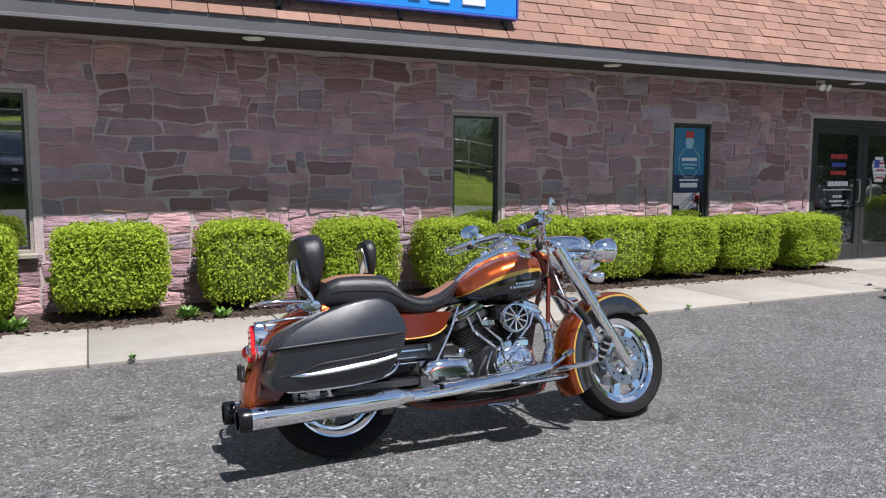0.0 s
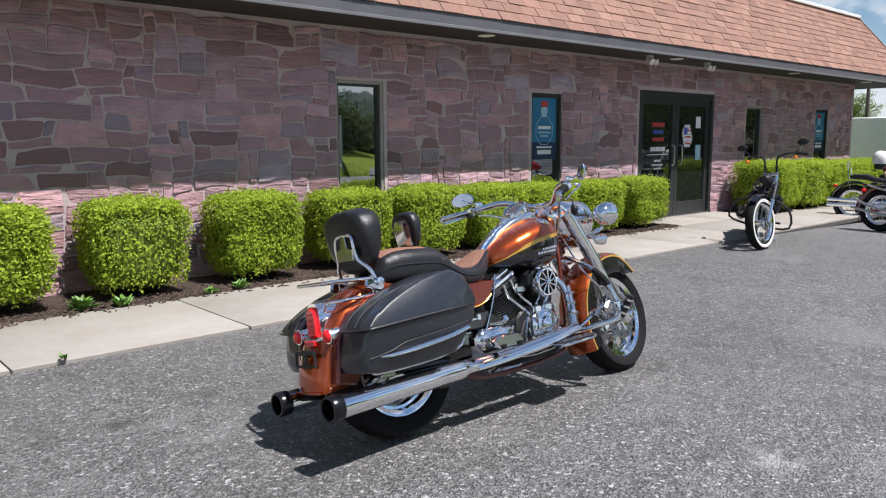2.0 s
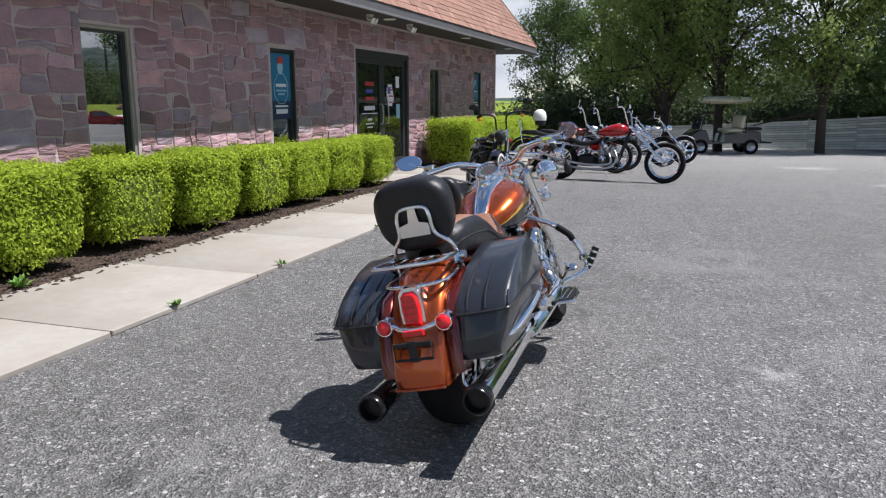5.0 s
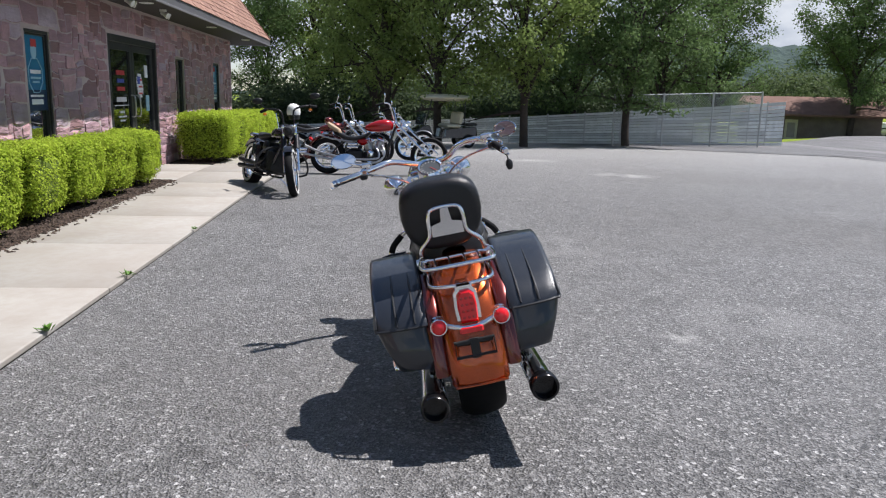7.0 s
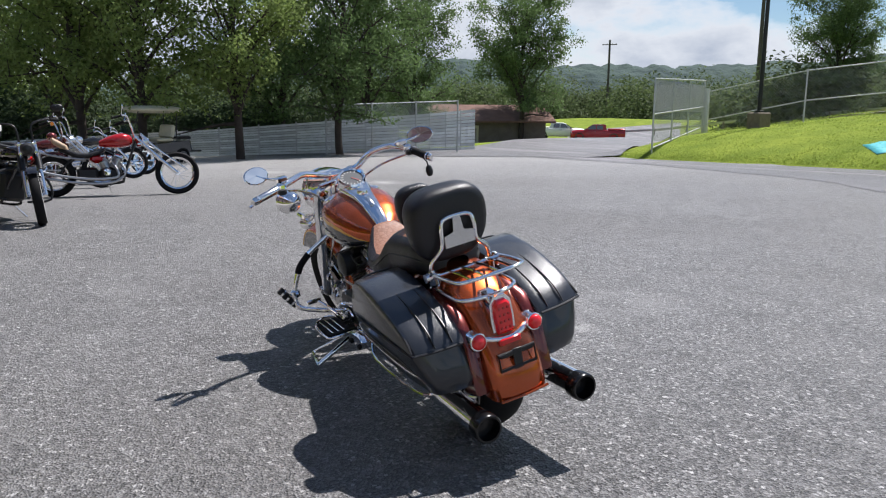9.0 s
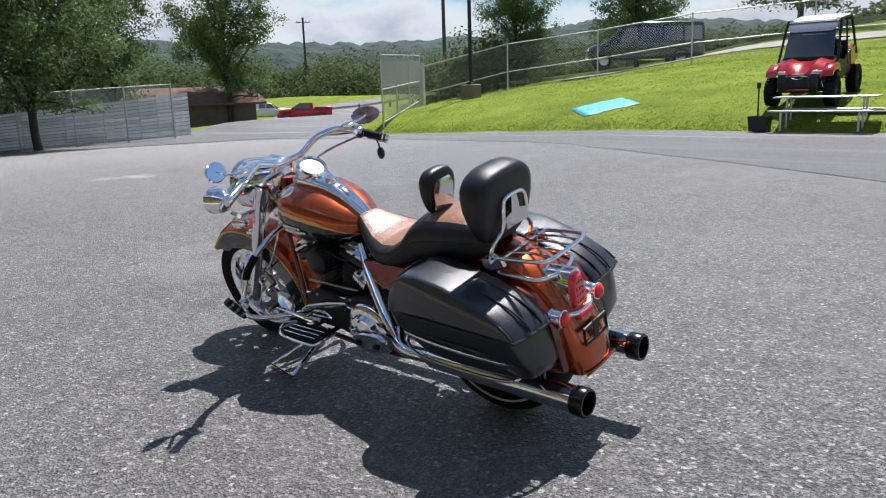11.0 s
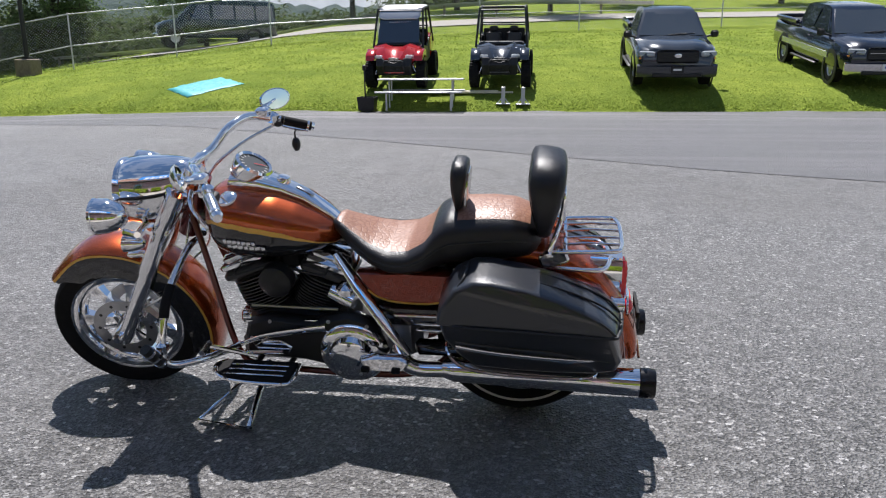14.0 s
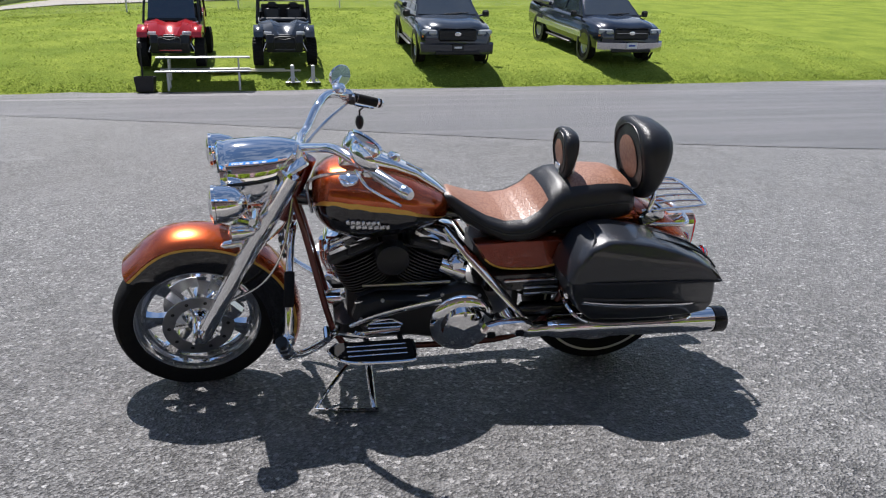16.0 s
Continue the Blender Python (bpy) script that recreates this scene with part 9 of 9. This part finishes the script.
# the last flag picks the lightened leaves, set against shade on those crowns
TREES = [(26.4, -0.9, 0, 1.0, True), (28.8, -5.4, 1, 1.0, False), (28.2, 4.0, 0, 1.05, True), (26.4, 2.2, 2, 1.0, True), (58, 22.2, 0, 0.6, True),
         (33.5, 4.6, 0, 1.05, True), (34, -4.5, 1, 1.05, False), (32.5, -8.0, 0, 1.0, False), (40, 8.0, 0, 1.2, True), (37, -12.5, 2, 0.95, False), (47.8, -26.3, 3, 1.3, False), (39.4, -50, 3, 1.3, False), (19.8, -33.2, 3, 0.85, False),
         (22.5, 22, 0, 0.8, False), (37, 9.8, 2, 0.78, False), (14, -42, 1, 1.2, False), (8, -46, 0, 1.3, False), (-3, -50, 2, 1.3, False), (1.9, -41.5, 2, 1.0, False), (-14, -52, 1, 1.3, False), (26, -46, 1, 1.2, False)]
rng = random.Random(4)
for x, y, k, s, pale in TREES:
    tree(x, y, k, s, pale, rng.uniform(0, 360))

# undergrowth and far woods: many leaf clumps
def clumps(name, spots, per, size, material, label, seed):
    rng = random.Random(seed)
    pts = []
    for c, r in spots:
        for k in range(per):
            d = Vector((rng.gauss(0, 1), rng.gauss(0, 1), abs(rng.gauss(0, 0.9))))
            d.normalize()
            rad = r * (0.82 + 0.25 * noise.noise(d * 2.2 + c * 0.3)) * rng.uniform(0.8, 1.04)
            pts.append((c + Vector((d.x, d.y, d.z * 1.1)) * rad, (d + Vector((0, 0, 0.6))).normalized()))
    mb = leaf_cloud(rng, pts, size, 0.12)
    return tagged(part(name, mb, M[material], None, "", 0), label, "shrubs", kind="stuff")


rng = random.Random(9)
spots = []
for k in range(42):
    u = k / 41
    p = Vector((33.0, 11.0, 0)).lerp(Vector((35.5, -9.0, 0)), u) + Vector((rng.uniform(0, 2.5), rng.uniform(-1, 1), 0))
    spots.append((Vector((p.x, p.y, height(p.x, p.y))), rng.uniform(1.6, 3.6)))
for k in range(12):
    p = Vector((38.0, 8.0, 0)).lerp(Vector((37.0, 3.0, 0)), k / 11) + Vector((rng.uniform(0, 3), 0, 0))
    spots.append((Vector((p.x, p.y, height(p.x, p.y) + rng.uniform(0, 0.6))), rng.uniform(2.0, 3.0)))
clumps("undergrowth", spots, 1100, 0.19, "shade_leaf", "green undergrowth below the trees, darkened for their shade", 1)
spots = []
for k in range(30):
    p = Vector((47, 6.5, 0)).lerp(Vector((49, 20, 0)), k / 29) + Vector((rng.uniform(-1, 2), 0, 0))
    spots.append((Vector((p.x, p.y, height(p.x, p.y))), rng.uniform(1.5, 2.3)))
clumps("far_shrubs", spots, 600, 0.26, "far_leaf", "dark shrubs beyond the lot", 3)
spots = []
for k in range(130):
    a = radians(rng.uniform(-72, 7))
    r = rng.uniform(105, 175)
    x, y = r * math.cos(a), r * math.sin(a)
    spots.append((Vector((x, y, -1.4)), rng.choice((5.0, 6.5, 8.0, 10.5)) * rng.uniform(0.85, 1.1)))
clumps("far_woods", spots, 2100, 0.5, "far_leaf", "far belt of dark green trees", 2)
spots = []
for k in range(96):
    a = radians(rng.uniform(-98, -46))
    r = rng.uniform(62, 84)
    x, y = r * math.cos(a), r * math.sin(a)
    spots.append((Vector((x, y, height(x, y))), rng.uniform(2.8, 5.4)))
clumps("roadside_woods", spots, 1300, 0.42, "far_leaf", "dark green trees along the upper road", 5)
rng = random.Random(21)
spots = []
for k in range(26):
    x = lerp(34, 15.5, k / 25) + rng.uniform(-0.6, 0.6)
    y = -46.5 + rng.uniform(-1.5, 1.5)
    spots.append((Vector((x, y, height(x, y) - 0.3)), rng.uniform(1.5, 2.7)))
clumps("roadside_bushes", spots, 900, 0.26, "far_leaf", "dark green bushes behind the upper road", 8)
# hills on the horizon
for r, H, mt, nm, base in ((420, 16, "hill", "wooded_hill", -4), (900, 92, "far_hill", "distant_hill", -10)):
    rings = []
    n = 1300
    for k in range(n + 1):
        a = 2 * math.pi * k / n
        c, s = math.cos(a), math.sin(a)
        low = lerp(1.0, 0.14, ease(-16, 6, (math.degrees(a) + 180) % 360 - 180))
        hgt = low * H * (0.86 + 0.2 * noise.noise(Vector((c * 3.1, s * 3.1, r * 0.01))) + 0.06 * noise.noise(Vector((c * 9, s * 9, 3))) + 0.03 * noise.noise(Vector((c * 60, s * 60, 1))))
        rings.append([(r * c * (1 + 0.18 * u), r * s * (1 + 0.18 * u), base + max(2, hgt) * math.sin(u * math.pi / 2) * (1 + 0.05 * noise.noise(Vector((c * 90 * u, s * 90 * u, u * 4)))) + low * H * 0.045 * noise.noise(Vector((c * r / 11, s * r / 11, u * 9)))) for u in [q / 13 for q in range(14)]])
    mb = Mb().loft(rings, cap=False, closed=False)
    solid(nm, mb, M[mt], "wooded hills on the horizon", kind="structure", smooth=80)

# short grass tufts on the bank near the lot
rng = random.Random(13)
mb = Mb()
for k in range(110000):
    x = rng.uniform(-16, 21)
    far = k > 16000
    d = rng.uniform(0, 1) ** 1.5 * 17 if far else abs(rng.gauss(0, 0.35)) - 0.03
    y = edge_y(x) - d
    clump = noise.noise(Vector((x * 2.3, y * 1.5, 1))) + 0.6 * noise.noise(Vector((x * 0.5, y * 0.4, 5)))
    if far and clump + rng.uniform(-0.5, 0.5) < 0.0:
        continue
    z = height(x, y) - 0.05 * (1 - ease(0.1, 0.8, d))
    a = rng.uniform(0, 6.28)
    big = 0.75 + 0.045 * d if far else 1.0
    h = (rng.uniform(0.012, 0.035) + (0.03 if rng.random() < 0.05 else 0)) * big
    w = rng.uniform(0.012, 0.03) * big
    lx, ly = rng.gauss(0, 0.03) * big, rng.gauss(0.015, 0.03) * big
    mb.add([(x - w * math.cos(a), y - w * math.sin(a), z), (x + w * math.cos(a), y + w * math.sin(a), z), (x + lx, y + ly, z + h)], [(0, 1, 2)])
tagged(part("grass_tufts", mb, M["blade"], None, "", 0), "short bright green grass tufts", "grass", kind="stuff")


# ---- pieces: path slabs, wall stones, shingles ----
path = solid("sidewalk", Mb().box((3.0, 6.46, -0.03), (22.0, 1.3, 0.06)).box((16.6, 6.46, -0.03), (5.2, 1.3, 0.06)).box((11.6, 7.53, -0.03), (2.5, 0.84, 0.06)),
             M["joint"], "pale concrete path with a door apron", kind="structure", smooth=0)
jx = [2.44 + 1.53 * k for k in range(-7, 11)]
rng = random.Random(3)
for a, b in zip(jx, jx[1:]):
    j = rng.uniform(-0.002, 0.002)
    part("slab", Mb().box(((a + b) / 2, 6.455, 0.008 + j), (b - a - 0.012, 1.3, 0.036), 0.006), M["concrete"], path)
for a, b in ((10.36, 11.6), (11.6, 12.86)):
    part("slab", Mb().box(((a + b) / 2, 7.535, 0.008), (b - a - 0.012, 0.84, 0.036), 0.006), M["concrete"], path)

CW, CH = 0.098, 0.072
NX, NZ = int((WX1 - WX0) / CW), int(WTOP / CH)
rng = random.Random(21)
free = {}
for i in range(NX):
    for j in range(NZ):
        cx, cz = WX0 + (i + 0.5) * CW, (j + 0.5) * CH
        free[i, j] = not any(a - 0.02 < cx < b + 0.02 and z0 - 0.02 < cz < z1 + 0.02 for a, b, z0, z1 in OPEN)


def warp(x, z):
    """Uneven joints that neighbours share."""
    if z < 0.02 or z > WTOP - 0.05:
        return x, z
    for a, b, z0, z1 in OPEN:
        if a - 0.1 < x < b + 0.1 and z0 - 0.1 < z < z1 + 0.1:
            return x, z
    p = Vector((x * 2.3, z * 2.9, 0))
    q = Vector((x * 7.0, z * 7.0, 4))
    return x + 0.07 * noise.noise(p) + 0.03 * noise.noise(q), z + 0.055 * noise.noise(p + Vector((9, 3, 7))) + 0.022 * noise.noise(q + Vector((5, 1, 2)))


def stone(i, j, w, h):
    """One rough-split stone: angular outline, uneven face with a few flat breaks."""
    x0, z0 = WX0 + i * CW, j * CH
    g = 0.0075
    cut = min(0.022, 0.16 * min(w * CW, h * CH))
    a, b, c, d = x0 + g, x0 + w * CW - g, z0 + g, z0 + h * CH - g
    ring = []
    for (sx, sz, ex, ez) in ((a, c, b, c), (b, c, b, d), (b, d, a, d), (a, d, a, c)):
        L = math.hypot(ex - sx, ez - sz)
        u = (ex - sx) / L, (ez - sz) / L
        c0, c1 = cut * rng.uniform(0.15, 1.1), cut * rng.uniform(0.15, 1.1)
        k = max(1, round((L - 2 * cut) / 0.12))
        for s in range(k + 1):
            t = c0 + (L - c0 - c1) * (s + (rng.uniform(-0.2, 0.2) if 0 < s < k else 0)) / k
            ring.append((sx + u[0] * t + rng.gauss(0, 0.003), sz + u[1] * t + rng.gauss(0, 0.003)))
    ring = [warp(*p) for p in ring]
    mx, mz = sum(p[0] for p in ring) / len(ring), sum(p[1] for p in ring) / len(ring)
    out = rng.uniform(0.004, 0.014)
    tx, tz = rng.uniform(-0.05, 0.05), rng.uniform(-0.09, 0.05)
    ph = rng.uniform(0, 50)

    def face(x, z, y, rough):
        n = noise.noise(Vector((x * 6 + ph, z * 11, 0))) + 0.5 * noise.noise(Vector((x * 15, z * 24, ph)))
        return (x, WY - y - (tx * (x - mx) + tz * (z - mz)) * (1 if y > 0.003 else 0) - rough * n, z)

    def lay(k, y, rough):
        return [face(mx + (x - mx) * k, mz + (z - mz) * k, y, rough) for x, z in ring]
    e = min(0.05, 0.008 / max(0.03, min(w * CW, h * CH) / 2))
    mb = Mb()
    mb.loft([lay(1, -0.01, 0), lay(1.0, out * 0.5, 0.001), lay(1 - e, out, 0.003), lay(0.66, out + 0.003, 0.008), lay(0.33, out + 0.004, 0.008)], cap=False)
    n = len(ring)
    k = len(mb.v)
    mb.v.append(face(mx, mz, out + 0.004, 0.006))
    for q in range(n):
        mb.f.append((k - n + q, k - n + (q + 1) % n, k))
    return mb, mx


rest = Mb()
singles = 0
order = [(i, j) for j in range(NZ) for i in range(NX)]
for i, j in order:
    if not free[i, j]:
        continue
    big = rng.random()
    w = rng.choice((2, 3, 3, 4, 4, 4, 5, 5, 6)) if big > 0.16 else rng.choice((1, 2))
    h = rng.choice((1, 2, 2, 2, 2, 2, 3, 3)) if w > 2 else rng.choice((1, 2, 2))
    if w > 5 and h == 1 and rng.random() < 0.5:
        h = 2
    while h > 1 and not (j + h <= NZ and all(free.get((i, j + b)) for b in range(h))):
        h -= 1
    n = 1
    while n < w and all(free.get((i + n, j + b)) for b in range(h)):
        n += 1
    for a in range(n):
        for b in range(h):
            free[i + a, j + b] = False
    mb, mx = stone(i, j, n, h)
    if 0.3 < mx < 7.4 and singles < 300:
        singles += 1
        me = mb.mesh("stone", M["stone"], 24)
        o = new("stone", me)
        o.parent = wall_north
    else:
        rest.add(mb.v, mb.f)
M_far = M["stone"].copy()
M_far.name = "stone_joined"
nt = M_far.node_tree
for nd in list(nt.nodes):
    if nd.type == "OBJECT_INFO":
        tos = [l.to_socket for l in nd.outputs["Random"].links]
        g = [q for q in nt.nodes if q.type == "NEW_GEOMETRY"][0]
        for t in tos:
            nt.links.new(g.outputs["Random Per Island"], t)
ob = part("stonework", rest, M_far, wall_north, "", 24)
ob["kind"] = "stuff"

# shingles in courses on the front slope; the joined rest covers the ends and the side
slope = Vector((0, ROOF_Y - EAVE_Y, ROOF_Z - EZ))
SL = slope.length
up = slope.normalized()
nrm = Vector((0, -up.z, up.y))
EXPO, TABW = 0.142, 0.3
tab_v = [(0, -0.004), (TABW - 0.006, -0.004)]
rng = random.Random(8)


def tab_mesh(w, t):
    """One tab: a thin slab, thicker at its lower edge."""
    L = EXPO + 0.03
    pts = []
    for d, hh in ((0.0, t), (L, 0.002)):
        for x in (0, w):
            pts.append(Vector((x, 0, 0)) + up * d + nrm * hh)
            pts.append(Vector((x, 0, 0)) + up * d)
    return Mb().add(pts, [(0, 2, 6, 4), (0, 1, 3, 2), (0, 4, 5, 1), (2, 3, 7, 6), (4, 6, 7, 5)])


kinds = [tab_mesh(TABW - 0.008, t) for t in (0.009, 0.013, 0.016)]
tab_data = [k.mesh("shingle", M["shingle"], 0) for k in kinds]
rest = Mb()
M_sh = M["shingle"].copy()
M_sh.name = "shingle_joined"
nt = M_sh.node_tree
for nd in list(nt.nodes):
    if nd.type == "OBJECT_INFO":
        g = [q for q in nt.nodes if q.type == "NEW_GEOMETRY"][0]
        for t in [l.to_socket for l in nd.outputs["Random"].links]:
            nt.links.new(g.outputs["Random Per Island"], t)
count = 0
for c in range(int(SL / EXPO) + 1):
    d0 = c * EXPO
    lim = EAVE_END - d0 / SL * (EAVE_END - HX)
    off = (c % 2) * TABW / 2 + rng.uniform(-0.05, 0.05)
    x = -1.0 + off
    while x < lim:
        k = rng.randrange(3)
        p = Vector((x, EAVE_Y - 0.012, EZ)) + up * (d0 - 0.012) + nrm * (0.012 + 0.001 * (c % 2))
        if d0 < SL - 0.1 or True:
            if 3.0 < x < 9.5 and c < 9 and count < 300:
                o = new("shingle", tab_data[k])
                o.parent = roof
                o.location = p
                count += 1
            else:
                w = min(TABW - 0.008, lim - x)
                m = tab_mesh(w, (0.009, 0.013, 0.016)[k]) if w < TABW - 0.01 else kinds[k]
                rest.add([Vector(v) + p for v in m.v], m.f)
        x += TABW
ob = part("shingle_courses", rest, M_sh, roof, "", 0)
ob["kind"] = "stuff"
# the hip and the side slope, seen edge-on
mb = Mb()
a, b = Vector((EAVE_END, EAVE_Y, EZ)), Vector((HX, ROOF_Y, ROOF_Z))
for k in range(14):
    p, q = a.lerp(b, k / 14), a.lerp(b, (k + 1) / 14)
    mb.tube([p + Vector((0.01, -0.01, 0.02)), q + Vector((0.01, -0.01, 0.012))], 0.05, 6, flat=0.5)
part("hip_cap", mb, M["shingle"], roof)
